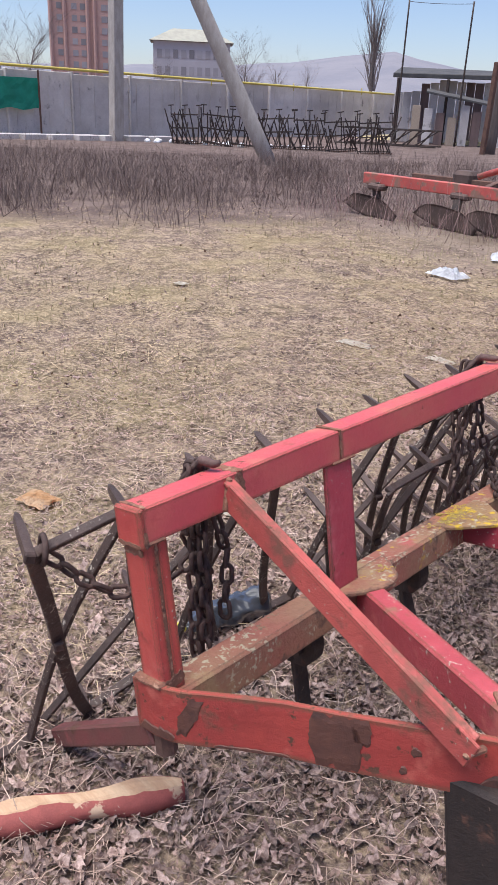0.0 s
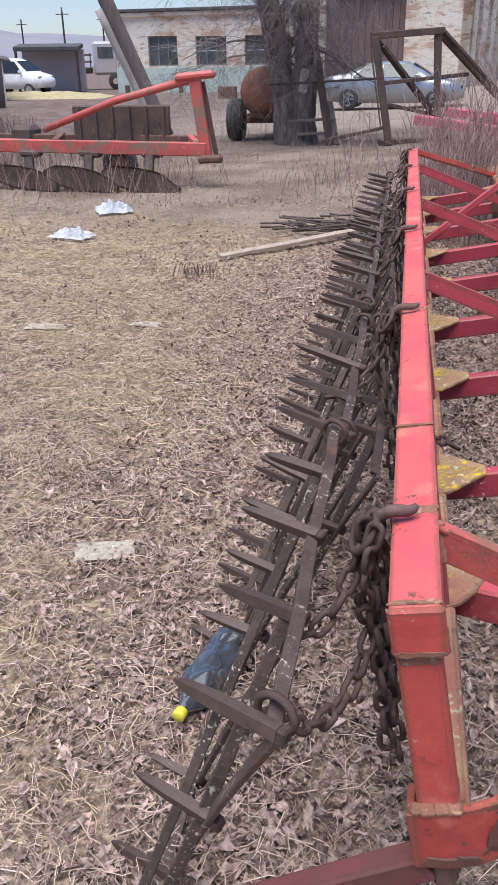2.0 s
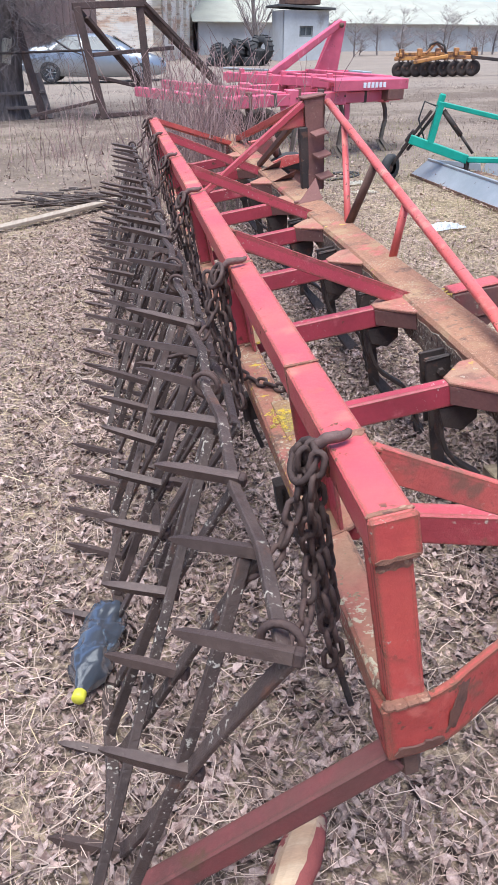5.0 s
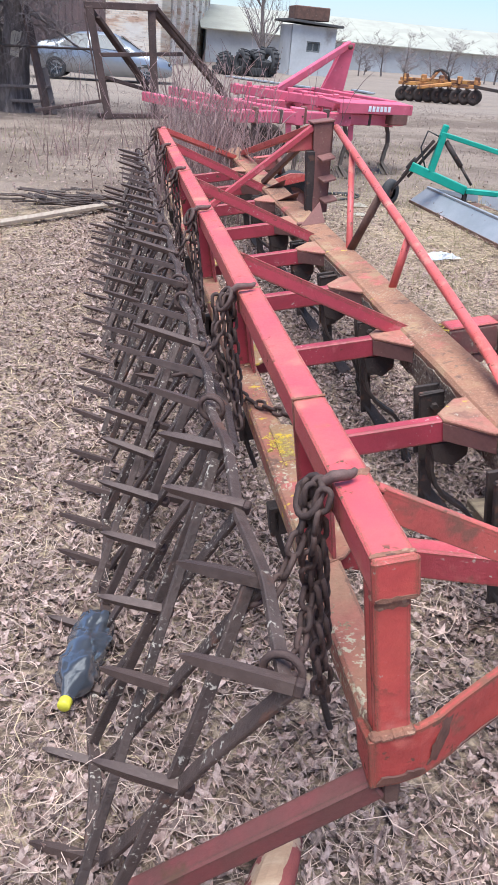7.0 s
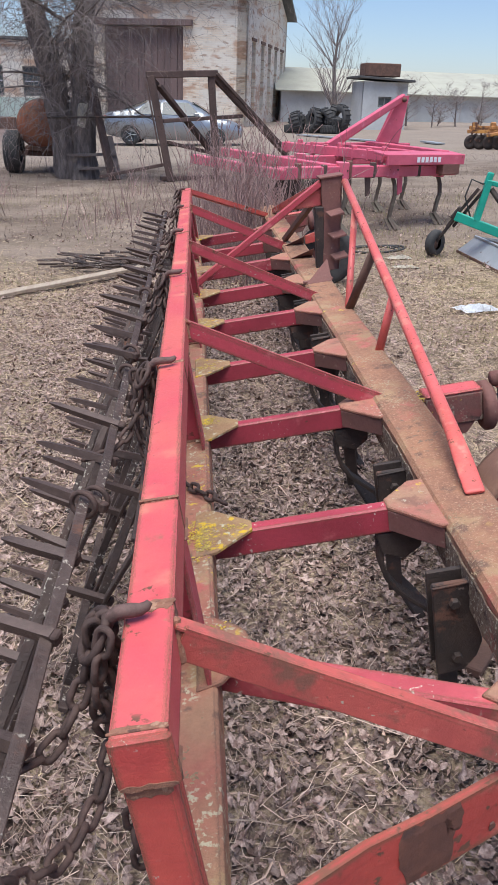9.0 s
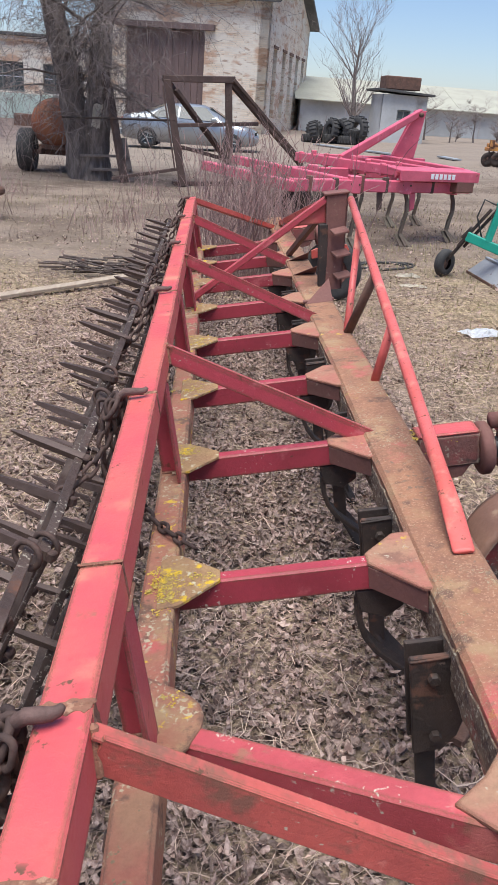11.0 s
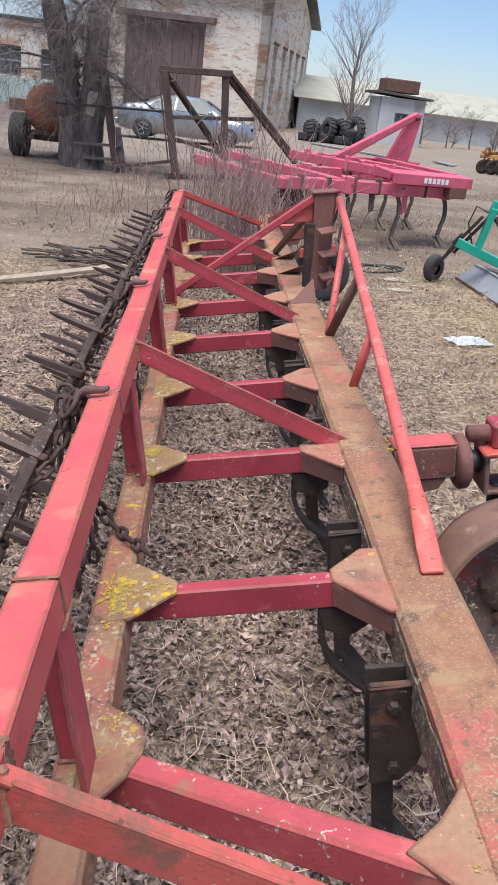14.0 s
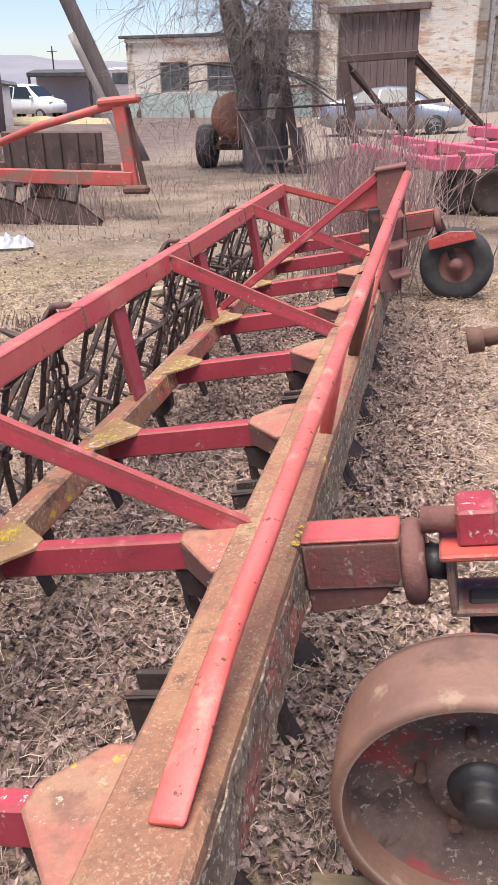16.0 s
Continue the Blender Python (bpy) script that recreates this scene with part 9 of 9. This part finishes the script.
def leaf_shapes(rng, low=0.006, high=0.0205, n=9):
    """Lobed, torn, folded and rolled leaves."""
    shapes = []
    for i in range(48):
        r = rng.uniform(low, high)
        lobes = np.array([1.15, 0.66, 1.0, 0.58, 1.02, 0.55, 0.98, 0.62, 1.03])[:n] * rng.uniform(0.62, 1.2, n)
        if i % 3 == 0:
            lobes = rng.uniform(0.75, 1.1, n)
        a = np.linspace(0, 2 * np.pi, n, endpoint=False) + rng.normal(0, 0.10, n)
        x, y = np.cos(a) * r * lobes * 1.2, np.sin(a) * r * lobes * rng.uniform(0.28, 0.9)
        w = rng.uniform(0, np.pi)
        roll = x * np.cos(w) + y * np.sin(w)
        z = rng.uniform(-0.4, 1.1) * roll * roll / r + rng.uniform(-0.1, 0.7) * np.abs(y) + rng.normal(0, 0.24, n) * r
        shapes.append(np.concatenate([[[0, 0, 0]], np.stack([x, y, z], -1)]))
    t = np.array([(0, j + 1, (j + 1) % n + 1) for j in range(n)])
    return np.array(shapes), t


def crumb_shapes(rng):
    return leaf_shapes(rng, 0.003, 0.011, 4)


def straw_shapes(rng):
    shapes = []
    for i in range(12):
        l = rng.uniform(0.025, 0.105)
        w = rng.uniform(0.0004, 0.0010)
        bend = rng.normal(0, 0.4)
        arch = rng.uniform(0, 0.10)
        p = []
        for k in range(3):
            u = k / 2 - 0.5
            cx, cy, cz = l * u, bend * l * (u * u - 0.1), arch * l * (0.25 - u * u) * 2 + 0.002
            p += [(cx, cy - w, cz), (cx, cy + w, cz + w)]
        shapes.append(p)
    t = np.array([q for k in range(2) for q in ((2 * k, 2 * k + 2, 2 * k + 3), (2 * k, 2 * k + 3, 2 * k + 1))])
    return np.array(shapes), t


def blade_shapes(rng, h0, h1, w0, lean=0.35):
    shapes = []
    for i in range(12):
        h = rng.uniform(h0, h1)
        dx, dy = rng.normal(0, lean, 2) * h
        w = w0 * rng.uniform(0.7, 1.3)
        shapes.append([(-w, 0, -0.01), (w, 0, -0.01), (dx * 0.4 + w * 0.7, dy * 0.4, h * 0.6), (dx * 0.4 - w * 0.7, dy * 0.4, h * 0.6), (dx, dy, h)])
    return np.array(shapes), np.array([(0, 1, 2), (0, 2, 3), (3, 2, 4)])


def patchy(rng, x, y, scale, lo, hi):
    keep = np.array([noise.noise(Vector((a * scale, b * scale, 8.0))) for a, b in zip(x, y)]) * 0.5 + 0.5
    return rng.uniform(0, 1, len(x)) < np.clip((keep - lo) / (hi - lo), 0.0, 1.0)


def near_fade(rng, x, y, wide, long):
    """Keeps fewer and fewer pieces away from the machine, with no edge."""
    d = np.hypot((x - 0.1) / wide, np.maximum(0, np.maximum(-0.2 - y, y - 4.5)) / long)
    return rng.uniform(0, 1, len(x)) < np.clip(1.5 - d, 0.0, 1.0) ** 1.5


def leaves_near(rng, n):
    x = rng.uniform(-2.6, 3.0, n)
    y = -2.6 + 9.5 * rng.uniform(0, 1, n) ** 1.1
    keep = near_fade(rng, x + np.where(x > 1.1, 0.5, 0.0), y, 1.25, 1.7) & patchy(rng, x, y, 1.6, -0.25, 0.55)
    return x[keep], y[keep], rng.uniform(0.0, 0.022, keep.sum())


def leaves_far(rng, n):
    x, y = rng.normal(-0.5, 3.4, n), rng.normal(4.5, 4.0, n)
    keep = patchy(rng, x, y, 0.8, 0.30, 0.75)
    return x[keep], y[keep], rng.uniform(0.0, 0.015, keep.sum())


def straw_near(rng, n):
    x = rng.uniform(-4.6, 4.2, n)
    y = -2.6 + 10.5 * rng.uniform(0, 1, n) ** 1.1
    keep = near_fade(rng, x, y, 2.9, 1.9) & patchy(rng, x, y, 0.9, 0.05, 0.5)
    keep &= (np.abs(x - 0.35) > 0.75) | (rng.uniform(0, 1, n) < 0.85)
    return x[keep], y[keep], rng.uniform(0.0, 0.026, keep.sum())


def straw_far(rng, n):
    x, y = rng.normal(-1.6, 4.2, n), rng.normal(5.5, 4.5, n)
    keep = patchy(rng, x, y, 0.6, 0.15, 0.6) & (rng.uniform(0, 1, n) < np.clip((7.4 - y + 0.35 * np.abs(x)) / 2.6, 0.10, 1.0))
    keep &= (np.abs(x - 0.2) > 1.0 + 0.3 * rng.normal(0, 1, n)) | (y > 5.5)
    return x[keep], y[keep], rng.uniform(0.0, 0.02, keep.sum())


def long_straw(rng):
    s, t = straw_shapes(rng)
    return s * np.array([1.9, 1.2, 1.2]), t


def coarse_straw(rng):
    s, t = straw_shapes(rng)
    return s * np.array([0.95, 1.3, 1.3]), t


def weed_strip(rng, n):
    u, w = 9.6 + 17.0 * rng.uniform(0, 1, n) ** 1.1, rng.uniform(-10, 9.5, n)
    x, y = -0.72 * u - 0.69 * w, 0.69 * u - 0.72 * w
    keep = patchy(rng, x, y, 0.55, 0.22, 0.62) & (y > 3) & ((x < -8.5 - 0.5 * np.abs(y - 12)) | ((rng.uniform(0, 1, n) < 0.03) & (x < -3.2)))
    return x[keep], y[keep], np.zeros(keep.sum())


def field_grass(rng, n):
    x, y = rng.uniform(-8.0, 4.5, n), rng.uniform(1.2, 13.0, n)
    keep = patchy(rng, x, y, 0.7, np.where(x > 1.0, 0.25, 0.42), np.where(x > 1.0, 0.6, 0.8)) & ((x < -1.1) | (x > 1.0))
    return x[keep], y[keep], np.zeros(keep.sum())


def tall_weeds(rng, n):
    a, r = rng.uniform(0, 2 * np.pi, n), np.abs(rng.normal(0, 0.5, n))
    cx, cy = np.array([-3.3, -5.1, -6.2, -4.4, -1.1, -3.9, -7.5])[rng.integers(0, 7, n)], np.array([12.6, 10.3, 10.0, 10.2, 10.3, 13.4, 9.6])[rng.integers(0, 7, n)]
    return cx + r * np.cos(a), cy + r * np.sin(a), np.zeros(n)


def crumbs_near(rng, n):
    x = rng.uniform(-5.2, 3.4, n)
    y = -2.6 + 12.0 * rng.uniform(0, 1, n) ** 1.25
    keep = near_fade(rng, x, y, 3.2, 2.6)
    return x[keep], y[keep], rng.uniform(0.0, 0.016, keep.sum())


scatter("dead_leaves", 170000, leaves_near, leaf_shapes, M_LEAF, "curled grey-brown dead leaves", 1, "leaves")
scatter("scattered_leaves", 26000, leaves_far, leaf_shapes, M_LEAF, "scattered dead leaves", 2, "leaves")
scatter("leaf_litter", 290000, crumbs_near, crumb_shapes, M_CRUMB, "broken bits of dead leaf between the straw", 21, "leaves")
scatter("loose_straw", 260000, straw_near, straw_shapes, M_STRAW, "bleached bits of straw", 3, "straw")
scatter("long_straw", 2600, straw_near, long_straw, M_STRAW, "long bleached straw stalks", 4, "straw")
scatter("field_straw", 190000, straw_far, coarse_straw, M_FIELD_STRAW, "matted straw over the field", 5, "straw")
scatter("short_grass", 22000, field_grass, lambda r: blade_shapes(r, 0.02, 0.06, 0.0022), M_GRASS, "short yellow-green grass blades", 6, "grass")
scatter("dry_weeds", 130000, weed_strip, lambda r: blade_shapes(r, 0.02, 0.12, 0.004, 1.2), M_WEED, "purple-brown dry weeds along the fence side", 7, "weeds")
def yard_place(rng, n):
    x, y = rng.uniform(-9.0, 9.0, n), rng.uniform(8.5, 24.0, n)
    keep = patchy(rng, x, y, 0.5, 0.25, 0.7)
    return x[keep], y[keep], np.zeros(keep.sum())


scatter("yard_straw", 26000, yard_place, coarse_straw, M_STRAW, "thin straw trodden into the yard", 11, "straw")
scatter("yard_stubble", 26000, yard_place, lambda r: blade_shapes(r, 0.012, 0.04, 0.003, 0.9), M_WEED, "short dry stubble in the yard", 12, "stubble")
def weed_clumps(rng, n):
    k = rng.integers(0, 90, n)
    c = np.random.default_rng(33)
    u, w = c.uniform(10.5, 23.0, 90), c.uniform(-7.0, 8.5, 90)
    cx, cy = -0.72 * u - 0.69 * w, 0.69 * u - 0.72 * w
    x, y = cx[k] + rng.normal(0, 0.42, n), cy[k] + rng.normal(0, 0.42, n)
    keep = (x < -5.5) & (y > 4)
    return x[keep], y[keep], np.zeros(keep.sum())


scatter("tall_weeds", 11000, weed_clumps, lambda r: blade_shapes(r, 0.2, 0.75, 0.0036, 0.5), M_WEED, "taller clumps of grey-brown dry weeds", 14, "weeds")
scatter("weed_tufts", 1500, tall_weeds, lambda r: blade_shapes(r, 0.2, 0.7, 0.0035), M_PALE_TWIG, "tufts of dry weed stalks", 8, "weeds")
